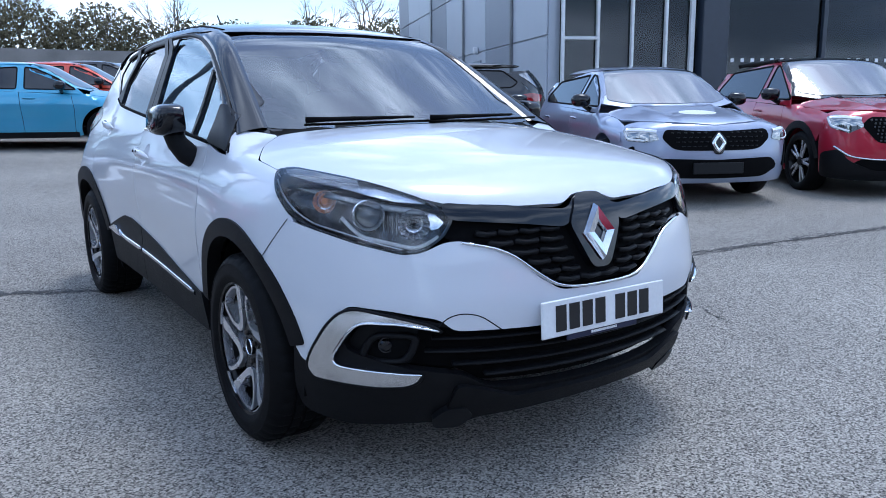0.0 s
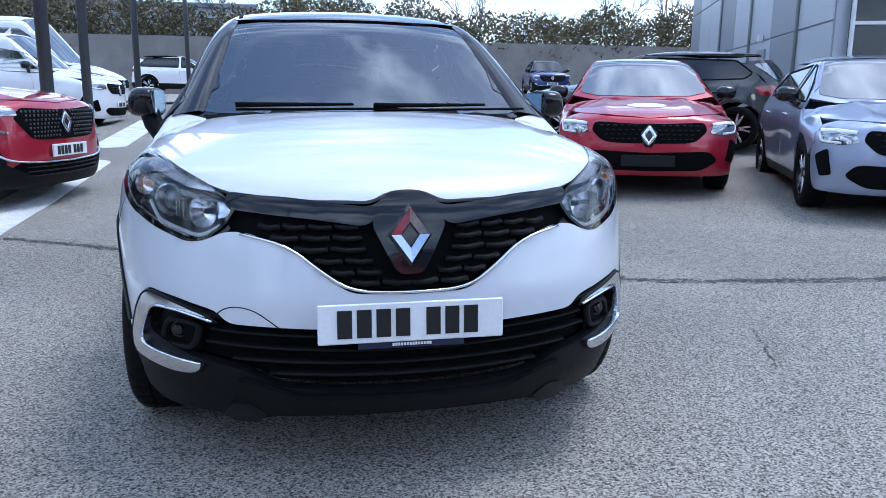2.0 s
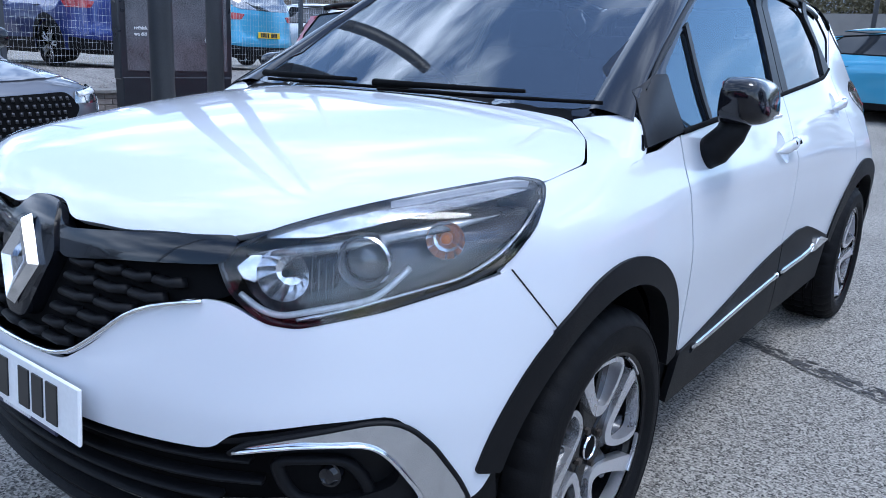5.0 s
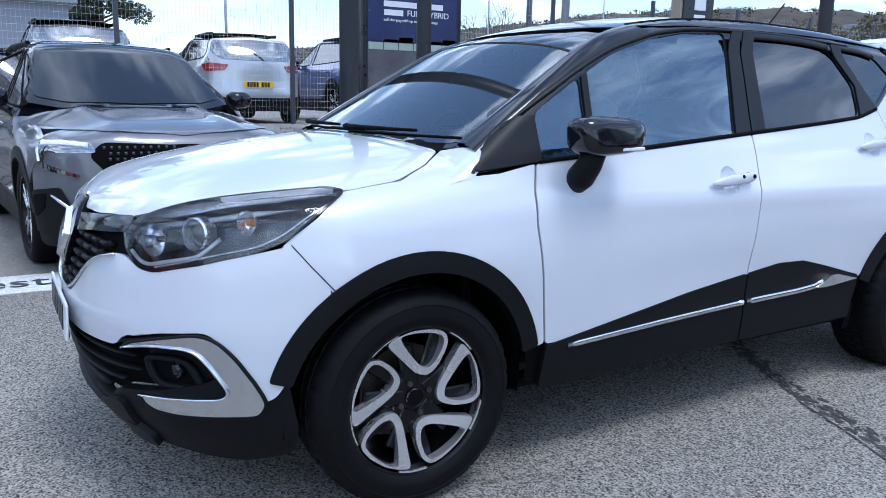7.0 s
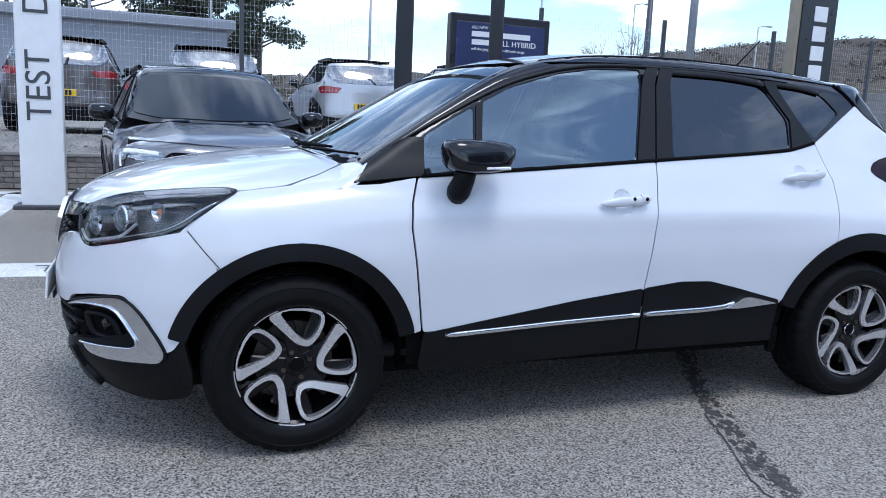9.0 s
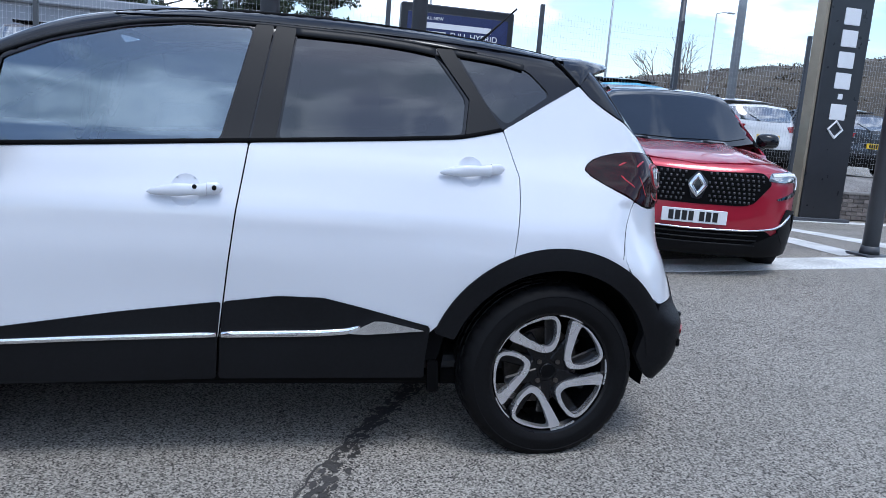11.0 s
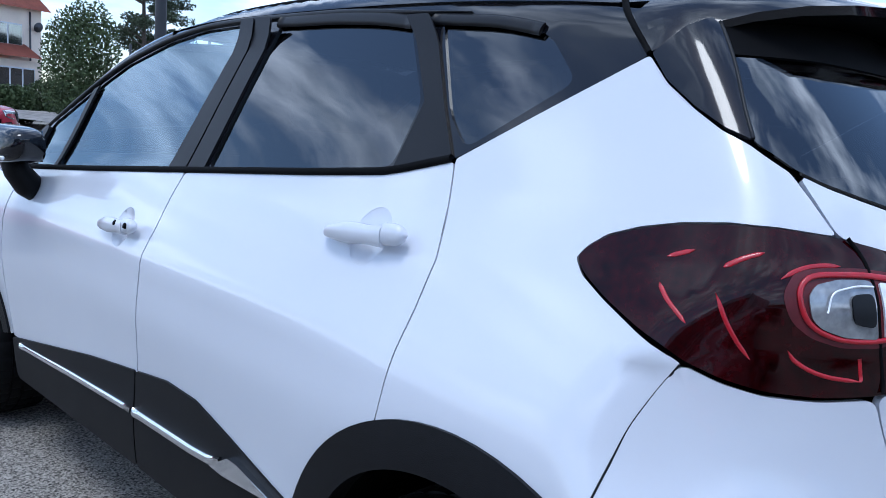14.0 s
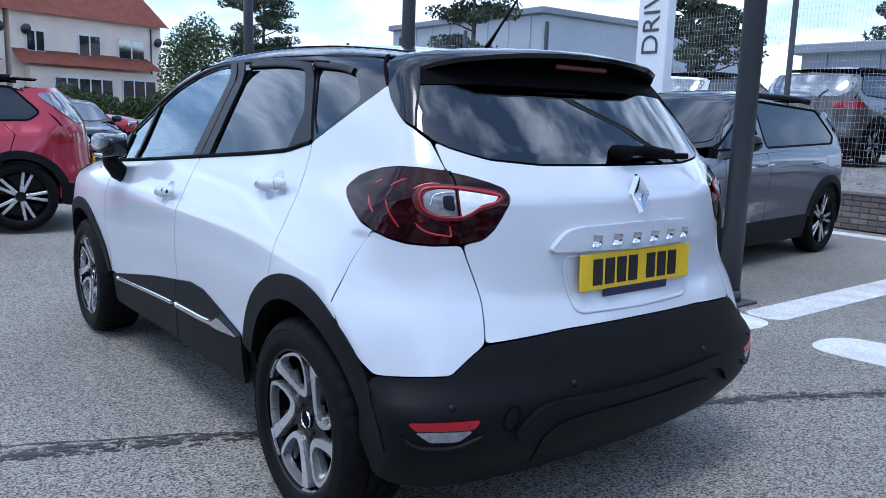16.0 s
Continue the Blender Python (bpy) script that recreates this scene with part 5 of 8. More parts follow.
        side("indicator_lens", skin(F, way, [(0.673, 2.993, 1.066), (0.664, 2.997, 1.080), (0.641, 3.014, 1.087), (0.613, 3.037, 1.088), (0.606, 3.045, 1.086), (0.606, 3.062, 1.020), (0.641, 3.032, 1.021), (0.662, 3.01, 1.030), (0.671, 3.0, 1.042)], 0.012, 0.0115, 0.003, 0.006, room=0.3), LAMP_GREY, "clear grey indicator lens", tl)
        side("lens_core", skin(F, way, [(0.632, 3.025, 1.070), (0.609, 3.045, 1.073), (0.609, 3.055, 1.034), (0.632, 3.035, 1.038)], 0.012, 0.0150, 0.002, 0.010, room=0.3), PILLAR, "", tl)
        side("lens_edge", ribbon(F, way, [(0.655, 3.007, 1.050), (0.650, 3.008, 1.072), (0.625, 3.03, 1.080), (0.608, 3.045, 1.080)], 0.0022, 0.0008, 0.0150, 0.01, 0.01), LAMP_WHITE, "", tl)
        for line in ([(0.748, 2.842, 1.059), (0.758, 2.859, 1.04), (0.757, 2.882, 1.018)], [(0.735, 2.908, 1.059), (0.735, 2.919, 1.031), (0.727, 2.933, 1.005), (0.717, 2.948, 0.984)], [(0.690, 2.985, 1.0), (0.683, 2.991, 0.985), (0.658, 3.019, 0.969), (0.619, 3.054, 0.965)],
                     [(0.69, 2.965, 1.084), (0.673, 2.976, 1.096), (0.652, 2.993, 1.103), (0.63, 3.015, 1.103)], [(0.72, 2.91, 1.09), (0.707, 2.923, 1.103), (0.69, 2.943, 1.113)], [(0.727, 2.838, 1.092), (0.718, 2.872, 1.106)]):
            side("light_guide", ribbon(F, way, line, 0.0055, 0.001, 0.0080, 0.03, 0.008, taper=True), RED_BRIGHT, "", tl)
        side("fog_insert", ribbon(F, way, [(0.623, 3.05, 0.994), (0.619, 3.053, 0.966)], 0.005, 0.001, 0.0080, 0.0, 0.008), RED_BRIGHT, "", tl)
    # bumper corner in white, the black lower bumper
    corner = [(0.777, 2.897, 0.969), (0.735, 2.923, 0.950), (0.703, 2.967, 0.939), (0.656, 3.021, 0.936), (0.60, 3.076, 0.940), (0.593, 3.088, 0.903), (0.578, 3.104, 0.851), (0.565, 3.124, 0.79), (0.567, 3.14, 0.74), (0.579, 3.164, 0.679), (0.627, 3.158, 0.647), (0.68, 3.147, 0.603), (0.777, 3.082, 0.600), (0.838, 3.014, 0.598), (0.85, 2.96, 0.63), (0.855, 2.91, 0.675), (0.86, 2.865, 0.71), (0.862, 2.838, 0.762), (0.844, 2.848, 0.82), (0.819, 2.86, 0.881), (0.795, 2.881, 0.933)]
    both("rear_bumper_corner", skin(F, Along((-0.66, -0.75, 0)), corner, 0.03, 0.0012, 0.012, 0.015, room=0.4), PEARL, car, "pearl white bumper corner")
    low = mirror_line([(0, 3.23, 0.695), (0.315, 3.211, 0.693), (0.575, 3.164, 0.675), (0.627, 3.158, 0.643), (0.68, 3.147, 0.599), (0.777, 3.082, 0.596), (0.838, 3.014, 0.594), (0.86, 2.975, 0.50), (0.86, 2.965, 0.40), (0.82, 3.0, 0.31), (0.70, 3.09, 0.265), (0.5, 3.14, 0.25), (0, 3.13, 0.25)])
    p1("rear_bumper", skin(F, FROM_BACK, low, 0.03, 0.006, 0.04, 0.012, room=0.4), SATIN, "grained black rear bumper")
    step = mirror_line([(0, 3.267, 0.498), (0.233, 3.262, 0.504), (0.398, 3.251, 0.511), (0.447, 3.245, 0.50), (0.491, 3.237, 0.465), (0.523, 3.228, 0.425), (0.481, 3.231, 0.400), (0.449, 3.24, 0.445), (0.394, 3.249, 0.476), (0.228, 3.26, 0.472), (0, 3.264, 0.463)])
    p1("bumper_step", skin(F, FROM_BACK, step, 0.03, 0.022, 0.03, 0.03, room=0.3), SATIN, "black bumper step")
    under = mirror_line([(0, 3.24, 0.445), (0.285, 3.24, 0.445), (0.358, 3.23, 0.436), (0.412, 3.21, 0.40), (0.38, 3.12, 0.29), (0, 3.14, 0.28)])
    p1("diffuser", skin(F, FROM_BACK, under, 0.03, 0.010, 0.03, 0.03, room=0.3), SATIN, "dark grey diffuser")
    both("fog_reflector", skin(F, FROM_BACK, [(0.805, 3.131, 0.494), (0.625, 3.212, 0.491), (0.642, 3.206, 0.467), (0.788, 3.141, 0.472)], 0.02, 0.010, 0.01, 0.008, room=0.3), RED_BRIGHT, car, "red rear reflector")
    both("fog_reflector", skin(F, FROM_BACK, [(0.789, 3.139, 0.469), (0.645, 3.205, 0.463), (0.681, 3.189, 0.435), (0.752, 3.158, 0.438)], 0.02, 0.009, 0.01, 0.008, room=0.3), LAMP_GREY, car, "clear rear reflector")
    both("reflector_lip", ribbon(F, FROM_BACK, [(0.815, 3.12, 0.46), (0.80, 3.13, 0.432), (0.77, 3.145, 0.42), (0.678, 3.186, 0.414), (0.608, 3.213, 0.451)], 0.014, 0.010, 0.006, 0.03, 0.02, taper=True, room=0.3), SATIN, car)
    tow = [(0.532 + 0.030 * math.cos(a) - 0.008 * math.sin(a), 3.232, 0.480 + 0.038 * math.sin(a)) for a in np.linspace(0, 2 * math.pi, 20, endpoint=False)]
    p1("tow_eye_hole", skin(F, FROM_BACK, tow, 0.015, 0.008, 0.01, 0.0, room=0.3, bulge=-0.02), DEEP, "dark tow eye hole")
    for x, z in ((0.682, 0.527), (0.307, 0.546), (-0.307, 0.546), (-0.682, 0.527)):
        q, _ = onto(F, FROM_BACK, FROM_BACK.flat(np.array([(x, 3.25 - 0.2 * x * x, z)]))[0], -1.3, -0.4)
        part("parking_sensor", tube([tuple(q[0] + (0, -0.01, 0)), tuple(q[0] + (0, 0.010, 0))], 0.011, 14), PILLAR, car, "", True)
    # plate, garnish, badge, wiper
    garnish = [(0.362, 3.163, 0.918), (0.325, 3.17, 0.958), (0.30, 3.178, 0.978), (0.25, 3.18, 0.986), (0, 3.2, 0.992), (-0.25, 3.18, 0.986), (-0.30, 3.178, 0.978), (-0.325, 3.17, 0.958), (-0.362, 3.163, 0.918), (0, 3.19, 0.912)]
    p1("gate_grip", skin(F, FROM_BACK, garnish, 0.03, 0.02, 0.03, 0.025, room=0.2, bulge=0.008), PEARL, "white gate grip with chrome bars")
    for k in range(6):
        x = 0.205 - 0.082 * k
        p1("name_bar", ribbon(F, FROM_BACK, [(x, 3.19, 0.930), (x - 0.004, 3.19, 0.962)], 0.030, 0.004, 0.030, 0, 0.02), CHROME)
    recess = mirror_line([(0, 3.19, 0.905), (0.30, 3.16, 0.90), (0.275, 3.16, 0.80), (0.25, 3.17, 0.735), (0, 3.19, 0.73)])
    p1("plate_recess", ribbon(F, FROM_BACK, recess, 0.012, 0.004, 0.0, 0.03, 0.04, True), PEARL)
    plate = number_plate(car, (0, 3.205, 0.850), 1, PLATE_YELLOW, radians(-2))
    part("plate_skirt", block((0.30, 0.008, 0.03), (0, 3.206, 0.786), 0.003), NAVY, plate)
    diamond_badge("rear_badge", car, (0, 3.184, 1.073), 0.125, 1, radians(-12))
    part("rear_wiper", tube([(0.0, 3.135, 1.20), (-0.12, 3.128, 1.205), (-0.30, 3.085, 1.195)], [0.016, 0.014, 0.006], 8), DEEP, car, "black rear wiper", True)
    part("wiper_pivot", tube([(0.01, 3.09, 1.195), (0.01, 3.15, 1.195)], 0.024, 14), DEEP, car, "", True)
    part("wiper_blade", block((0.30, 0.012, 0.02), (-0.17, 3.108, 1.183), 0.004, Matrix.Rotation(radians(-9), 4, "Z")), DEEP, car)


crossover_back(HERO, hero_panel)


def crossover_inside(car):
    F = crossover
    # mirrors
    for s in (1, -1):
        bm = bmesh.new()
        bmesh.ops.create_uvsphere(bm, u_segments=32, v_segments=16, radius=1)
        for v in bm.verts:
            x, y, z = v.co
            f = lambda a: math.copysign(abs(a) ** 0.6, a)
            x, y, z = f(x), f(y), f(z)
            x = max(x, -0.55)
            v.co = (0.072 * x * (1 - 0.15 * z), 0.138 * y * (1 + 0.10 * z), 0.060 * z * (1 - 0.10 * y))
        bmesh.ops.transform(bm, matrix=Matrix.Translation((0.878, 0.645, 1.098)) @ Matrix.Rotation(radians(4), 4, "Z"), verts=bm.verts)
        stalk = tube([(0.80, 0.595, 0.945), (0.825, 0.595, 0.965), (0.86, 0.60, 1.01), (0.875, 0.605, 1.06)], [0.040, 0.045, 0.040, 0.040], 14)
        mark = block((0.008, 0.10, 0.012), (0.945, 0.70, 1.060), 0.003, Matrix.Rotation(radians(4), 4, "Z"))
        pane = block((0.004, 0.20, 0.095), (0.8365, 0.642, 1.098), 0.0, Matrix.Rotation(radians(4), 4, "Z"))
        if s < 0:
            for b in (bm, stalk, mark, pane):
                bmesh.ops.scale(b, vec=(-1, 1, 1), verts=b.verts)
                bmesh.ops.reverse_faces(b, faces=b.faces)
        mir = part("door_mirror", bm, BLACK_GLOSS, car, "gloss black door mirror", True, 60)
        part("mirror_stalk", stalk, SATIN, mir, "", True)
        part("side_repeater", mark, LAMP_WHITE, mir)
        part("mirror_glass", pane, CHROME, mir)
    # wipers at the foot of the screen
    for x0, x1, y in ((-0.50, 0.12, 0.0), (0.02, 0.66, 0.0)):
        pts = []
        for x in np.linspace(x0, x1, 8):
            pts.append((x, 0.145 + 0.2 * x * x + 0.02 * (x - x0), 1.083 + 0.01 * (x - x0)))
        arm = part("wiper_arm", tube([(p[0], p[1] - 0.015, p[2] + 0.012) for p in pts[:6]], [0.011, 0.009, 0.008, 0.007, 0.006, 0.005], 8), DEEP, car, "black wiper arm", True)
        part("wiper_blade", tube([(q[0], q[1], q[2] - 0.006) for q in pts], 0.005, 6), DEEP, arm, "", True)
    # cabin
    part("cabin_floor", block((1.44, 2.6, 0.06), (0, 1.55, 0.32), 0.02), CABIN, car)
    dash = block((1.42, 0.42, 0.26), (0, 0.47, 0.93), 0.07, None, None, 3)
    part("dashboard", dash, CABIN, car, "black dashboard", True)
    bm = bmesh.new()
    ring = [(-0.37 + 0.19 * math.cos(a), 0.79 + 0.06 * math.sin(a), 0.96 + 0.18 * math.sin(a)) for a in np.linspace(0, 2 * math.pi, 33)]
    wheel = part("steering_wheel", tube(ring, 0.016, 8, None, False), CABIN, car, "black steering wheel", True)
    part("wheel_boss", block((0.20, 0.05, 0.10), (-0.37, 0.78, 0.95), 0.03, Matrix.Rotation(radians(-20), 4, "X")), CABIN, wheel)
    for x in (-0.37, 0.37):
        seat = part("front_seat", block((0.50, 0.52, 0.16), (x, 1.20, 0.56), 0.06, None, None, 3), SEAT, car, "dark cloth front seat", True)
        part("seat_back", block((0.48, 0.16, 0.62), (x, 1.52, 0.92), 0.06, Matrix.Rotation(radians(-14), 4, "X"), None, 3), SEAT, seat, "", True)
        part("headrest", block((0.27, 0.10, 0.18), (x, 1.62, 1.30), 0.045, Matrix.Rotation(radians(-10), 4, "X"), None, 3), SEAT, seat, "", True)
    bench = part("rear_bench", block((1.28, 0.50, 0.16), (0, 2.02, 0.58), 0.06, None, None, 3), SEAT, car, "dark cloth rear bench", True)
    part("bench_back", block((1.28, 0.16, 0.60), (0, 2.38, 0.90), 0.06, Matrix.Rotation(radians(-16), 4, "X"), None, 3), SEAT, bench, "", True)
    for x in (-0.42, 0.42):
        part("headrest", block((0.25, 0.09, 0.15), (x, 2.49, 1.24), 0.04, None, None, 3), SEAT, bench, "", True)
    part("inner_mirror", block((0.24, 0.04, 0.07), (0, 0.83, 1.375), 0.02), DEEP, car, "", True)
    # near-black inner walls close the body behind the panels; their colour shades the gaps
    body_lo = flank((-0.42, 0.70), (-0.2, 0.92), (0.2, 0.965), (0.9, 1.0), (2.2, 1.11), (2.6, 1.2), (2.85, 1.1), (2.88, 0.7), *arc(2.606, 0.33, 0.42, 25, 175, 16), (1.9, 0.31), (0.5, 0.28), *arc(0, 0.33, 0.42, -5, 160, 16))
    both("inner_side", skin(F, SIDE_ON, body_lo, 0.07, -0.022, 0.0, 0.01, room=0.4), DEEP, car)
    part("firewall", block((1.4, 0.04, 0.7), (0, 0.25, 0.66)), DEEP, car)
    part("underbody", block((1.46, 3.3, 0.06), (0, 1.25, 0.27), 0.02), DEEP, car)
    part("engine_block", block((1.0, 0.75, 0.5), (0, -0.2, 0.58), 0.05), DEEP, car)
    part("boot_wall", block((1.05, 0.05, 0.75), (0, 2.98, 0.72)), DEEP, car)
    put("roof_lining", *[skin(F, FROM_TOP, mirror_line([(0, 1.0, 1.5), (0.5, 1.05, 1.46), (0.52, 2.55, 1.45), (0, 2.7, 1.48)]), 0.15, -0.03, 0.0, 0.05, room=0.3)[i] for i in (0, 1)], LINING, car)


crossover_inside(HERO)


# ---- parked cars: one builder, several body shapes ----
BODY = "body"


def car_field(c):
    """Signed field of a parked car's skin from its main sizes; nose to -y, front axle at y = 0."""
    w, top, belt = c["w"] / 2, c["h"], c["belt"]
    f0, hn, hc, cowl, rake = -c["foh"], c["nose"], c["cowl_z"], c["cowl"], c["rake"]
    t0 = c["wb"] + c["roh"]

    def field(p):
        x, y, z = np.abs(p[..., 0]), p[..., 1], p[..., 2]
        side = curve(z, (0.12, w * 0.90), (0.32, w * 0.965), (0.55, w * 0.985), (belt - 0.25, w * 0.985), (belt - 0.08, w * 0.95), (belt, w * 0.90), (top - 0.1, w * c["tuck"]), (top + 0.05, w * c["tuck"] - 0.08))
        side = side + 0.025 * bump2(y, z, 0, 0.66, 0.4, 0.2) + 0.025 * bump2(y, z, c["wb"], 0.68, 0.42, 0.22) - 0.018 * bump2(y, z, c["wb"] * 0.5, 0.5, 0.6, 0.12)
        nose = curve(z, (0.12, f0 + 0.14), (0.26, f0 + 0.03), (0.45, f0), (hn - 0.16, f0 + 0.015), (hn - 0.04, f0 + 0.05), (hn + 0.12, f0 + 0.2))
        k = 0.89 / w
        xs = x * k
        front = nose + (0.20 * xs ** 2 + 0.62 * xs ** 8) * c.get("round", 0.85) - y
        tail = curve(z, (0.15, t0 - 0.16), (0.32, t0 - 0.03), (0.5, t0), (0.68, t0 - 0.03), (belt, t0 - 0.07), (top, t0 - 0.07 - c["tail_rake"]))
        rear = y - (tail - 0.18 * xs ** 2 - 0.7 * xs ** 6)
        hood = curve(y, (f0, hn - 0.07), (f0 + 0.12, hn), (f0 + 0.4, hn + (hc - hn) * 0.45), (cowl - 0.1, hc - 0.01), (cowl + 0.3, hc + 0.03), (cowl + 0.8, belt + 0.02))
        hood = hood - 0.08 * xs ** 2 - 0.22 * xs ** 6 + 0.014 * np.exp(-((x - 0.42) / 0.07) ** 2)
        low = smax(smax(x - side, smax(front, rear, 0.07), 0.06), (z - hood) * 0.95, 0.05)
        screen = (cowl + (z - hc) * rake + 0.22 * x ** 2 - y) / math.hypot(1, rake)
        r0 = cowl + (top - hc) * rake
        roof = curve(y, (cowl, top - 0.30), (r0 - 0.1, top - 0.055), (r0 + 0.5, top), (r0 + 1.0, top - 0.005), (t0 - 0.4, top - c["roof_drop"]), (t0, top - c["roof_drop"] - 0.06))
        cab = smax(smax(x - side, z - (roof - 0.09 * x ** 2 - 0.2 * x ** 6), 0.06), smax(screen, rear, 0.04), 0.04)
        return np.minimum(low, np.maximum(cab, belt - 0.2 - z))
    return field


HATCH = dict(w=1.80, h=1.44, belt=0.96, foh=0.83, roh=0.64, wb=2.58, nose=0.80, cowl_z=0.96, cowl=0.22, rake=1.75, tuck=0.66, tail_rake=0.34, roof_drop=0.07, tyre=0.315, arch=0.375, clad=False, van=0)
SUV = dict(w=1.83, h=1.64, belt=1.08, foh=0.88, roh=0.86, wb=2.67, nose=0.95, cowl_z=1.09, cowl=0.30, rake=1.65, tuck=0.68, tail_rake=0.40, roof_drop=0.08, tyre=0.355, arch=0.42, clad=True, van=0, face=True, round=1.05)
CROSS = dict(w=1.80, h=1.58, belt=1.04, foh=0.86, roh=0.70, wb=2.64, nose=0.92, cowl_z=1.06, cowl=0.26, rake=1.7, tuck=0.67, tail_rake=0.38, roof_drop=0.07, tyre=0.345, arch=0.41, clad=True, van=0)
SHOW = dict(HATCH, show=True)
SHOW_CROSS = dict(CROSS, show=True)
SMALL_VAN = dict(w=1.83, h=1.84, belt=1.14, foh=0.86, roh=0.70, wb=2.70, nose=0.95, cowl_z=1.13, cowl=0.12, rake=1.1, tuck=0.86, tail_rake=0.05, roof_drop=0.02, tyre=0.31, arch=0.37, clad=False, van=1)
BIG_VAN = dict(w=2.07, h=2.48, belt=1.42, foh=0.85, roh=1.0, wb=3.68, nose=1.08, cowl_z=1.36, cowl=0.10, rake=0.85, tuck=0.88, tail_rake=0.05, roof_drop=0.02, tyre=0.34, arch=0.40, clad=False, van=1)


def shape_mesh(name, shape):
    me = bpy.data.meshes.new(name)
    v, f, n = shape
    me.from_pydata([tuple(float(c) for c in q) for q in v], [], [tuple(int(i) for i in q) for q in f])
    me.polygons.foreach_set("use_smooth", [True] * len(me.polygons))
    if n is not None:
        me.normals_split_custom_set_from_vertices([tuple(float(c) for c in q) for q in n])
    return me


def bm_mesh(name, bm, smooth=False):
    me = bpy.data.meshes.new(name)
    if smooth:
        for f in bm.faces:
            f.smooth = True
        for e in bm.edges:
            if len(e.link_faces) == 2 and e.calc_face_angle(0) > radians(38):
                e.smooth = False
    bm.to_mesh(me)
    bm.free()
    return me


def car_parts(c, tone=True):
    """The parts of one body shape: (name, mesh, material, index of the part that carries it)."""
    F, out = car_field(c), []
    w, top, belt, wb, r, ra = c["w"] / 2, c["h"], c["belt"], c["wb"], c["tyre"], c["arch"]
    f0, t0, cowl, hc, hn = -c["foh"], c["wb"] + c["roh"], c["cowl"], c["cowl_z"], c["nose"]
    ff, fb = Round(0.5, True), Round(wb - 0.3, False)
    r0 = cowl + (top - hc) * c["rake"]

    def add(name, shape, mat, carrier=None, mirrored=False):
        out.append((name, shape_mesh(name, shape), mat, carrier))
        if mirrored:
            out.append((name, shape_mesh(name, flip(shape)), mat, carrier))
    side_at = lambda *yz: [(w, y, z) for y, z in yz]
    hi = hn - 0.04
    res = 0.07
    mid = wb * 0.46 + 0.1
    # flanks
    add("front_wing", skin(F, SIDE_ON, side_at((f0 + 0.34, hi - 0.13), (f0 + 0.40, hi), (cowl - 0.05, hc - 0.07), (0.50, belt - 0.075), (0.46, belt - 0.3), (0.47, 0.22), (0.36, 0.22), *arc(0, r, ra, -12, 150, 14)), res, 0, 0.02, 0.01, room=0.5), BODY, None, True)
    add("front_door", skin(F, SIDE_ON, side_at((0.505, belt - 0.075), (mid, belt - 0.03), (mid - 0.05, 0.24), (0.478, 0.22), (0.468, belt - 0.3)), res, 0, 0.015, 0.02, room=0.3), BODY, None, True)
    rear_top = belt + (0.02 if not c["van"] else 0)
    add("rear_door", skin(F, SIDE_ON, side_at((mid + 0.008, belt - 0.03), (wb - 0.12, rear_top), (wb - 0.02, rear_top - 0.1), (wb - 0.08, 0.2 + r + 0.22), *arc(wb, r, ra + 0.01, 104, 190, 8), (mid - 0.042, 0.24)), res, 0, 0.015, 0.02, room=0.3), BODY, None, True)
    add("rear_quarter", skin(F, SIDE_ON, side_at((wb - 0.112, rear_top), (wb + 0.25, rear_top + 0.03), (t0 - 0.28, belt), (t0 - 0.22, belt - 0.2), (t0 - 0.30, 0.45), (t0 - 0.34, 0.26), *arc(wb, r, ra, -10, 103, 12), (wb - 0.072, 0.2 + r + 0.22), (wb - 0.012, rear_top - 0.1)), res, 0, 0.02, 0.01, room=0.5), BODY, None, True)
    if c["clad"]:
        for cy in (0, wb):
            ring = arc(cy, r, ra + 0.05, -8, 172, 18) + arc(cy, r, ra - 0.03, 172, -8, 18)
            add("wheel_arch", skin(F, SIDE_ON, side_at(*ring), 0.06, 0.008, 0.04, 0.01, room=0.35), SATIN, None, True)
        add("sill_trim", skin(F, SIDE_ON, side_at((0.44, 0.42), (wb - 0.45, 0.44), (wb - 0.42, 0.2), (0.42, 0.2)), 0.08, 0.008, 0.02, 0.03, room=0.3), SATIN, None, True)
    else:
        add("sill_trim", skin(F, SIDE_ON, side_at((0.42, 0.28), (wb - 0.42, 0.29), (wb - 0.42, 0.19), (0.42, 0.19)), 0.08, 0.006, 0.02, 0.02, room=0.3), SATIN, None, True)
    # upper body and glass
    a_base, a_top = cowl + 0.16, r0 + 0.12
    if not c["van"]:
        qy = t0 - 0.62 - c["tail_rake"] * 0.45
        fwin = side_at((0.42, belt + 0.0), (a_base + 0.34, belt + 0.19), (a_top - 0.12, top - 0.13), (mid - 0.06, top - 0.105), (mid - 0.07, belt + 0.02))
        rwin = side_at((mid + 0.05, belt + 0.02), (mid + 0.05, top - 0.105), (qy + 0.05, top - 0.13 - c["roof_drop"] * 0.4), (qy + 0.30, belt + 0.14), (qy + 0.2, belt + 0.06))
        up = side_at((a_base - 0.08, belt - 0.07), (mid, belt - 0.025), (wb + 0.2, belt + 0.03), (t0 - 0.3, belt + 0.0), (t0 - 0.28 - c["tail_rake"] * 0.8, top - 0.14 - c["roof_drop"]), (t0 - 0.5 - c["tail_rake"] * 0.9, top - 0.09 - c["roof_drop"]), (mid, top - 0.05), (a_top, top - 0.07), (a_base + 0.25, belt + 0.19))
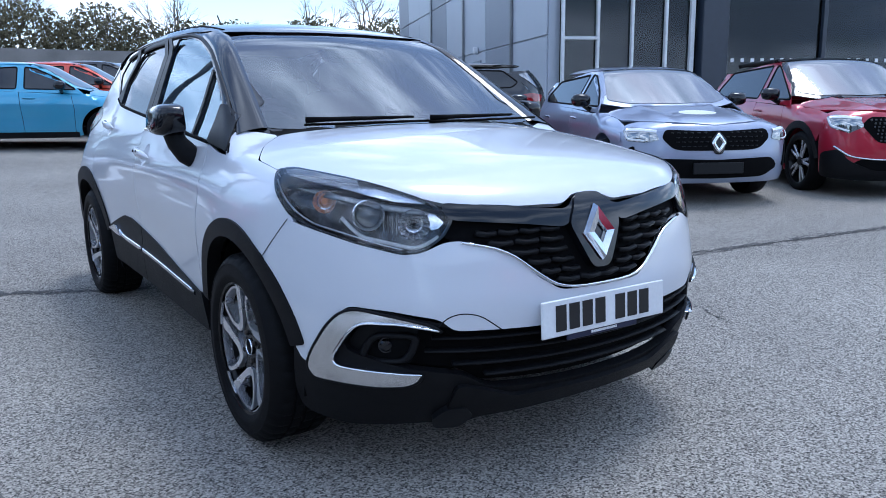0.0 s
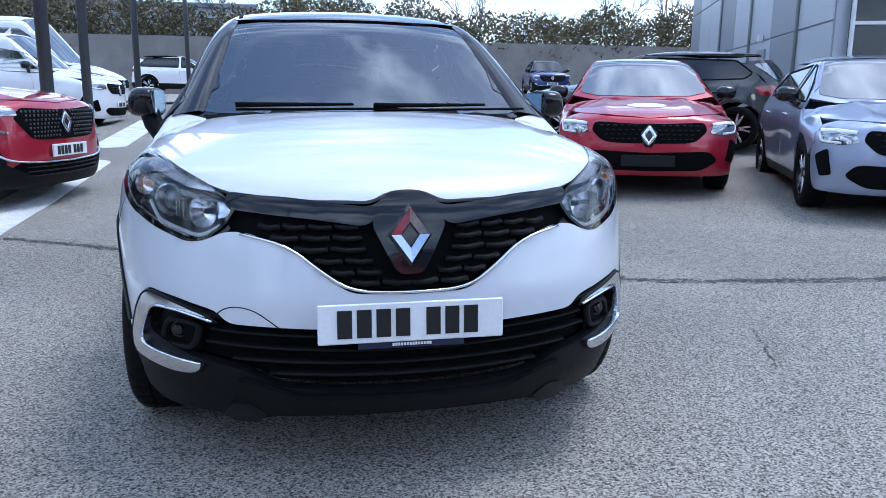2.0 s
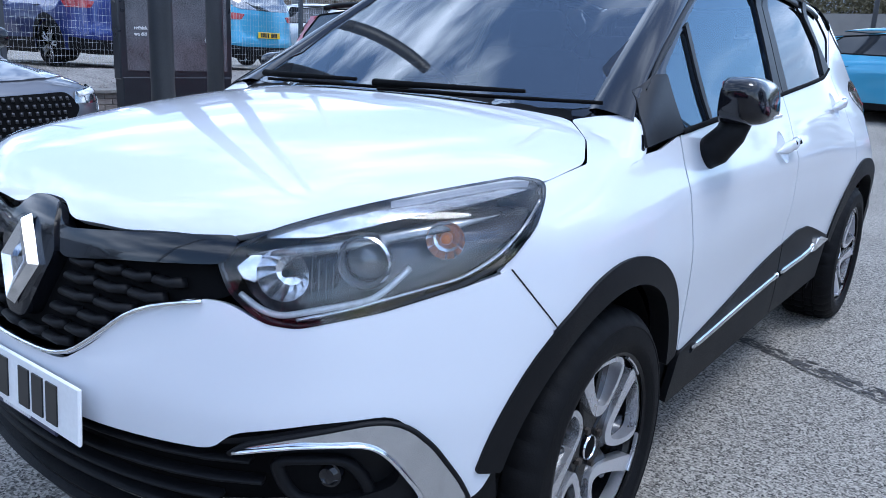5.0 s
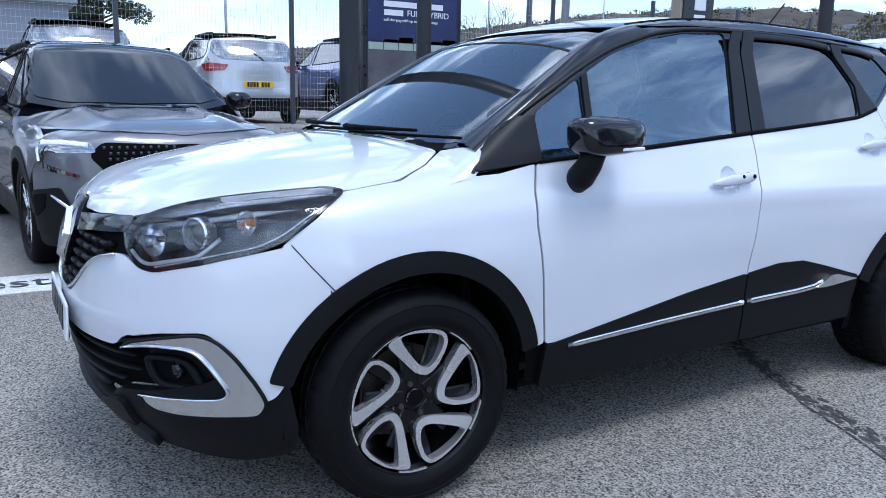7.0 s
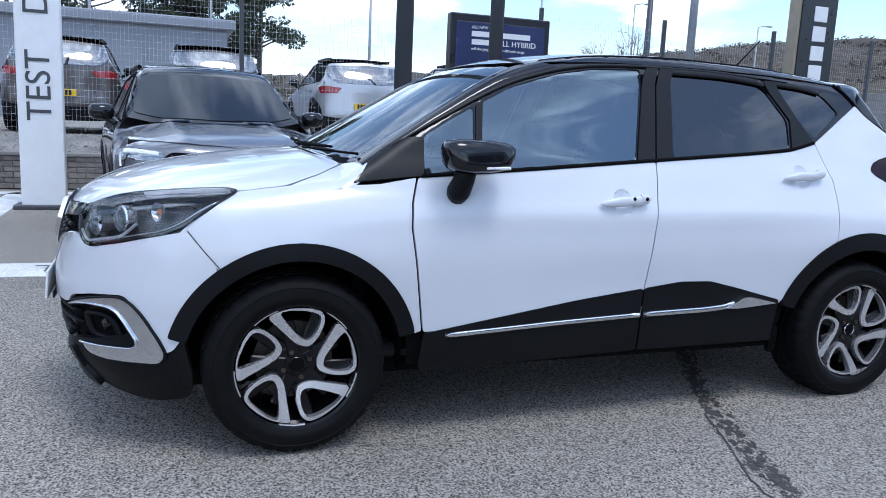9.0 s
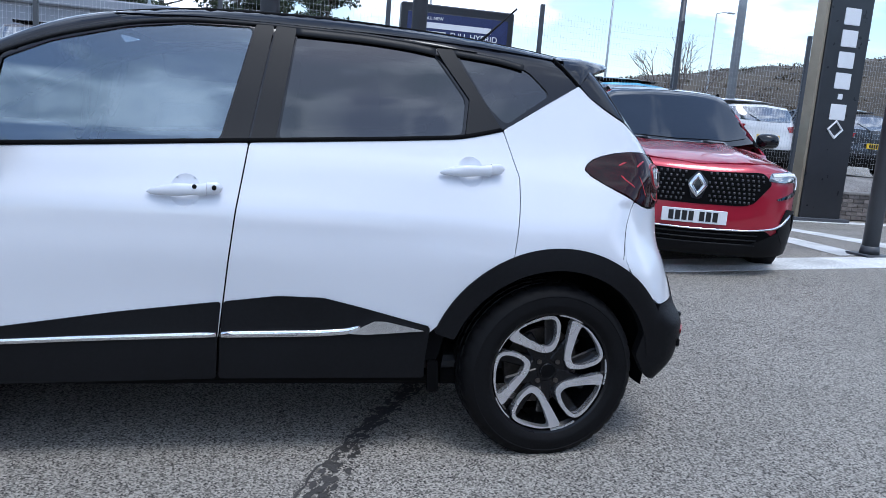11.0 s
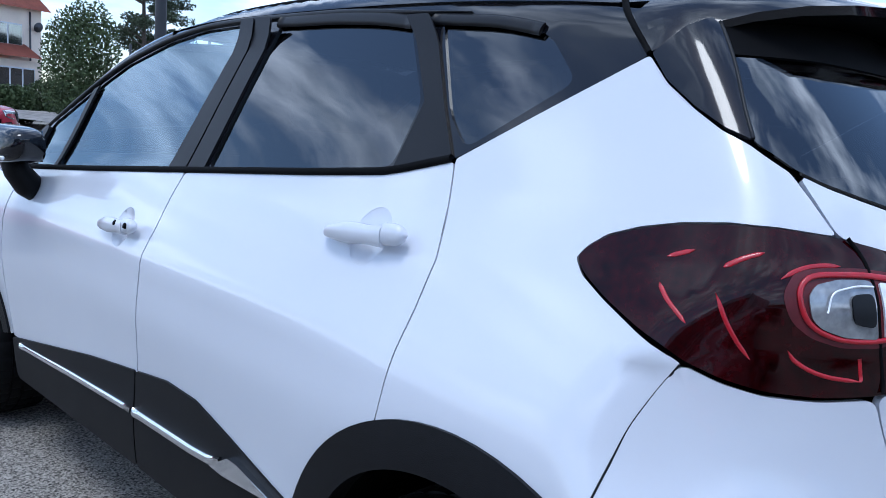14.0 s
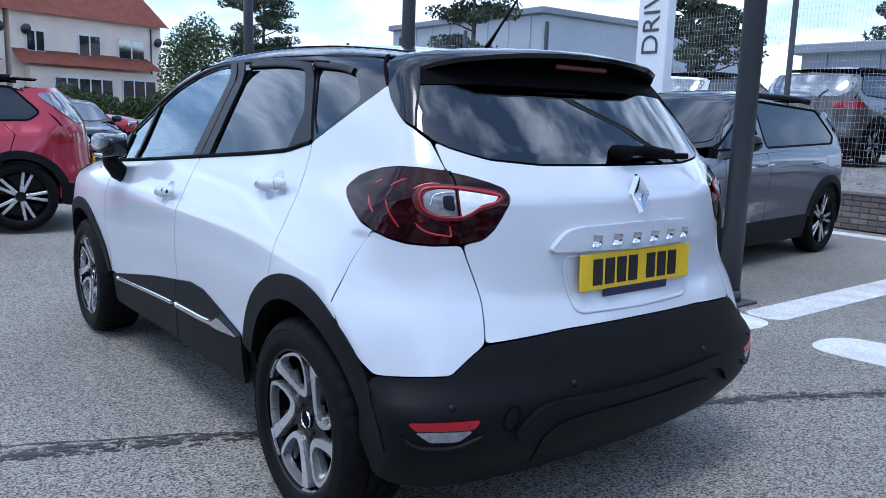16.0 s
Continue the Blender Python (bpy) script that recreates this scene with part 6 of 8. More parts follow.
        add("upper_body", skin(F, SIDE_ON, up, res, -0.002, 0.015, 0.02, (fwin, rwin), 0.04, room=0.5), BODY, None, True)
        for o in (fwin, rwin):
            add("side_window", skin(F, SIDE_ON, o, 0.12, -0.006, 0.0, 0.04, room=0.4), DIM_GLASS, None, True)
            add("window_seal", ribbon(F, SIDE_ON, o, 0.018, 0.004, 0.0, 0.04, 0.09, True, room=0.4), DEEP, None, True)
    else:
        fwin = side_at((0.34, belt + 0.0), (a_base + 0.30, belt + 0.30), (a_top + 0.02, top - 0.32), (mid + 0.02, top - 0.30), (mid + 0.02, belt + 0.02))
        up = side_at((a_base - 0.08, belt - 0.06), (mid, belt - 0.025), (wb + 0.2, belt), (t0 - 0.28, belt), (t0 - 0.30, top - 0.14), (mid, top - 0.07), (a_top, top - 0.09), (a_base + 0.22, belt + 0.26))
        add("upper_body", skin(F, SIDE_ON, up, 0.1, -0.002, 0.015, 0.02, (fwin,), 0.05, room=0.5), BODY, None, True)
        add("side_window", skin(F, SIDE_ON, fwin, 0.12, -0.006, 0.0, 0.05, room=0.4), FAR_GLASS, None, True)
        add("rub_strip", ribbon(F, SIDE_ON, side_at((0.5, 0.55), (t0 - 0.4, 0.56)), 0.09, 0.02, 0.0, 0.0, 0.3), SATIN, None, True)
    xr = w * c["tuck"]
    roof = mirror_line([(0, r0 - 0.02, top - 0.02), (xr * 0.6, r0 + 0.0, top - 0.04), (xr * 0.93, r0 + 0.12, top - 0.08), (xr * 0.97, mid + 0.3, top - 0.05), (xr * 0.95, t0 - 0.5 - c["tail_rake"], top - 0.1), (xr * 0.6, t0 - 0.18 - c["tail_rake"], top - 0.1), (0, t0 - 0.14 - c["tail_rake"], top - 0.1)])
    add("roof", skin(F, FROM_TOP, roof, 0.09, 0.003, 0.01, 0.08, room=0.4), BLACK_GLOSS if c["clad"] and tone else BODY)
    way = Along((0, 1.0, -c["rake"]))
    xb = w * 0.78
    rake = c["rake"]
    base = [(0, cowl + 0.03, hc + 0.03), (xb * 0.7, cowl + 0.1, hc + 0.03), (xb, cowl + 0.24, hc + 0.05), (xr * 0.9, r0 + 0.08, top - 0.10), (xr * 0.6, r0 - 0.02, top - 0.06), (0, r0 - 0.05, top - 0.05)]
    add("windscreen", skin(F, way, mirror_line(base), 0.09, 0.002, 0.01, 0.06, room=0.6), DIM_GLASS if c.get("face") else FAR_GLASS)
    fr = [(0, cowl - 0.05, hc), (xb * 0.8, cowl + 0.05, hc), (w * 0.88, cowl + 0.22, hc), (xr + 0.03, r0 + 0.1, top - 0.12), (xr * 0.6, r0 + 0.06, top - 0.04), (0, r0 + 0.05, top - 0.03)]
    add("screen_surround", skin(F, way, mirror_line(fr), 0.08, -0.004, 0.01, 0.05, room=0.7), BODY if not c["clad"] else BLACK_GLOSS)
    hood = mirror_line([(0, f0 + 0.07, hn - 0.01), (w * 0.5, f0 + 0.16, hn - 0.02), (w * 0.74, f0 + 0.36, hn - 0.02), (w * 0.86, f0 + 0.62, hn), (w * 0.86, cowl + 0.02, hc - 0.08), (w * 0.7, cowl + 0.02, hc), (0, cowl - 0.10, hc)])
    add("bonnet", skin(F, Along((0, 0.3, -0.95)), hood, 0.06, 0.002, 0.02, 0.05, room=0.5), BODY)
    # shell behind the panels, coloured near-black to put shade into the gaps
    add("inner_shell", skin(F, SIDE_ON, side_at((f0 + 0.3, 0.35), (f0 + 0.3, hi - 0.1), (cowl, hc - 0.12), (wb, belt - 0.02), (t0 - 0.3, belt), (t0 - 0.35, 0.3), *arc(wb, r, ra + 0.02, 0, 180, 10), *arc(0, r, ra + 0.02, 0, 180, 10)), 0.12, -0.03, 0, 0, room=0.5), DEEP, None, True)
    # nose
    bump = mirror_line([(0, f0 + 0.09, hn + 0.035), (w * 0.5, f0 + 0.17, hn + 0.03), (w * 0.76, f0 + 0.36, hn + 0.015), (w * 0.90, f0 + 0.47, hn - 0.03), (w * 0.98, f0 + 0.42, 0.62), (w * 0.97, f0 + 0.42, 0.36), (w * 0.93, f0 + 0.45, 0.22), (w * 0.6, f0 + 0.18, 0.2), (0, f0 + 0.06, 0.2)])
    add("front_bumper", skin(F, ff, bump, 0.06, -0.002, 0.03, 0.05, room=0.4), BODY)
    gz = hn - 0.20
    deep = 0.125 if c["clad"] else 0.05
    wide = 0.66 if c["clad"] else 0.60
    grille = mirror_line([(0, f0, gz + 0.12), (0.10, f0, gz + 0.115), (w * 0.58, f0 + 0.1, gz + 0.135), (w * wide, f0 + 0.12, gz + 0.05), (w * 0.50, f0 + 0.06, gz - deep), (w * 0.40, f0 + 0.04, gz - deep - 0.02), (0, f0, gz - deep - 0.025)])
    gi = len(out)
    add("grille", skin(F, ff, grille, 0.06, 0.004, 0.01, 0.03, room=0.3), DEEP)
    rows = 7 if c["clad"] else 4
    for k in range(rows):
        z = gz + 0.10 - k * (0.215 if c["clad"] else 0.13) / (rows - 1)
        span = w * ((0.62 - 0.022 * k) if c["clad"] else (0.56 - 0.035 * k))
        many = 11 if c["clad"] else 7
        for j in range(-many, many + 1):
            xa = span * (j + (0.5 if k % 2 else 0)) / (many + 0.6)
            if abs(xa) > 0.09:
                add("grille_bar", ribbon(F, ff, [(xa, f0 + 0.05, z - 0.010), (xa, f0 + 0.05, z + 0.010)] if c["clad"] else [(xa - 0.016, f0 + 0.05, z), (xa + 0.016, f0 + 0.05, z)], 0.010, 0.006, 0.006, 0, 0.05), GRILLE_GREY if c["clad"] else PILLAR, gi)
    add("badge", ribbon(F, ff, [(0, f0, gz + 0.085), (0.058, f0, gz - 0.0), (0, f0, gz - 0.085), (-0.058, f0, gz)], 0.024, 0.006, 0.014, 0.0, 0.03, True), SATIN_CHROME if c.get("face") else CHROME)
    add("badge_mount", skin(F, ff, [(0, f0, gz + 0.12), (0.085, f0, gz + 0.03), (0.04, f0, gz - 0.11), (-0.04, f0, gz - 0.11), (-0.085, f0, gz + 0.03)], 0.04, 0.010, 0.02, 0.02), BLACK_GLOSS)
    lift = 0.035 if c.get("show") and not c["clad"] else 0.0
    low = mirror_line([(0, f0, 0.40 + lift), (w * 0.62, f0 + 0.14, 0.42 + lift), (w * 0.70, f0 + 0.2, 0.36), (w * 0.55, f0 + 0.12, 0.26), (0, f0, 0.25)])
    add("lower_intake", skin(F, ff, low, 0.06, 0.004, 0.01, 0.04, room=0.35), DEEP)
    if c["clad"]:
        lip = mirror_line([(0, f0, 0.29), (w * 0.5, f0 + 0.1, 0.29), (w * 0.72, f0 + 0.22, 0.40), (w * 0.8, f0 + 0.26, 0.52), (w * 0.95, f0 + 0.38, 0.48), (w * 0.95, f0 + 0.40, 0.22), (w * 0.6, f0 + 0.2, 0.19), (0, f0 + 0.08, 0.19)])
        add("lower_trim", skin(F, ff, lip, 0.06, 0.012, 0.02, 0.04, room=0.4), SATIN)
        add("bumper_blade", ribbon(F, ff, [(w * 0.84, f0 + 0.3, 0.55), (w * 0.72, f0 + 0.2, 0.44), (w * 0.5, f0 + 0.1, 0.41), (0, f0, 0.40), (-w * 0.5, f0 + 0.1, 0.41), (-w * 0.72, f0 + 0.2, 0.44), (-w * 0.84, f0 + 0.3, 0.55)], 0.018, 0.012, 0.010, 0.05, 0.07, room=0.4), SATIN_CHROME)
    else:
        add("bumper_vent", skin(F, ff, [(w * 0.82, f0 + 0.28, 0.58), (w * 0.92, f0 + 0.36, 0.52), (w * 0.86, f0 + 0.32, 0.34), (w * 0.78, f0 + 0.25, 0.36)], 0.05, 0.004, 0.01, 0.02, room=0.4), DEEP, None, True)
    lz = hn - 0.13
    lamp = [(w * 0.62, f0 + 0.12, lz - 0.035), (w * 0.66, f0 + 0.16, lz + 0.065), (w * 0.85, f0 + 0.34, lz + 0.085), (w * 0.90, f0 + 0.42, lz + 0.06), (w * 0.88, f0 + 0.35, lz - 0.045), (w * 0.74, f0 + 0.2, lz - (0.105 if c["clad"] else 0.06))]
    lw = Along((-0.55, 0.83, 0))
    li = len(out)
    if c.get("face"):
        lamp = [(w * 0.60, f0 + 0.12, lz + 0.0), (w * 0.63, f0 + 0.14, lz + 0.065), (w * 0.85, f0 + 0.34, lz + 0.09), (w * 0.92, f0 + 0.44, lz + 0.06), (w * 0.905, f0 + 0.40, lz - 0.07), (w * 0.885, f0 + 0.37, lz - 0.075), (w * 0.865, f0 + 0.35, lz + 0.0), (w * 0.74, f0 + 0.22, lz - 0.005)]
        hook = [(w * 0.915, f0 + 0.41, lz - 0.072), (w * 0.86, f0 + 0.33, lz - 0.115), (w * 0.70, f0 + 0.17, lz - 0.155), (w * 0.685, f0 + 0.17, lz - 0.140), (w * 0.84, f0 + 0.31, lz - 0.085), (w * 0.89, f0 + 0.37, lz - 0.062)]
        add("lower_lamp", skin(F, lw, hook, 0.03, 0.008, 0.02, 0.01, room=0.35), FAR_GLASS, None, True)
        li = len(out)
        corner = [(w * 0.80, f0 + 0.26, 0.60), (w * 0.97, f0 + 0.42, 0.57), (w * 0.96, f0 + 0.42, 0.30), (w * 0.80, f0 + 0.26, 0.30), (w * 0.72, f0 + 0.20, 0.42)]
        add("corner_vent", skin(F, ff, corner, 0.05, 0.013, 0.02, 0.02, room=0.4), SATIN, None, True)
        add("vent_slot", skin(F, ff, [(w * 0.88, f0 + 0.32, 0.56), (w * 0.955, f0 + 0.41, 0.54), (w * 0.945, f0 + 0.40, 0.40), (w * 0.89, f0 + 0.33, 0.46)], 0.04, 0.018, 0.01, 0.01, room=0.4), DEEP, None, True)
        for k in range(3):
            add("intake_bar", ribbon(F, ff, [(-w * 0.56, f0 + 0.12, 0.37 - 0.04 * k), (0, f0, 0.365 - 0.04 * k), (w * 0.56, f0 + 0.12, 0.37 - 0.04 * k)], 0.012, 0.008, 0.006, 0.05, 0.08, room=0.3), PILLAR)
        li = len(out)
    add("headlamp", skin(F, lw, lamp, 0.04, 0.006, 0.02, 0.02, room=0.35), FAR_GLASS, None, True)
    for k in (0, 1):
        line = [(w * 0.64, f0 + 0.15, lz + 0.045), (w * 0.78, f0 + 0.26, lz + 0.06), (w * 0.88, f0 + 0.38, lz + 0.055)]
        sh = ribbon(F, lw, line, 0.028, 0.004, 0.008, 0.02, 0.05, room=0.35)
        out.append(("light_bar", shape_mesh("light_bar", sh if k == 0 else flip(sh)), LAMP_WHITE, li + k))
        if c.get("face"):
            sh = ribbon(F, lw, [(w * 0.905, f0 + 0.41, lz + 0.04), (w * 0.898, f0 + 0.39, lz - 0.06)], 0.02, 0.004, 0.008, 0.02, 0.05, room=0.35)
            out.append(("light_bar", shape_mesh("light_bar", sh if k == 0 else flip(sh)), LAMP_WHITE, li + k))
            continue
        line = [(w * 0.89, f0 + 0.39, lz + 0.04), (w * 0.87, f0 + 0.34, lz - 0.03), (w * 0.74, f0 + 0.2, lz - (0.085 if c["clad"] else 0.042))]
        sh = ribbon(F, lw, line, 0.02, 0.004, 0.008, 0.02, 0.05, room=0.35)
        out.append(("light_bar", shape_mesh("light_bar", sh if k == 0 else flip(sh)), LAMP_WHITE, li + k))
    # tail
    tail = mirror_line([(0, t0, belt - 0.02), (w * 0.6, t0 - 0.1, belt), (w * 0.86, t0 - 0.3, belt), (w * 0.97, t0 - 0.3, 0.7), (w * 0.95, t0 - 0.32, 0.3), (w * 0.6, t0 - 0.15, 0.24), (0, t0 - 0.1, 0.24)])
    add("rear_bumper", skin(F, fb, tail, 0.07, 0.0, 0.03, 0.05, room=0.5), BODY)
    add("rear_lower_trim", skin(F, fb, mirror_line([(0, t0, 0.44), (w * 0.6, t0 - 0.1, 0.44), (w * 0.94, t0 - 0.3, 0.48), (w * 0.92, t0 - 0.32, 0.26), (w * 0.6, t0 - 0.15, 0.22), (0, t0 - 0.1, 0.22)]), 0.07, 0.01, 0.03, 0.05, room=0.5), SATIN)
    zb, zt = belt + 0.02, top - 0.10 - c["roof_drop"]
    if not c["van"]:
        add("rear_window", skin(F, fb, mirror_line([(0, t0 - 0.1, zb), (w * 0.62, t0 - 0.2, zb + 0.01), (xr * 0.98, t0 - 0.3 - c["tail_rake"] * 0.3, zb + 0.12), (xr * 0.88, t0 - 0.25 - c["tail_rake"], zt - 0.04), (0, t0 - 0.1 - c["tail_rake"], zt)]), 0.08, 0.004, 0.01, 0.06, room=0.6), FAR_GLASS)
    add("tailgate", skin(F, fb, mirror_line([(0, t0 - 0.05, belt - 0.06), (w * 0.8, t0 - 0.25, belt - 0.06), (w * 0.84, t0 - 0.35, belt + 0.08), (xr * 0.98, t0 - 0.3 - c["tail_rake"], zt), (0, t0 - 0.1 - c["tail_rake"], top - 0.05 - c["roof_drop"])]), 0.08, -0.003, 0.01, 0.05, room=0.7), BODY)
    tl = [(w * 0.55, t0 - 0.08, belt - 0.06), (w * 0.85, t0 - 0.25, belt - 0.03), (w * 0.95, t0 - 0.42, belt - 0.06), (w * 0.93, t0 - 0.32, belt - 0.17), (w * 0.62, t0 - 0.1, belt - 0.16)]
    add("rear_lamp", skin(F, Along((-0.6, -0.8, 0)), tl, 0.05, 0.008, 0.02, 0.02, room=0.4), surface_red(), None, True)
    # plates with bars
    for z, y, turn, mat in (((0.355 if lift else 0.47) if not c["clad"] else 0.50, f0 - 0.012, 0, PLATE_WHITE), (0.66, t0 + 0.0, math.pi, PLATE_YELLOW)):
        if c.get("show"):
            mat = PILLAR
        pi = len(out)
        m = Matrix.Translation((0, y, z)) @ Matrix.Rotation(turn, 4, "Z")
        bm = block((0.52, 0.02, 0.111), (0, 0, 0), 0.003)
        bmesh.ops.transform(bm, matrix=m, verts=bm.verts)
        out.append(("number_plate", bm_mesh("number_plate", bm), mat, None))
        for k in range(0 if c.get("show") else 7):
            bm = block((0.040, 0.004, 0.078), (-0.187 + 0.0535 * k + (0.032 if k > 3 else 0), -0.0115, 0))
            bmesh.ops.transform(bm, matrix=m, verts=bm.verts)
            out.append(("plate_bar", bm_mesh("plate_bar", bm), INK, pi))
    # mirrors
    for s in (1, -1):
        bm = bmesh.new()
        bmesh.ops.create_uvsphere(bm, u_segments=16, v_segments=8, radius=1)
        for v in bm.verts:
            v.co = (0.11 * math.copysign(abs(v.co.x) ** 0.7, v.co.x), 0.09 * v.co.y, 0.075 * math.copysign(abs(v.co.z) ** 0.7, v.co.z))
        bmesh.ops.translate(bm, vec=((w + 0.045) * s, cowl + 0.42, belt + 0.07), verts=bm.verts)
        tube([((w - 0.09) * s, cowl + 0.42, belt - 0.05), ((w + 0.02) * s, cowl + 0.42, belt + 0.02)], 0.03, 8, bm)
        out.append(("door_mirror", bm_mesh("door_mirror", bm, True), BLACK_GLOSS, None))
    if c["clad"]:
        add("roof_rail", ribbon(F, FROM_TOP, [(xr * 0.93, r0 + 0.25, top), (xr * 0.95, mid + 0.3, top), (xr * 0.92, t0 - 0.75, top - 0.05)], 0.03, 0.035, 0.0, 0.05, 0.15), SATIN, None, True)
    for k, yy in ((0, mid - 0.15), (1, wb - 0.30)):
        add("door_handle", ribbon(F, SIDE_ON, side_at((yy - 0.1, belt - 0.14), (yy + 0.1, belt - 0.13)), 0.028, 0.03, 0.0, 0, 0.05, taper=True), BODY, None, True)
    # wheels
    rim, n = r - 0.10, 10 if not c["van"] else 8
    for cy in (0, wb):
        for s in (1, -1):
            x0 = (w - 0.045) * s
            m = Matrix.Translation((x0, cy, r)) @ (Matrix() if s > 0 else Matrix.Rotation(math.pi, 4, "Z"))

            def fix(bm, m=m):
                bmesh.ops.transform(bm, matrix=m, verts=bm.verts)
                return bm
            wi = len(out)
            out.append(("wheel", bm_mesh("wheel", fix(lathe([(rim, 0.018), (rim + 0.012, 0.022), (rim + 0.01, 0.0), (rim - 0.02, -0.05), (rim - 0.03, -0.16), (0.0, -0.16)], 36)), True), RIM_BLACK, None))
            out.append(("tyre", bm_mesh("tyre", fix(lathe([(rim, 0.015), (rim + 0.02, 0.03), (rim + 0.06, 0.034), (r - 0.015, 0.02), (r - 0.002, -0.005), (r, -0.05), (r, -0.13), (r - 0.01, -0.17), (rim, -0.17)], 36)), True), RUBBER, wi))
            bm = None
            for k in range(n):
                a = 2 * math.pi * k / n + (0.14 if k % 2 else -0.14) * (0 if c["van"] else 1)
                bm = block((0.022, 0.030, rim - 0.03), (0, 0, 0), 0.004, Matrix.Rotation(a, 4, "X") @ Matrix.Translation((-0.005, 0, (rim - 0.03) / 2 + 0.03)), bm)
            out.append(("spokes", bm_mesh("spokes", fix(bm)), CUT, wi))
            out.append(("hub_cap", bm_mesh("hub_cap", fix(lathe([(0, 0.012), (0.05, 0.01), (0.06, -0.03)], 20)), True), RIM_BLACK, wi))
    fl = block((c["w"] * 0.8, wb + 0.9, 0.1), (0, wb / 2, 0.30), 0.02)
    out.append(("underbody", bm_mesh("underbody", fl), DEEP, None))
    return out


def surface_red():
    return RED_LAMP


BODY_WHITE = surface("white_sticker", (0.75, 0.76, 0.78), 0.4, vary=0.05)
RED_LAMP = surface("parked_car_lamp", (0.30, 0.01, 0.015), 0.1, 0.0, 1.0, vary=0.2)
GRILLE_GREY = surface("grille_insert_grey", (0.06, 0.06, 0.065), 0.35, 0.6, vary=0.1)
SHAPES = {}


def park(kind, name, label, color, x, y, turn, z=None, group="cars on the forecourt"):
    """Set a parked car down: front axle at (x, y), its nose turned from -y by so many degrees."""
    key = id(kind)
    if key not in SHAPES:
        SHAPES[key] = car_parts(kind)
    top = thing(name, label, "car" if "van" not in name else "van", pose(x, y, rise(x, y) if z is None else z, 0, 0, turn), group)
    made = []
    for nm, me, mat, carrier in SHAPES[key]:
        ob = new(nm, me)
        if not me.materials:
            me.materials.append(DEEP if mat == BODY else mat)
        ob.material_slots[0].link = "OBJECT"
        ob.material_slots[0].material = color if mat == BODY else mat
        ob.parent = top if carrier is None else made[carrier]
        made.append(ob)
    return top


park(SUV, "parked_suv", "satin grey SUV with black roof, nose to the forecourt", GREY_PAINT, -3.48, 0.07, 95.2)
park(SUV, "parked_suv", "deep red SUV with black roof and grained lower trim", SCARLET, -3.1, 5.28, 71)
clio_a = park(SHOW, "parked_hatchback", "pale blue-grey hatchback in the show row", STEEL_BLUE, 5.20, 3.10, -26)
clio_b = park(SHOW, "parked_hatchback", "red hatchback in the show row", SCARLET, 3.56, 5.02, -22)
for host in (clio_a, clio_b):
    spot = skin(car_field(SHOW), Along((0, 0.3, -0.95)), [(0.20 * math.cos(a), -0.33 + 0.13 * math.sin(a), 0.9) for a in np.linspace(0, 6.283, 24, endpoint=False)], 0.05, 0.006, 0.003, 0.0, room=0.4)
    put("price_disc", spot[0], spot[1], BODY_WHITE, host, "round white price disc", spot[2])
park(SHOW_CROSS, "parked_crossover", "red crossover with black roof in the show row", SCARLET, 7.45, 2.2, -32)
park(HATCH, "parked_hatchback", "black hatchback standing behind the show row", DARK_PAINT, 4.7, 9.6, -131, rise(4.7, 9.6) - 0.06)
for k, (paint_, words) in enumerate(((SKY_BLUE, "bright blue hatchback in the back row"), (FLAME, "orange-red hatchback in the back row"), (DARK_PAINT, "black hatchback in the back row"), (STEEL_BLUE, "pale silver-blue hatchback in the back row"), (DARK_PAINT, "black hatchback in the back row"), (GREY_PAINT, "dark grey hatchback in the back row"))):
    park(HATCH, "parked_hatchback", words, paint_, 1.25 + 1.06 * k, 12.2 + 2.45 * k, 68, None, "back row of cars")
park(SMALL_VAN, "delivery_van", "small white panel van with grey bumper", VAN_WHITE, -4.3, 14.3, 84)
park(BIG_VAN, "panel_van", "tall white panel van", VAN_WHITE, -4.9, 18.3, 84)
park(SUV, "parked_suv", "dark blue SUV far across the yard", BLUE_DARK, 12.4, 33, -10, None, "far cars")
park(HATCH, "parked_saloon", "white car far across the yard", VAN_WHITE, 9.6, 37, 60, None, "far cars")
park(SUV, "parked_suv", "white boxy off-roader behind the back row", VAN_WHITE, -3.0, 34, 84, None, "far cars")
park(CROSS, "parked_crossover", "glossy red crossover on the entrance side", SCARLET, 2.95, -5.35, 78)
park(HATCH, "parked_hatchback", "dark grey hatchback facing the forecourt", DARK_PAINT, -2.1, -13.3, 178)
park(HATCH, "parked_hatchback", "red hatchback by the hedge", SCARLET, -0.6, -15.2, 160)
park(SUV, "parked_suv", "dark red SUV in the street", SCARLET, -4.6, -20.5, 255)
LOT = 0.7
for paint_, kind, yy, words in ((BROWN, SUV, -2.0, "brown-grey estate car in the next lot"), (DARK_PAINT, SUV, 0.4, "dark SUV in the next lot"), (SILVER, CROSS, 3.1, "silver SUV in the next lot"), (BLUE_DARK, SUV, 5.7, "dark blue SUV in the next lot"),
                                (SKY_BLUE, SUV, 8.6, "light blue estate in the next lot"), (VAN_WHITE, HATCH, 11.4, "white saloon in the next lot"), (DARK_PAINT, HATCH, 14.0, "black hatchback in the next lot"), (VAN_WHITE, SUV, -4.8, "white SUV in the next lot")):
    park(kind, "parked_car", words, paint_, -10.5 - kind["wb"] - kind["roh"], yy, -90, LOT, "cars in the next lot")


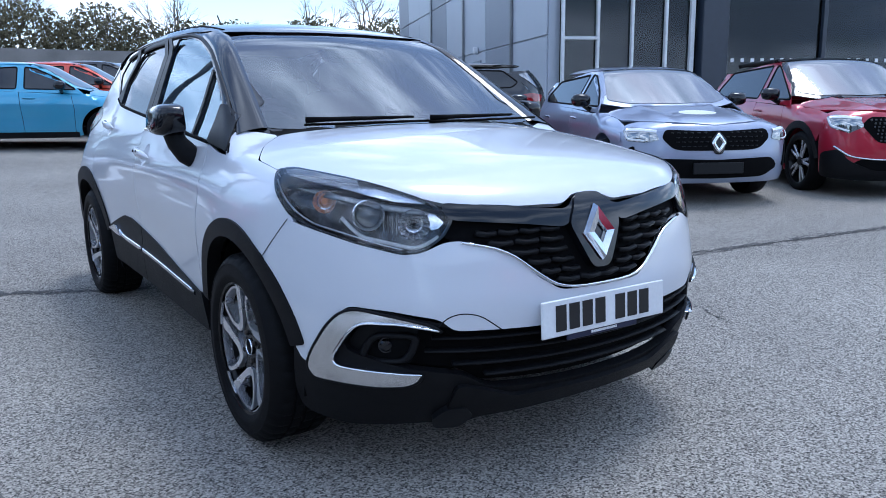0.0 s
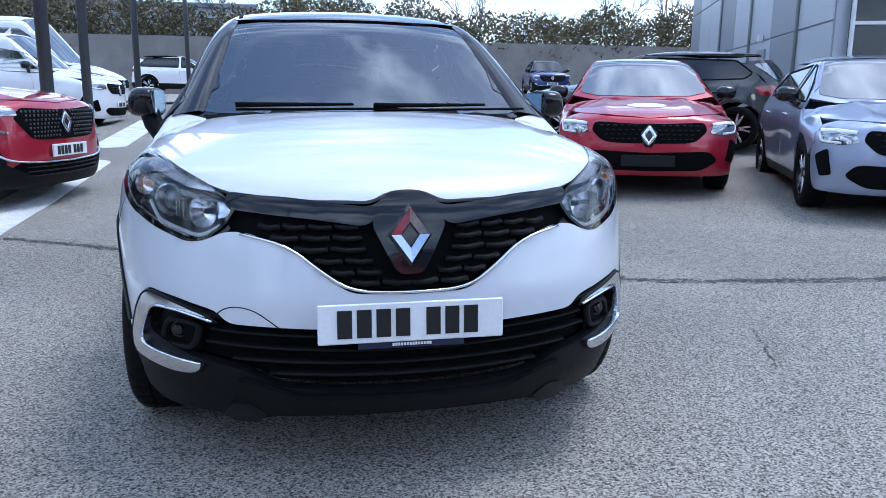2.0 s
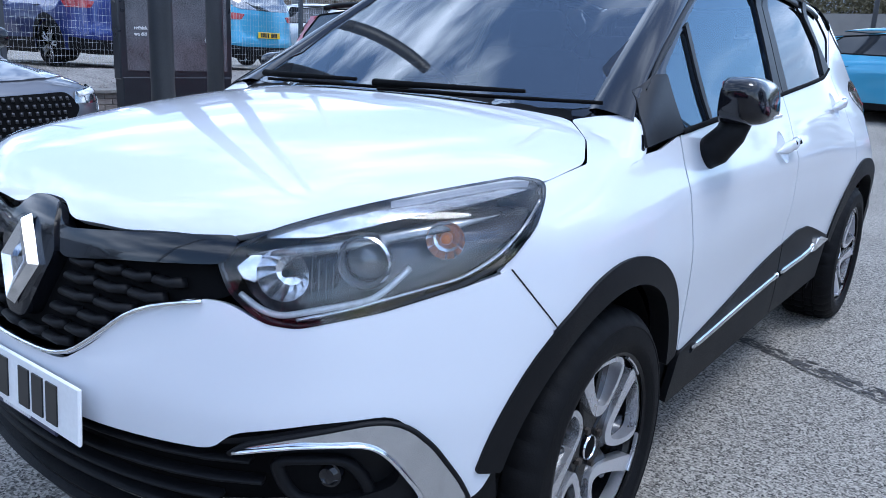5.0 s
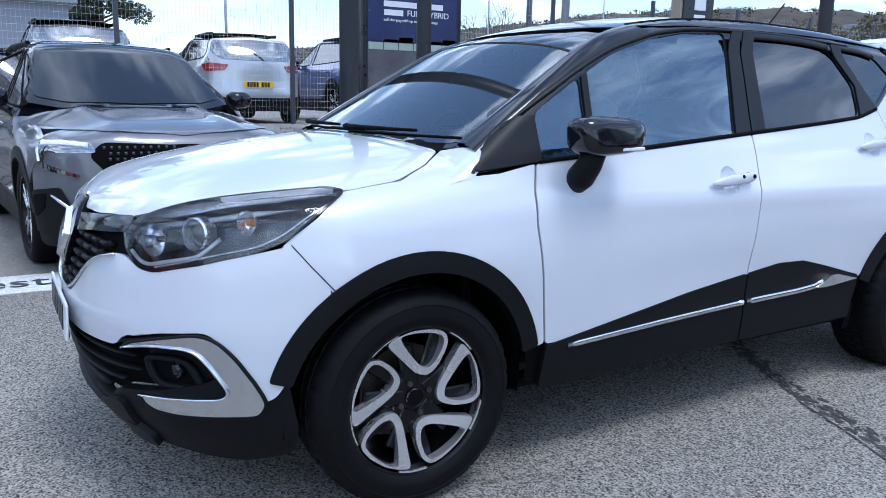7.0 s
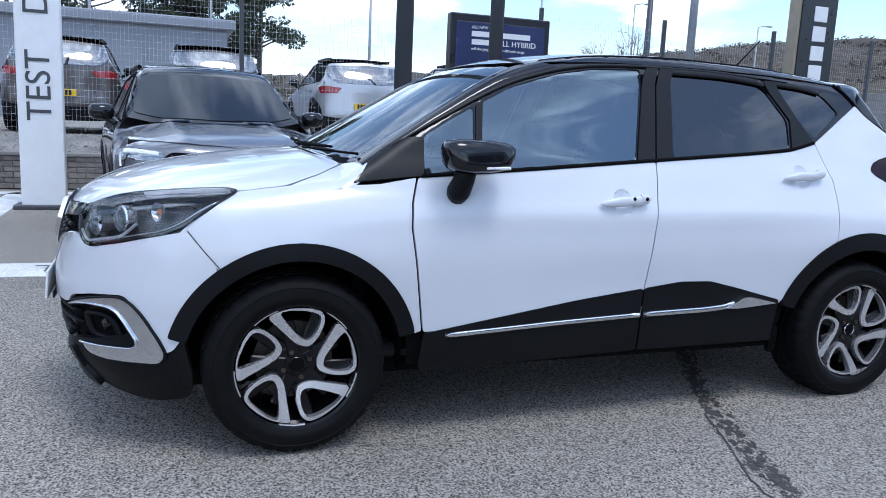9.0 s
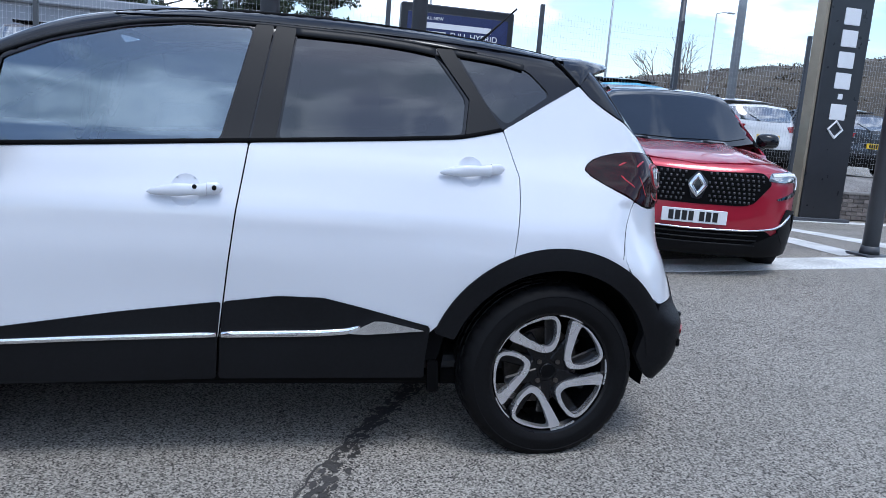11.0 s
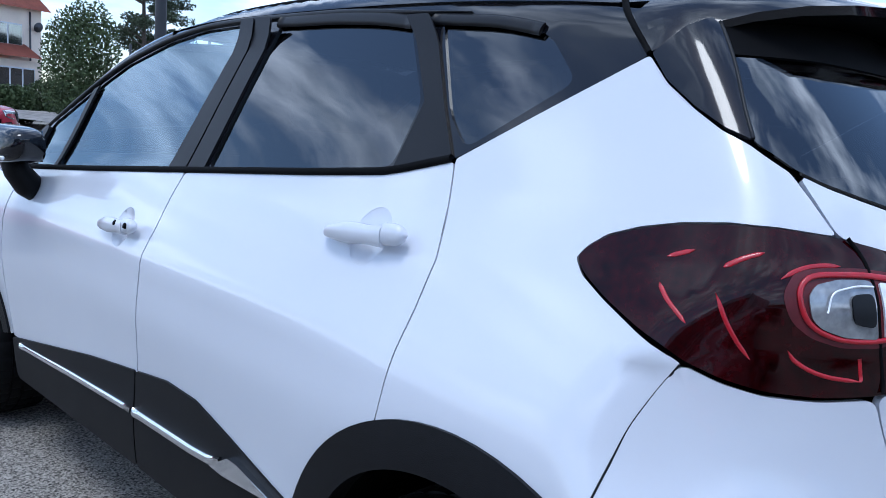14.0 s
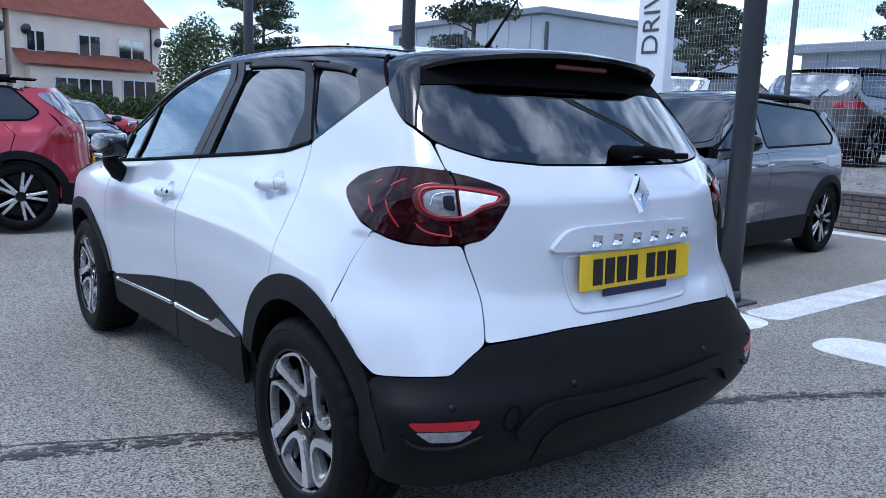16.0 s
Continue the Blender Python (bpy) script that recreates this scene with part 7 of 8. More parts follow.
# ---- the place round the cars ----
BRICK = surface("grey_brick", (0.16, 0.14, 0.13), 0.85, vary=0.3, scale=8, each=0.3, bump=0.4, bump_scale=90)
GRAVEL = surface("loose_gravel", (0.20, 0.19, 0.18), 0.9, vary=0.5, scale=3, fine=40, bump=1.0, bump_scale=40)
POST = surface("dark_grey_powder_coat", (0.05, 0.055, 0.065), 0.45, vary=0.12)
GALV = surface("galvanised_steel", (0.32, 0.34, 0.36), 0.45, 0.6, vary=0.15)
WIRE = surface("fence_wire", (0.45, 0.47, 0.5), 0.5, 0.3)
PANEL = surface("pale_grey_cladding", (0.40, 0.43, 0.48), 0.45, 0.2, vary=0.08, scale=0.6)
PANEL_DARK = surface("mid_grey_cladding", (0.22, 0.24, 0.28), 0.45, 0.2, vary=0.08, scale=0.6)
# wall colour darkened to stand in for the dim depth of the room
SHOW_WALL = surface("dimmed_showroom_wall", (0.055, 0.052, 0.052), 0.6, vary=0.35, scale=0.8)
SPOT = glow("lit_showroom_lamp", (1.0, 0.86, 0.66), 9.0)
FRAME = surface("white_window_frame", (0.65, 0.66, 0.68), 0.4)
NAVY_FRAME = surface("navy_facade_post", (0.02, 0.028, 0.045), 0.35)
RENDER_WALL = surface("pebbledash_render", (0.80, 0.68, 0.57), 0.9, vary=0.12, scale=1.2, bump=0.5, bump_scale=60)
ROOF_TILE = surface("red_roof_tile", (0.27, 0.085, 0.06), 0.8, vary=0.3, scale=2, each=0.2)
BARK = surface("bark", (0.085, 0.07, 0.06), 0.9, vary=0.4, scale=10, bump=0.6, bump_scale=40)
TWIG = surface("bare_twigs", (0.13, 0.105, 0.09), 0.9, vary=0.4, scale=2)
NEEDLES = surface("pine_needles", (0.035, 0.05, 0.025), 0.8, vary=0.5, scale=1.5)
LEAVES = surface("hedge_leaves", (0.05, 0.075, 0.025), 0.75, vary=0.5, scale=2)
SCRUB = surface("winter_scrub", (0.12, 0.105, 0.06), 0.9, vary=0.5, scale=0.6)
WOODS = surface("bare_woodland", (0.06, 0.047, 0.031), 0.95, vary=0.3, scale=0.1)
HILL = surface("wooded_hillside", (0.055, 0.043, 0.029), 0.95, vary=0.5, scale=0.04, fine=0.35, bump=0.4, bump_scale=0.4)
CONCRETE = surface("old_concrete_wall", (0.20, 0.19, 0.18), 0.9, vary=0.3, scale=0.7, bump=0.3, bump_scale=20)
BOARD = surface("sign_black", (0.02, 0.022, 0.027), 0.3, vary=0.15)
BOARD_WHITE = surface("sign_white", (0.74, 0.75, 0.77), 0.4, vary=0.05)
POSTER = surface("navy_poster", (0.03, 0.04, 0.11), 0.25, 0.0, 0.5, vary=0.25, scale=1.5)
POSTER_PALE = surface("pale_green_poster", (0.35, 0.42, 0.38), 0.3, vary=0.2, scale=3)
POSTER_GREY = surface("grey_poster", (0.10, 0.10, 0.11), 0.25, 0.0, 0.5, vary=0.6, scale=2.5)
GOLD = surface("bronze_sign_edge", (0.32, 0.27, 0.20), 0.35, 0.5)
TAR = surface("tar_crack", (0.058, 0.054, 0.051), 0.75, vary=0.4, scale=6, bump=0.4, bump_scale=60)
PATCH = surface("pale_asphalt_patch", (0.15, 0.15, 0.155), 0.85, vary=0.25, scale=3, bump=0.4, bump_scale=150)


def lettering(text, size, m, material, parent, name="lettering", depth=0.004, align="CENTER"):
    cu = bpy.data.curves.new(name, "FONT")
    cu.body, cu.size, cu.extrude, cu.align_x, cu.align_y = text, size, depth, align, "CENTER"
    ob = new(name, cu)
    dg = bpy.context.evaluated_depsgraph_get()
    me = bpy.data.meshes.new_from_object(ob.evaluated_get(dg))
    bpy.data.objects.remove(ob)
    bpy.data.curves.remove(cu)
    me.transform(m)
    me.materials.clear()
    me.materials.append(material)
    res = new(name, me)
    res.parent = parent
    return res


def facing_x(x, y, z, spin=0):
    """Writing that stands upright and faces +x, turned in its plane by spin degrees."""
    return Matrix.Translation((x, y, z)) @ Matrix(((0, 0, 1, 0), (1, 0, 0, 0), (0, 1, 0, 0), (0, 0, 0, 1))) @ Matrix.Rotation(radians(spin), 4, "Z")


# road marks
def stripe(x0, x1, y0, y1, name="road_marking", label="worn white bay marking on asphalt", soft=0.12):
    loop = resample(soften(np.array(((x0, y0), (x1, y0), (x1, y1), (x0, y1)), float), soft), 0.4)
    bm = bmesh.new()
    f = bm.faces.new([bm.verts.new((p[0], p[1], rise(p[0], p[1]) + 0.006)) for p in loop])
    if f.normal.z < 0:
        f.normal_flip()
    ext = bmesh.ops.extrude_face_region(bm, geom=[f])
    bmesh.ops.translate(bm, vec=(0, 0, -0.005), verts=[v for v in ext["geom"] if isinstance(v, bmesh.types.BMVert)])
    bmesh.ops.recalc_face_normals(bm, faces=bm.faces)
    return tagged(part(name, bm, WHITE_LINE), label, "road marking", "bay markings", "structure")


stripe(-2.95, -2.45, -9.0, 2.12, soft=0.25)
stripe(-2.95, -2.45, 2.50, 7.95, soft=0.25)
stripe(-8.0, -2.97, 1.80, 2.10)
stripe(-8.0, -2.97, -2.35, -2.05)
stripe(-8.1, -7.8, -9.0, 1.78)
stripe(-8.1, -7.8, 2.14, 30.0)
stripe(-3.05, -2.55, 9.3, 14.0, soft=0.2)
for k in range(2):
    y0, y1 = 8.28 + 0.92 * k, 7.28 + 0.92 * k
    vs = []
    for i in range(9):
        x, y = -7.75 + 4.7 * i / 8, y0 + (y1 - y0) * i / 8
        vs += [(x, y - 0.17, rise(x, y - 0.17) + 0.005), (x, y + 0.17, rise(x, y + 0.17) + 0.005)]
    tagged(put("road_marking", vs, [(2 * i, 2 * i + 2, 2 * i + 3, 2 * i + 1) for i in range(8)], WHITE_LINE, None, "", None, True), "worn white hatching stripe on asphalt", "road marking", "bay markings", "structure")
ground_words = thing("ground_lettering", "dark lettering on the white bay line", "lettering", None, "", "structure")
lettering("Test Drive", 0.34, Matrix.Translation((-2.70, -1.35, 0.011)) @ Matrix.Rotation(radians(90), 4, "Z"), POST, ground_words, depth=0.001, align="LEFT")


# tar joints and cracks
def crack(points, width, name="asphalt_joint", label="dark tarred joint across the asphalt", mat=TAR, wob=0.02):
    line = resample(soften(np.array(points, float), 0.3, False), 0.05, False)
    t = np.gradient(line, axis=0)
    t /= np.linalg.norm(t, axis=1, keepdims=True)
    s = np.stack([-t[:, 1], t[:, 0]], -1)
    rnd = np.random.RandomState(int(abs(points[0][0]) * 100) + 7)
    drift = np.cumsum(rnd.normal(0, wob * 0.35, len(line)))
    drift -= np.linspace(drift[0], drift[-1], len(line))
    half = width * (0.5 + 0.5 * rnd.rand(len(line)))
    a, b = line + s * (drift + half)[:, None], line + s * (drift - half)[:, None]
    vs = [(p[0], p[1], rise(*p) + 0.004) for p in a] + [(p[0], p[1], rise(*p) + 0.004) for p in b]
    n = len(line)
    fs = [(i, n + i, n + i + 1, i + 1) for i in range(n - 1)]
    return tagged(put(name, vs, fs, mat, None, "", None, False), label, "asphalt joint", "", "structure")


def grit(points, spread, count, name, label, seed, bits=(0.006, 0.03)):
    """Dark crumbs and ragged stains scattered thickly along a joint."""
    line = resample(soften(np.array(points, float), 0.3, False), 0.02, False)
    rnd = np.random.RandomState(seed)
    thick = 0.35 + 0.65 * np.clip(np.convolve(rnd.rand(len(line)), np.ones(15) / 15, "same") * 3 - 1, 0, 1)
    vs, fs = [], []
    for _ in range(count):
        i = rnd.randint(len(line) - 1)
        if rnd.rand() > thick[i]:
            continue
        t = line[i + 1] - line[i]
        t /= np.linalg.norm(t) + 1e-9
        c = line[i] + np.array((-t[1], t[0])) * rnd.normal(0, spread)
        r = bits[0] + (bits[1] - bits[0]) * rnd.rand() ** 3
        k, base, lift = 6, len(vs), 0.001 + 0.003 * rnd.rand()
        for j in range(k):
            a = 2 * math.pi * j / k
            q = r * (0.4 + 0.9 * rnd.rand())
            x, y = c + t * math.cos(a) * q * 1.7 + np.array((-t[1], t[0])) * math.sin(a) * q
            vs.append((x, y, rise(x, y) + lift))
        fs.append(tuple(range(base, base + k)))
    return tagged(put(name, vs, fs, TAR, None, "", None, True), label, "asphalt joint", "", "stuff")


JOINT = [(-2.4, 3.4), (-1.12, 2.72), (0.15, 2.22), (0.67, 1.92), (1.77, 1.52), (2.6, 1.25), (4.5, 0.8), (9, -0.2)]
crack(JOINT, 0.006, wob=0.03)
grit(JOINT, 0.026, 7500, "joint_grit", "dark dirt gathered along the asphalt joint", 4, (0.003, 0.017))
for pts, sd in (([(1.72, -0.1), (1.85, 0.2), (1.95, 0.42)], 11), ([(1.9, 5.6), (2.0, 4.2), (1.8, 3.3)], 12), ([(-2.0, 4.2), (-1.2, 4.5), (-0.4, 4.7)], 13), ([(3.5, 1.4), (3.6, 0.9), (4.0, 0.5)], 14)):
    crack(pts, 0.0022, label="thin crack in the asphalt", wob=0.05)
    grit(pts, 0.008, 90, "crack_grit", "crumbs along a thin asphalt crack", sd, (0.003, 0.010))
for (x, y, sx, sy) in ((1.9, 10.0, 0.9, 0.6),):
    bm = block((sx, sy, 0.006), (x, y, rise(x, y) + 0.004), 0.0)
    tagged(part("asphalt_patch", bm, PATCH), "pale repaired patch in the asphalt", "asphalt patch", "", "structure")
bm = block((0.65, 0.65, 0.012), (3.6, 13.6, rise(3.6, 13.6) + 0.004), 0.003)
tagged(part("manhole_cover", bm, TAR), "dark iron manhole cover in the asphalt", "manhole cover", "", "structure")


# posts along the bays
def bollard_post(x, y, high=6.5, r=0.078):
    t = thing("lamp_post", "dark grey round steel post beside the bays", "post", pose(x, y, rise(x, y)), "posts along the bays")
    part("pole", tube([(0, 0, 0), (0, 0, high)], [r, r * 0.96], 20), POST, t, "", True)
    part("base_plate", block((0.30, 0.30, 0.02), (0, 0, 0.01), 0.004), POST, t)
    part("collar", tube([(0, 0, 0.02), (0, 0, 0.10)], [r * 1.2, r * 1.08], 20), POST, t, "", True)
    return t


for x, y in ((-3.2, 1.56), (-4.65, 3.05), (-3.05, 7.45), (-3.5, 11.6), (-3.6, 17.4), (-3.4, 27.0), (-3.3, -2.8), (-3.3, -7.2)):
    bollard_post(x, y)


# signs
def test_drive_totem():
    t = thing("sign_totem", "tall white totem lettered TEST DRIVE", "sign", pose(-6.35, -1.72, 0, 0, 0, 0))
    part("totem_body", block((0.16, 0.46, 3.5), (0, 0, 1.75), 0.012), BOARD_WHITE, t)
    lettering("TEST", 0.36, facing_x(0.083, 0.0, 1.38, 90), POST, t)
    lettering("DRIVE", 0.36, facing_x(0.083, 0.0, 2.62, 90), POST, t)
    part("totem_foot", block((0.30, 0.62, 0.05), (0, 0, 0.025), 0.01), POST, t)


def hybrid_totem():
    t = thing("sign_totem", "black totem with bronze edge and a column of white bars", "sign", pose(-8.15, 10.85, 0.0))
    part("totem_body", block((0.30, 0.80, 5.2), (0, 0, 2.6), 0.01), BOARD, t)
    part("totem_edge", block((0.24, 0.06, 5.2), (0, -0.433, 2.6), 0.004), GOLD, t, "bronze sign edge")
    part("totem_foot", block((0.45, 1.1, 0.06), (0, 0, 0.03), 0.01), POST, t)
    z = 1.72
    part("emblem", tube([(0.157, 0.02, z - 0.30), (0.157, 0.16, z - 0.16), (0.157, 0.02, z - 0.02), (0.157, -0.12, z - 0.16), (0.157, 0.02, z - 0.30)], 0.022, 5), BOARD_WHITE, t)
    for hgt in (0.26, 0.09, 0.26, 0.26, 0.27, 0.27):
        part("sign_bar", block((0.012, 0.09 if hgt < 0.1 else 0.30, hgt), (0.155, 0.02, z + hgt * 0.5), 0.01), BOARD_WHITE, t)
        z += hgt + 0.08


def ad_board():
    t = thing("advertising_board", "black poster stand with a navy car advert", "sign", pose(-6.5, 3.88, 0))
    part("stand", block((0.16, 1.42, 0.78), (0, 0, 0.39), 0.01), BOARD, t)
    part("poster_frame", block((0.14, 1.46, 1.86), (0, 0, 1.68), 0.015), BOARD, t)
    sheet = part("poster", block((0.01, 1.30, 1.66), (0.072, 0, 1.68)), POSTER_GREY, t, "poster with a covered car")
    part("poster_sky", block((0.006, 1.30, 0.62), (0.078, 0, 2.19)), POSTER, sheet, "navy poster top")
    for k in range(6):
        part("poster_panel", block((0.005, 0.20, 0.10 + 0.03 * (k % 3)), (0.0785, -0.54 + 0.215 * k, 1.84 + 0.015 * (k % 3))), POSTER_PALE, sheet)
    lettering("ALL NEW", 0.055, facing_x(0.083, -0.43, 2.44, 0), BOARD_WHITE, sheet, align="LEFT")
    part("poster_bar", block((0.005, 0.86, 0.07), (0.083, 0.0, 2.355)), BOARD_WHITE, sheet)
    lettering("FULL HYBRID", 0.105, facing_x(0.083, -0.10, 2.25, 0), BOARD_WHITE, sheet, align="LEFT")
    part("poster_bar", block((0.005, 0.27, 0.07), (0.083, -0.29, 2.25)), BOARD_WHITE, sheet)
    lettering("self-charging with up to 683 mile range", 0.05, facing_x(0.083, -0.43, 2.16, 0), BOARD_WHITE, sheet, align="LEFT")
    lettering("rethink hybrid", 0.055, facing_x(0.083, -0.56, 1.30, 0), BOARD_WHITE, sheet, align="LEFT")
    lettering("we did", 0.055, facing_x(0.083, -0.56, 1.235, 0), BOARD_WHITE, sheet, align="LEFT")
    for k in (0, 1):
        d = 0.028 * k
        part("emblem", tube([(0.083, 0.42 + d, 1.34), (0.083, 0.50 + d, 1.20), (0.083, 0.42 + d, 1.06), (0.083, 0.34 + d, 1.20), (0.083, 0.42 + d, 1.34)], 0.008, 5), BOARD_WHITE, sheet)


test_drive_totem()
hybrid_totem()
ad_board()


# low wall, gravel bank, the next lot behind its mesh fence
def brick_wall():
    core = tagged(part("wall_low", block((0.20, 46, 0.44), (-8.52, 8, 0.22 + 0.02))
                       , CONCRETE), "low grey brick wall before a gravel bank", "wall", "", "structure")
    me = bm_mesh("brick", block((0.03, 0.215, 0.065), (0, 0, 0), 0.004))
    me.materials.append(BRICK)
    n = 0
    for row in range(6):
        y = -9.0 + (0.1125 if row % 2 else 0)
        while y < 13.5 and n < 600:
            if n < 620:
                b = new("brick", me)
                b.location = (-8.415, y, 0.05 + row * 0.076)
                b.parent = core
                n += 1
            y += 0.225
    cop = part("coping", block((0.30, 46, 0.05), (-8.52, 8, 0.49), 0.01), CONCRETE, core)


def bank_and_lot():
    ys = np.arange(-40, 60, 1.0)
    rnd = np.random.RandomState(3)
    vs, fs = [], []
    xs = (-8.6, -8.9, -9.3, -9.7, -10.0, -60)
    for y in ys:
        for x in xs:
            t = min(1.0, max(0.0, (-8.6 - x) / 1.1))
            vs.append((x, y, 0.45 + (LOT - 0.45) * t + (rnd.rand() * 0.04 if -9.8 < x < -8.7 else 0) - (0.0 if x > -20 else 0.3)))
    n = len(xs)
    fs = [(j * n + i, (j + 1) * n + i, (j + 1) * n + i + 1, j * n + i + 1) for j in range(len(ys) - 1) for i in range(n - 1)]
    ob = put("ground_bank", vs, fs, GRAVEL, None, "", None, False)
    ob.data.materials.append(ASPHALT)
    for k, f in enumerate(ob.data.polygons):
        f.material_index = 1 if k % (n - 1) == n - 2 else 0
    tagged(ob, "raised gravel bank and the next car lot", "ground", "", "structure")
    # loose stones
    bm = bmesh.new()
    proto = [Vector(v) for v in ((1, 0, 0), (0, 1, 0), (-1, 0, 0), (0, -1, 0), (0, 0, 0.8))]
    vs, fs = [], []
    for k in range(4200):
        x, y = -8.7 - rnd.rand() * 1.2, rnd.uniform(-9, 14)
        s, a = rnd.uniform(0.012, 0.035), rnd.rand() * 6.28
        z = 0.47 + (LOT - 0.45) * min(1.0, (-8.6 - x) / 1.1)
        b = len(vs)
        for p in proto:
            vs.append((x + s * (p.x * math.cos(a) - p.y * math.sin(a)), y + s * (p.x * math.sin(a) + p.y * math.cos(a)) * 0.8, z + s * p.z * 0.9))
        fs += [(b, b + 1, b + 4), (b + 1, b + 2, b + 4), (b + 2, b + 3, b + 4), (b + 3, b, b + 4)]
    tagged(put("gravel", vs, fs, surface("grey_stones", (0.24, 0.22, 0.21), 0.9, vary=0.5, scale=14), None, "", None, False), "loose grey gravel on the bank", "gravel", "", "stuff")


def mesh_fence():
    t = thing("mesh_fence", "tall welded mesh fence on dark posts", "fence")
    x, z0, high = -9.95, LOT, 2.5
    me = bm_mesh("fence_post", block((0.07, 0.07, high + 0.12), (0, 0, (high + 0.12) / 2), 0.006))
    me.materials.append(POST)
    for y in np.arange(-23.5, 44, 2.7):
        p = new("fence_post", me)
        p.location = (x, float(y), z0)
        p.parent = t
    vs, fs = [], []

    def rod(a, b, r):
        k = len(vs)
        d = (0, r, 0) if abs(b[2] - a[2]) > abs(b[1] - a[1]) else (0, 0, r)
        for q in (a, b):
            vs.append((q[0] + r, q[1] - d[1], q[2] - d[2]))
            vs.append((q[0] - r, q[1] - d[1], q[2] - d[2]))
            vs.append((q[0], q[1] + d[1], q[2] + d[2]))
        fs.extend([(k, k + 1, k + 4, k + 3), (k + 1, k + 2, k + 5, k + 4), (k + 2, k, k + 3, k + 5)])
    for y in np.arange(-23, 40, 0.06):
        rod((x, float(y), z0 + 0.05), (x, float(y), z0 + high), 0.0012)
    for z in np.arange(0.1, high, 0.10):
        rod((x + 0.006, -23.5, z0 + float(z)), (x + 0.006, 40.5, z0 + float(z)), 0.0010)
    put("mesh_panel", vs, fs, WIRE, t, "", None, False)


brick_wall()
bank_and_lot()
mesh_fence()


# lamp columns beyond the fence
def lamp_column(x, y, z, high, mat, arms=1, r=0.07):
    t = thing("lamp_column", "tall street lamp column beyond the fence" if mat is GALV else "dark lamp column with camera head", "street lamp", pose(x, y, z), "lamp columns")
    part("pole", tube([(0, 0, 0), (0, 0, high)], [r, r * 0.6], 12), mat, t, "", True)
    for k in range(arms):
        s = 1 if k % 2 == 0 else -1
        part("arm", tube([(0, 0, high), (0, 0.5 * s, high + 0.12), (0, 0.9 * s, high + 0.12)], 0.03, 8), mat, t, "", True)
        part("lamp_head", block((0.22, 0.5, 0.10), (0, 1.05 * s, high + 0.12), 0.03), mat, t)
    return t


lamp_column(-15.0, 13.3, LOT, 9.0, GALV, 2, 0.13)
lamp_column(-12.9, 10.5, LOT, 3.9, POST, 1, 0.10)
for x, y, h in ((-30, -3, 8), (-34, 9, 8), (-38, 20, 9), (-44, 30, 9), (-40, 2, 8), (-32, -16, 8), (-48, 44, 9)):
    lamp_column(x, y, 0.4, h, GALV, 1 if x < -35 else 2, 0.08)


# showroom
def lathe_up(profile, at):
    """Turn (radius, height) pairs round an upright through at."""
    bm = lathe([(r, h) for r, h in profile], 20)
    bmesh.ops.transform(bm, matrix=Matrix.Translation(at) @ Matrix.Rotation(radians(-90), 4, "Y"), verts=bm.verts)
    return bm


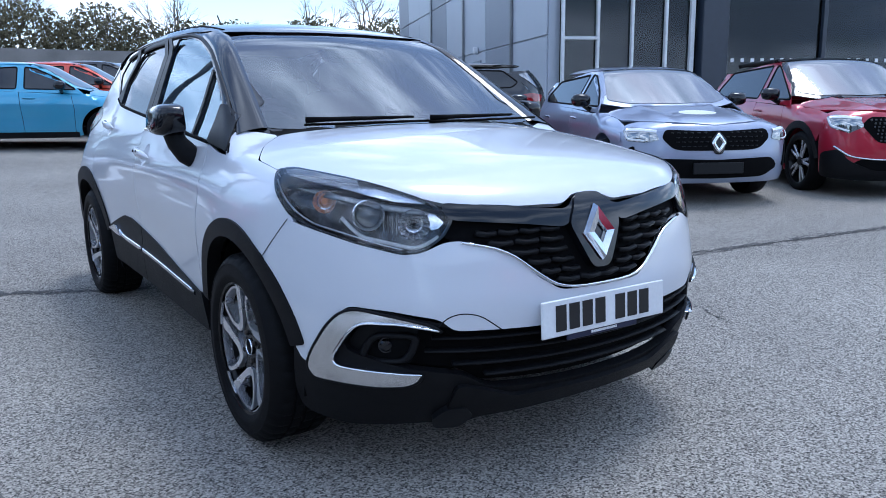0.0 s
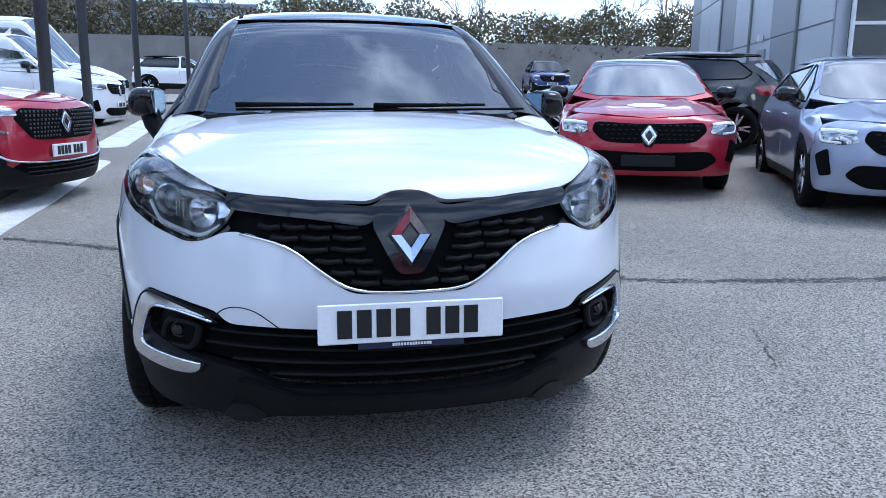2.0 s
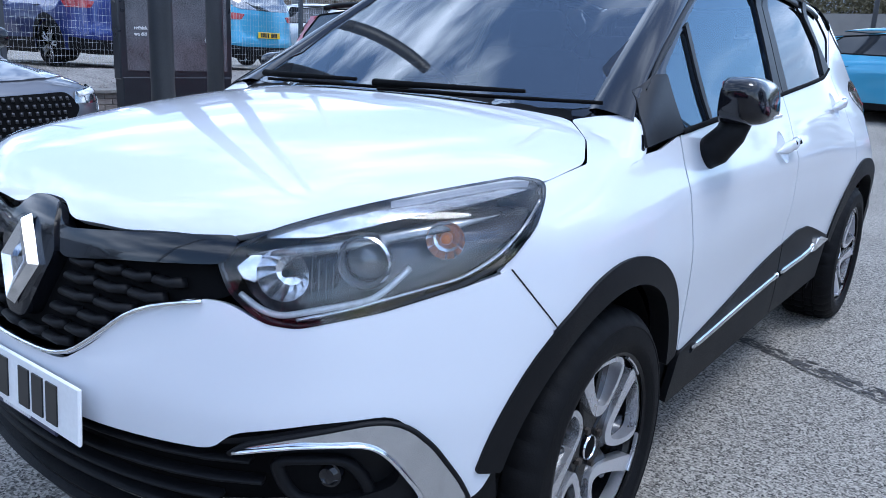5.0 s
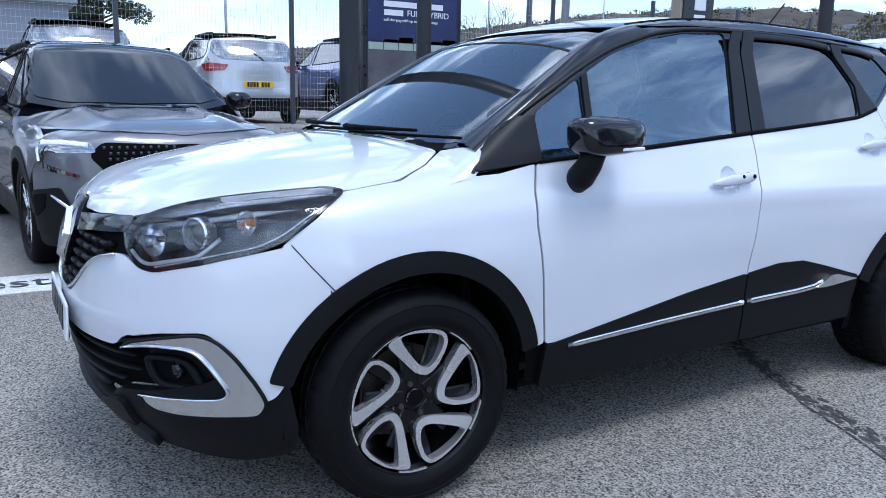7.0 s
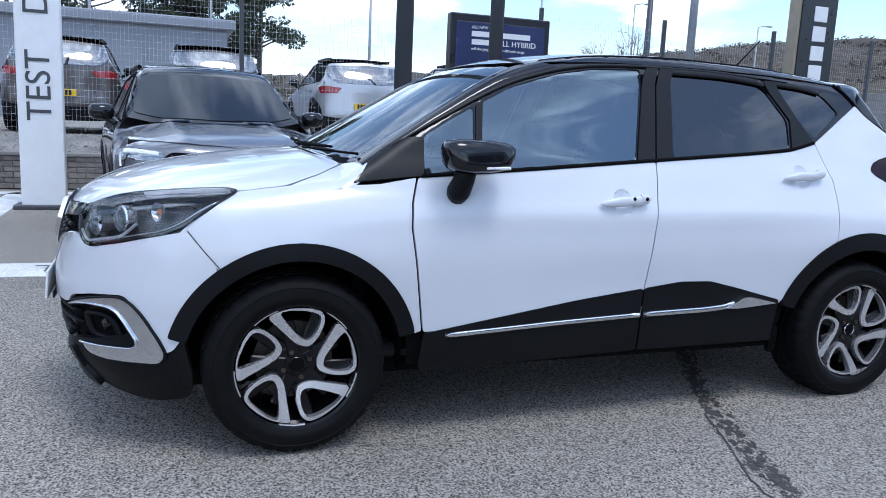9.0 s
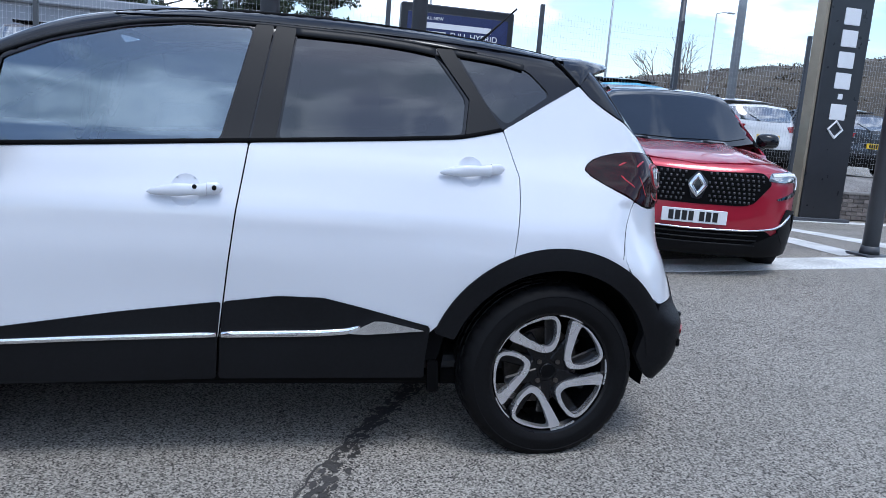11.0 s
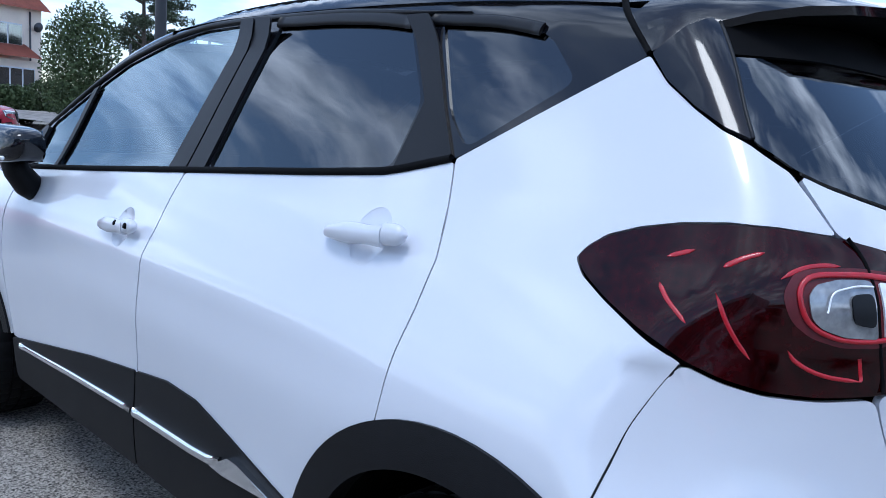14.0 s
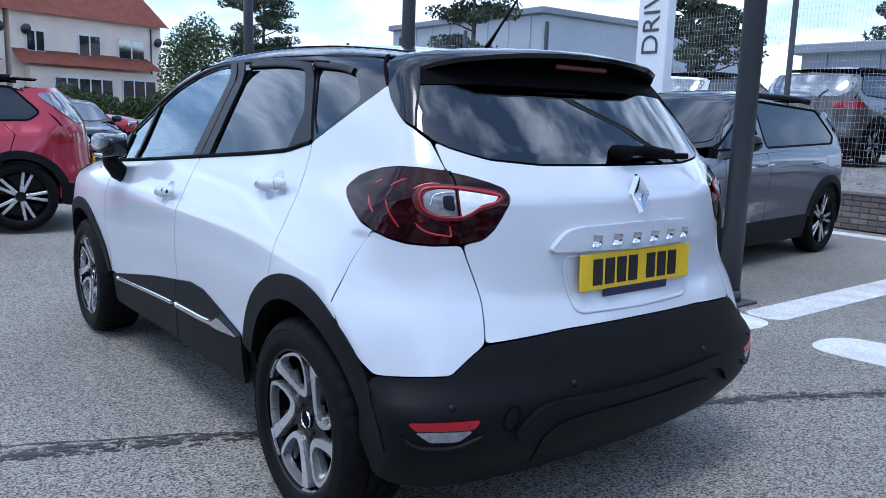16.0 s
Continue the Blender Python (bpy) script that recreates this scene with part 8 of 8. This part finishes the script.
def showroom():
    hall = thing("showroom", "grey-clad car showroom with a glazed corner", "building", pose(12.0, 12.9, rise(0, 12.9) - 0.05, 0, 0, -21.8), "", "")
    # local axes: +y runs along the clad wall, +x along the glazed front
    high = 9.0
    part("clad_wall", block((0.3, 24, high), (0.15, 12.2, high / 2)), PANEL, hall)
    bay = 0
    for y in np.arange(0.25, 24, 3.0):
        for z0, z1 in ((0.15, 2.35), (2.4, 4.6), (4.65, 6.8), (6.85, 8.95)):
            mat = PANEL if (bay // 4) % 3 != 1 or z0 > 6 else PANEL_DARK
            part("cladding_panel", block((0.05, 2.96, z1 - z0), (-0.024, y + 1.48, (z0 + z1) / 2), 0.01), mat, hall)
            bay += 1
    for y in (3.2, 9.2, 15.2):
        part("downpipe", tube([(-0.09, y, 0), (-0.09, y, high)], 0.05, 8), GALV, hall, "", True)
    door = part("side_door", block((0.06, 0.95, 2.1), (-0.07, 7.2, 1.05), 0.01), PANEL_DARK, hall, "grey side door")
    part("door_lamp", block((0.16, 0.2, 0.25), (-0.14, 7.2, 2.45), 0.03), FRAME, hall)
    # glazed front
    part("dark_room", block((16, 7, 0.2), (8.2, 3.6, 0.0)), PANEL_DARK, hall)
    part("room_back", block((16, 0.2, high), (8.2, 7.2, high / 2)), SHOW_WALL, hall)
    # unseen ceiling and side wall, added to keep sky light out
    part("unseen_ceiling", block((16.2, 7.0, 0.2), (8.3, 3.65, 7.15)), SHOW_WALL, hall)
    part("unseen_side_wall", block((0.2, 7.0, 7.1), (16.3, 3.65, 3.55)), SHOW_WALL, hall)
    for x, y, z in ((5.7, 2.2, 3.9), (7.1, 3.4, 4.1), (8.6, 2.4, 3.9), (10.4, 3.2, 4.0), (12.6, 2.4, 4.1)):
        lamp = part("pendant_lamp", lathe_up([(0.02, 0.10), (0.11, 0.02), (0.12, -0.02), (0.0, -0.02)], (x, y, z)), SPOT, hall, "lit round showroom lamp", True)
        part("lamp_cable", tube([(x, y, z + 0.1), (x, y, 7.05)], 0.006, 5), FRAME, lamp)
    part("parapet", block((17.2, 0.5, 1.8), (8.4, 0.1, high - 0.9)), PANEL, hall)
    for k, x in enumerate((0.3, 1.25, 2.2, 3.15, 3.9)):
        part("mullion", block((0.07 if k < 4 else 0.12, 0.12, 7.2), (x, -0.02, 3.6), 0.006), FRAME, hall)
    part("transom", block((0.88, 0.10, 0.08), (0.775, -0.01, 2.3), 0.006), FRAME, hall)
    for k in range(4):
        for z0, z1 in ((0.05, 2.26), (2.34, 7.2)) if k == 0 else ((0.05, 7.2),):
            part("pane", block((0.88, 0.02, z1 - z0), (0.775 + 0.95 * k, 0.04, (z0 + z1) / 2)), SHOW_GLASS, hall)
    part("corner_post", block((0.75, 0.5, 7.2), (4.45, -0.05, 3.6), 0.02), NAVY_FRAME, hall)
    for k in range(4):
        x = 4.85 + 3.0 * k
        part("pane", block((2.88, 0.02, 7.1), (x + 1.5, 0.02, 3.6)), SHOW_GLASS, hall)
        part("mullion", block((0.12, 0.16, 7.2), (x + 3.0, -0.02, 3.6), 0.006), NAVY_FRAME, hall)
        for j in range(9):
            part("safety_mark", block((0.10, 0.004, 0.10), (x + 0.3 + 0.3 * j, 0.006, 1.75)), BOARD_WHITE, hall)


showroom()


# houses and trees
def house(x, y, z, turn, wide=9.0):
    t = thing("terraced_house", "cream rendered house with a red tiled roof and white windows", "house", pose(x, y, z, 0, 0, turn), "houses across the street")
    part("wall", block((wide, 7.0, 5.3), (0, 3.5, 2.65)), RENDER_WALL, t)
    bm = bmesh.new()
    e, d0, d1 = 0.35, -0.4, 7.4
    a = [bm.verts.new(v) for v in ((-wide / 2 - e, d0, 5.2), (wide / 2 + e, d0, 5.2), (wide / 2 + e, 3.5, 8.0), (-wide / 2 - e, 3.5, 8.0), (-wide / 2 - e, d1, 5.2), (wide / 2 + e, d1, 5.2))]
    bm.faces.new((a[0], a[1], a[2], a[3]))
    bm.faces.new((a[3], a[2], a[5], a[4]))
    geo = bmesh.ops.solidify(bm, geom=bm.faces[:], thickness=0.15)
    bmesh.ops.recalc_face_normals(bm, faces=bm.faces)
    part("roof", bm, ROOF_TILE, t)
    for sx in (-1, 1):
        bm = bmesh.new()
        bm.faces.new([bm.verts.new(v) for v in ((sx * wide / 2, 0, 5.3), (sx * wide / 2, 7, 5.3), (sx * wide / 2, 3.5, 7.85))])
        part("gable", bm, RENDER_WALL, t)
    porch = bmesh.new()
    b = [porch.verts.new(v) for v in ((-wide / 2, -1.0, 2.55), (wide / 2 - 0.6, -1.0, 2.55), (wide / 2 - 1.0, 0, 3.3), (-wide / 2, 0, 3.3))]
    porch.faces.new(b)
    bmesh.ops.solidify(porch, geom=porch.faces[:], thickness=0.12)
    part("porch_roof", porch, ROOF_TILE, t)
    for wx, wz, ww, wh, wy in ((-wide * 0.36, 3.75, 1.0, 1.15, -0.05), (-wide * 0.02, 3.75, 1.3, 1.2, -0.05), (wide * 0.27, 3.75, 1.7, 1.2, -0.05), (-wide * 0.10, 1.2, 3.4, 1.5, -0.62), (wide * 0.28, 1.25, 2.2, 1.5, -0.62)):
        win = part("window", block((ww, 0.12, wh), (wx, wy, wz), 0.01), FRAME, t, "white framed window")
        n = max(2, int(ww / 0.6))
        for k in range(n):
            part("pane", block((ww / n - 0.10, 0.05, wh - 0.16), (wx - ww / 2 + ww / n * (k + 0.5), wy - 0.05, wz)), FAR_GLASS, win)
    part("bay_wall", block((wide * 0.85, 0.6, 0.7), (0, -0.3, 0.35)), RENDER_WALL, t)
    part("bay_front", block((wide * 0.85, 0.5, 2.2), (0, -0.3, 1.3)), RENDER_WALL, t)
    part("downpipe", tube([(wide * 0.42, -0.06, 0), (wide * 0.42, -0.06, 5.1)], 0.05, 8), POST, t, "", True)
    for q in (-0.42, 0.46):
        part("satellite_dish", tube([(wide * q, -0.25, 4.3), (wide * q, -0.15, 4.33)], [0.28, 0.05], 16), POST, t, "", True)


def leafy(center, size, count, leaf, rnd, vs, fs):
    for k in range(count):
        d = rnd.normal(size=3)
        d /= np.linalg.norm(d)
        p = np.array(center) + d * np.array(size) * rnd.uniform(0.35, 1.0) ** 0.6
        a, b = rnd.normal(size=3), rnd.normal(size=3)
        a /= np.linalg.norm(a)
        b -= a * b.dot(a)
        b /= np.linalg.norm(b)
        s = leaf * rnd.uniform(0.6, 1.4)
        n = len(vs)
        vs += [tuple(p - a * s), tuple(p + b * s * 0.5), tuple(p + a * s), tuple(p - b * s * 0.5)]
        fs.append((n, n + 1, n + 2, n + 3))


def pine(x, y, z, high, spread, seed):
    rnd = np.random.RandomState(seed)
    t = thing("pine_tree", "dark green Scots pine with an open crown", "tree", pose(x, y, z), "pines")
    lean = rnd.normal(0, 0.03, 2)
    trunk = tube([(lean[0] * h, lean[1] * h, h) for h in np.linspace(0, high, 7)], np.linspace(0.22, 0.05, 7), 8)
    vs, fs = [], []
    for k in range(26):
        h = high * rnd.uniform(0.35, 0.97)
        a, reach = rnd.rand() * 6.28, spread * (1.15 - h / high) * rnd.uniform(0.5, 1.1) + 0.4
        tip = (math.cos(a) * reach, math.sin(a) * reach, h + rnd.uniform(0.1, 0.6))
        tube([(lean[0] * h, lean[1] * h, h - 0.4), (tip[0] * 0.5, tip[1] * 0.5, h), tip], [0.06, 0.04, 0.015], 5, trunk)
        for j in range(3):
            f = 0.55 + 0.25 * j
            leafy((tip[0] * f, tip[1] * f, tip[2] * 1.0 + rnd.uniform(-0.2, 0.2)), (0.75, 0.75, 0.38), 150, 0.10, rnd, vs, fs)
    part("trunk", trunk, BARK, t, "", True)
    put("crown", vs, fs, NEEDLES, t, "dark pine needles", None, False)
    return t


def bare_tree_meshes(seed, high):
    rnd = np.random.RandomState(seed)
    trunk, vs, fs = bmesh.new(), [], []

    def twig(a, b, r0, r1):
        a, b = np.array(a), np.array(b)
        w = b - a
        w = w / (np.linalg.norm(w) + 1e-9)
        s = np.cross(w, (0.3, 0.5, 0.8))
        s /= np.linalg.norm(s) + 1e-9
        u = np.cross(w, s)
        n = len(vs)
        for q, r in ((a, r0), (b, r1)):
            for k in range(3):
                an = 2.094 * k
                vs.append(tuple(q + (s * math.cos(an) + u * math.sin(an)) * r))
        for k in range(3):
            j = (k + 1) % 3
            fs.append((n + k, n + j, n + 3 + j, n + 3 + k))

    def grow(p, d, length, r, level):
        q = p + d * length
        if level == 0:
            tube([tuple(p), tuple((p + q) / 2 + rnd.normal(0, 0.05, 3)), tuple(q)], [r, r * 0.85, r * 0.7], 7, trunk)
        else:
            twig(p, q, r, r * 0.6)
        if level >= 5:
            return
        for k in range(3 if level < 4 else 2):
            nd = d + rnd.normal(0, 0.42, 3) + (0, 0, 0.12)
            nd /= np.linalg.norm(nd)
            grow(p + d * length * rnd.uniform(0.6, 1.0), nd, length * rnd.uniform(0.55, 0.8), r * 0.55, level + 1)
    grow(np.zeros(3), np.array((0, 0, 1.0)), high * 0.32, high * 0.018, 0)
    m1 = bm_mesh("trunk", trunk, True)
    m1.materials.append(BARK)
    m2 = bpy.data.meshes.new("crown")
    m2.from_pydata(vs, [], fs)
    m2.materials.append(TWIG)
    return m1, m2


BARE = [bare_tree_meshes(s, h) for s, h in ((1, 9.0), (5, 8.0), (9, 10.0))]


def bare_tree(x, y, z, k, scale, turn):
    t = thing("bare_tree", "leafless winter tree with fine twigs", "tree", pose(x, y, z, 0, 0, turn) @ Matrix.Scale(scale, 4), "bare trees")
    for nm, me in zip(("trunk", "crown"), BARE[k % 3]):
        o = new(nm, me)
        o.parent = t


def hedge(name, label, x0, y0, x1, y1, z, high, depth, mat, seed, leaf=0.10, dense=160):
    rnd = np.random.RandomState(seed)
    vs, fs = [], []
    L = math.hypot(x1 - x0, y1 - y0)
    for k in range(max(2, int(L / (high * 0.5)))):
        f = (k + rnd.rand() * 0.6) / max(1, int(L / (high * 0.5)))
        leafy((x0 + (x1 - x0) * f, y0 + (y1 - y0) * f, z + high * rnd.uniform(0.35, 0.6)), (depth, depth, high * 0.5), dense, leaf, rnd, vs, fs)
    tagged(put(name, vs, fs, mat, None, "", None, False), label, "hedge", "", "stuff")


for k, (x, y) in enumerate(((-9.8, -43.5), (-0.9, -40.8))):
    house(x, y, 0.9, 197)
hedge("hedge", "clipped green hedge before the houses", 8, -34, -22, -41, 0.2, 2.0, 0.9, LEAVES, 11, 0.085, 2600)
hedge("scrub", "brown winter scrub along the far wall", -40, 60, 40, 58, 2.6, 5.5, 3.0, SCRUB, 12, 0.15, 2600)
for k in range(26):
    bare_tree(-42 + 3.3 * k + (k * 7 % 5) * 0.4, 62 + (k * 5 % 7), 1.6, k, 0.9 + 0.13 * (k * 3 % 5), k * 47)
for k, (x, y, h) in enumerate(((-22.5, -50, 13), (-26.7, -30, 9.5), (-31, -18.5, 9), (-42, -4, 10), (-44, 0, 10.5), (-41, 4.5, 8.5), (-46, -8, 9.5), (-43, 1.8, 9), (-37, -11, 8), (-24.5, -53, 12))):
    pine(x, y, 0.5, h, 3.2, 20 + k)
hedge("shrub", "round evergreen shrub by the house", -10.6, -31.5, -11.4, -31.7, 0.5, 5.2, 1.3, LEAVES, 13, 0.08, 5000)
for k, (x, y) in enumerate(((-24, 17), (-25.5, 21), (-36, -24), (-20, 14.5))):
    bare_tree(x, y, 0.4, k, 0.6, 60 * k)
# concrete wall at the end of the yard
tagged(part("wall_far", block((110, 0.4, 4.0), (0, 56, 2.9)), CONCRETE), "long weathered concrete wall at the yard's end", "wall", "", "structure")
# warehouses
def shed(name, x, y, z, sx, sy, h, mat):
    t = thing(name, "low grey industrial shed", "building", pose(x, y, z), "sheds")
    part("wall", block((sx, sy, h), (0, 0, h / 2)), mat, t)
    part("roof", block((sx + 0.6, sy + 0.6, 0.4), (0, 0, h + 0.2), 0.05), PANEL_DARK, t)
    for k in range(int(sy / 2)):
        part("cladding_rib", block((0.06, 0.08, h), (sx / 2 + 0.03, -sy / 2 + 2 * k + 1, h / 2)), mat, t)


shed("industrial_shed", -44, -38, 0, 24, 16, 7.6, PANEL)
shed("industrial_shed", -34, -5, 0, 10, 14, 4.2, PANEL_DARK)
shed("industrial_shed", -22, 75, 1, 40, 14, 7.0, PANEL)


def hillside():
    rnd = np.random.RandomState(8)
    vs, fs = [], []
    cols, rows = 60, 10
    for i in range(cols + 1):
        a = radians(-95 + 75 * i / cols)
        crest = 34 * (0.35 + 0.65 * math.exp(-((i / cols - 0.72) / 0.33) ** 2)) + rnd.rand() * 1.6
        for j in range(rows + 1):
            d = 190 + 16 * j
            f = math.sin(min(1.0, j / (rows - 2)) * math.pi / 2)
            vs.append((math.sin(a) * d, math.cos(a) * d, -0.5 + crest * f + rnd.rand() * 1.2))
    n = rows + 1
    fs = [(i * n + j, (i + 1) * n + j, (i + 1) * n + j + 1, i * n + j + 1) for i in range(cols) for j in range(rows)]
    tagged(put("backdrop_hill", vs, fs, HILL, None, "", None, True), "brown wooded hillside in the distance", "hill", "", "structure")


hillside()


def hill_woods():
    rnd = np.random.RandomState(31)
    vs, fs = [], []
    for k in range(700):
        i = rnd.uniform(0, 1)
        a = radians(-95 + 75 * i)
        crest = 34 * (0.35 + 0.65 * math.exp(-((i - 0.72) / 0.33) ** 2))
        j = rnd.uniform(0.2, 8.4)
        d = 190 + 16 * j
        h = -0.5 + crest * math.sin(min(1.0, j / 8) * math.pi / 2)
        leafy((math.sin(a) * d, math.cos(a) * d, h + 0.5), (2.8, 2.8, 1.9), 60, 0.4, rnd, vs, fs)
    tagged(put("hill_woods", vs, fs, WOODS, None, "", None, False), "bare brown woods scattered over the far hill", "woods", "", "stuff")


hill_woods()
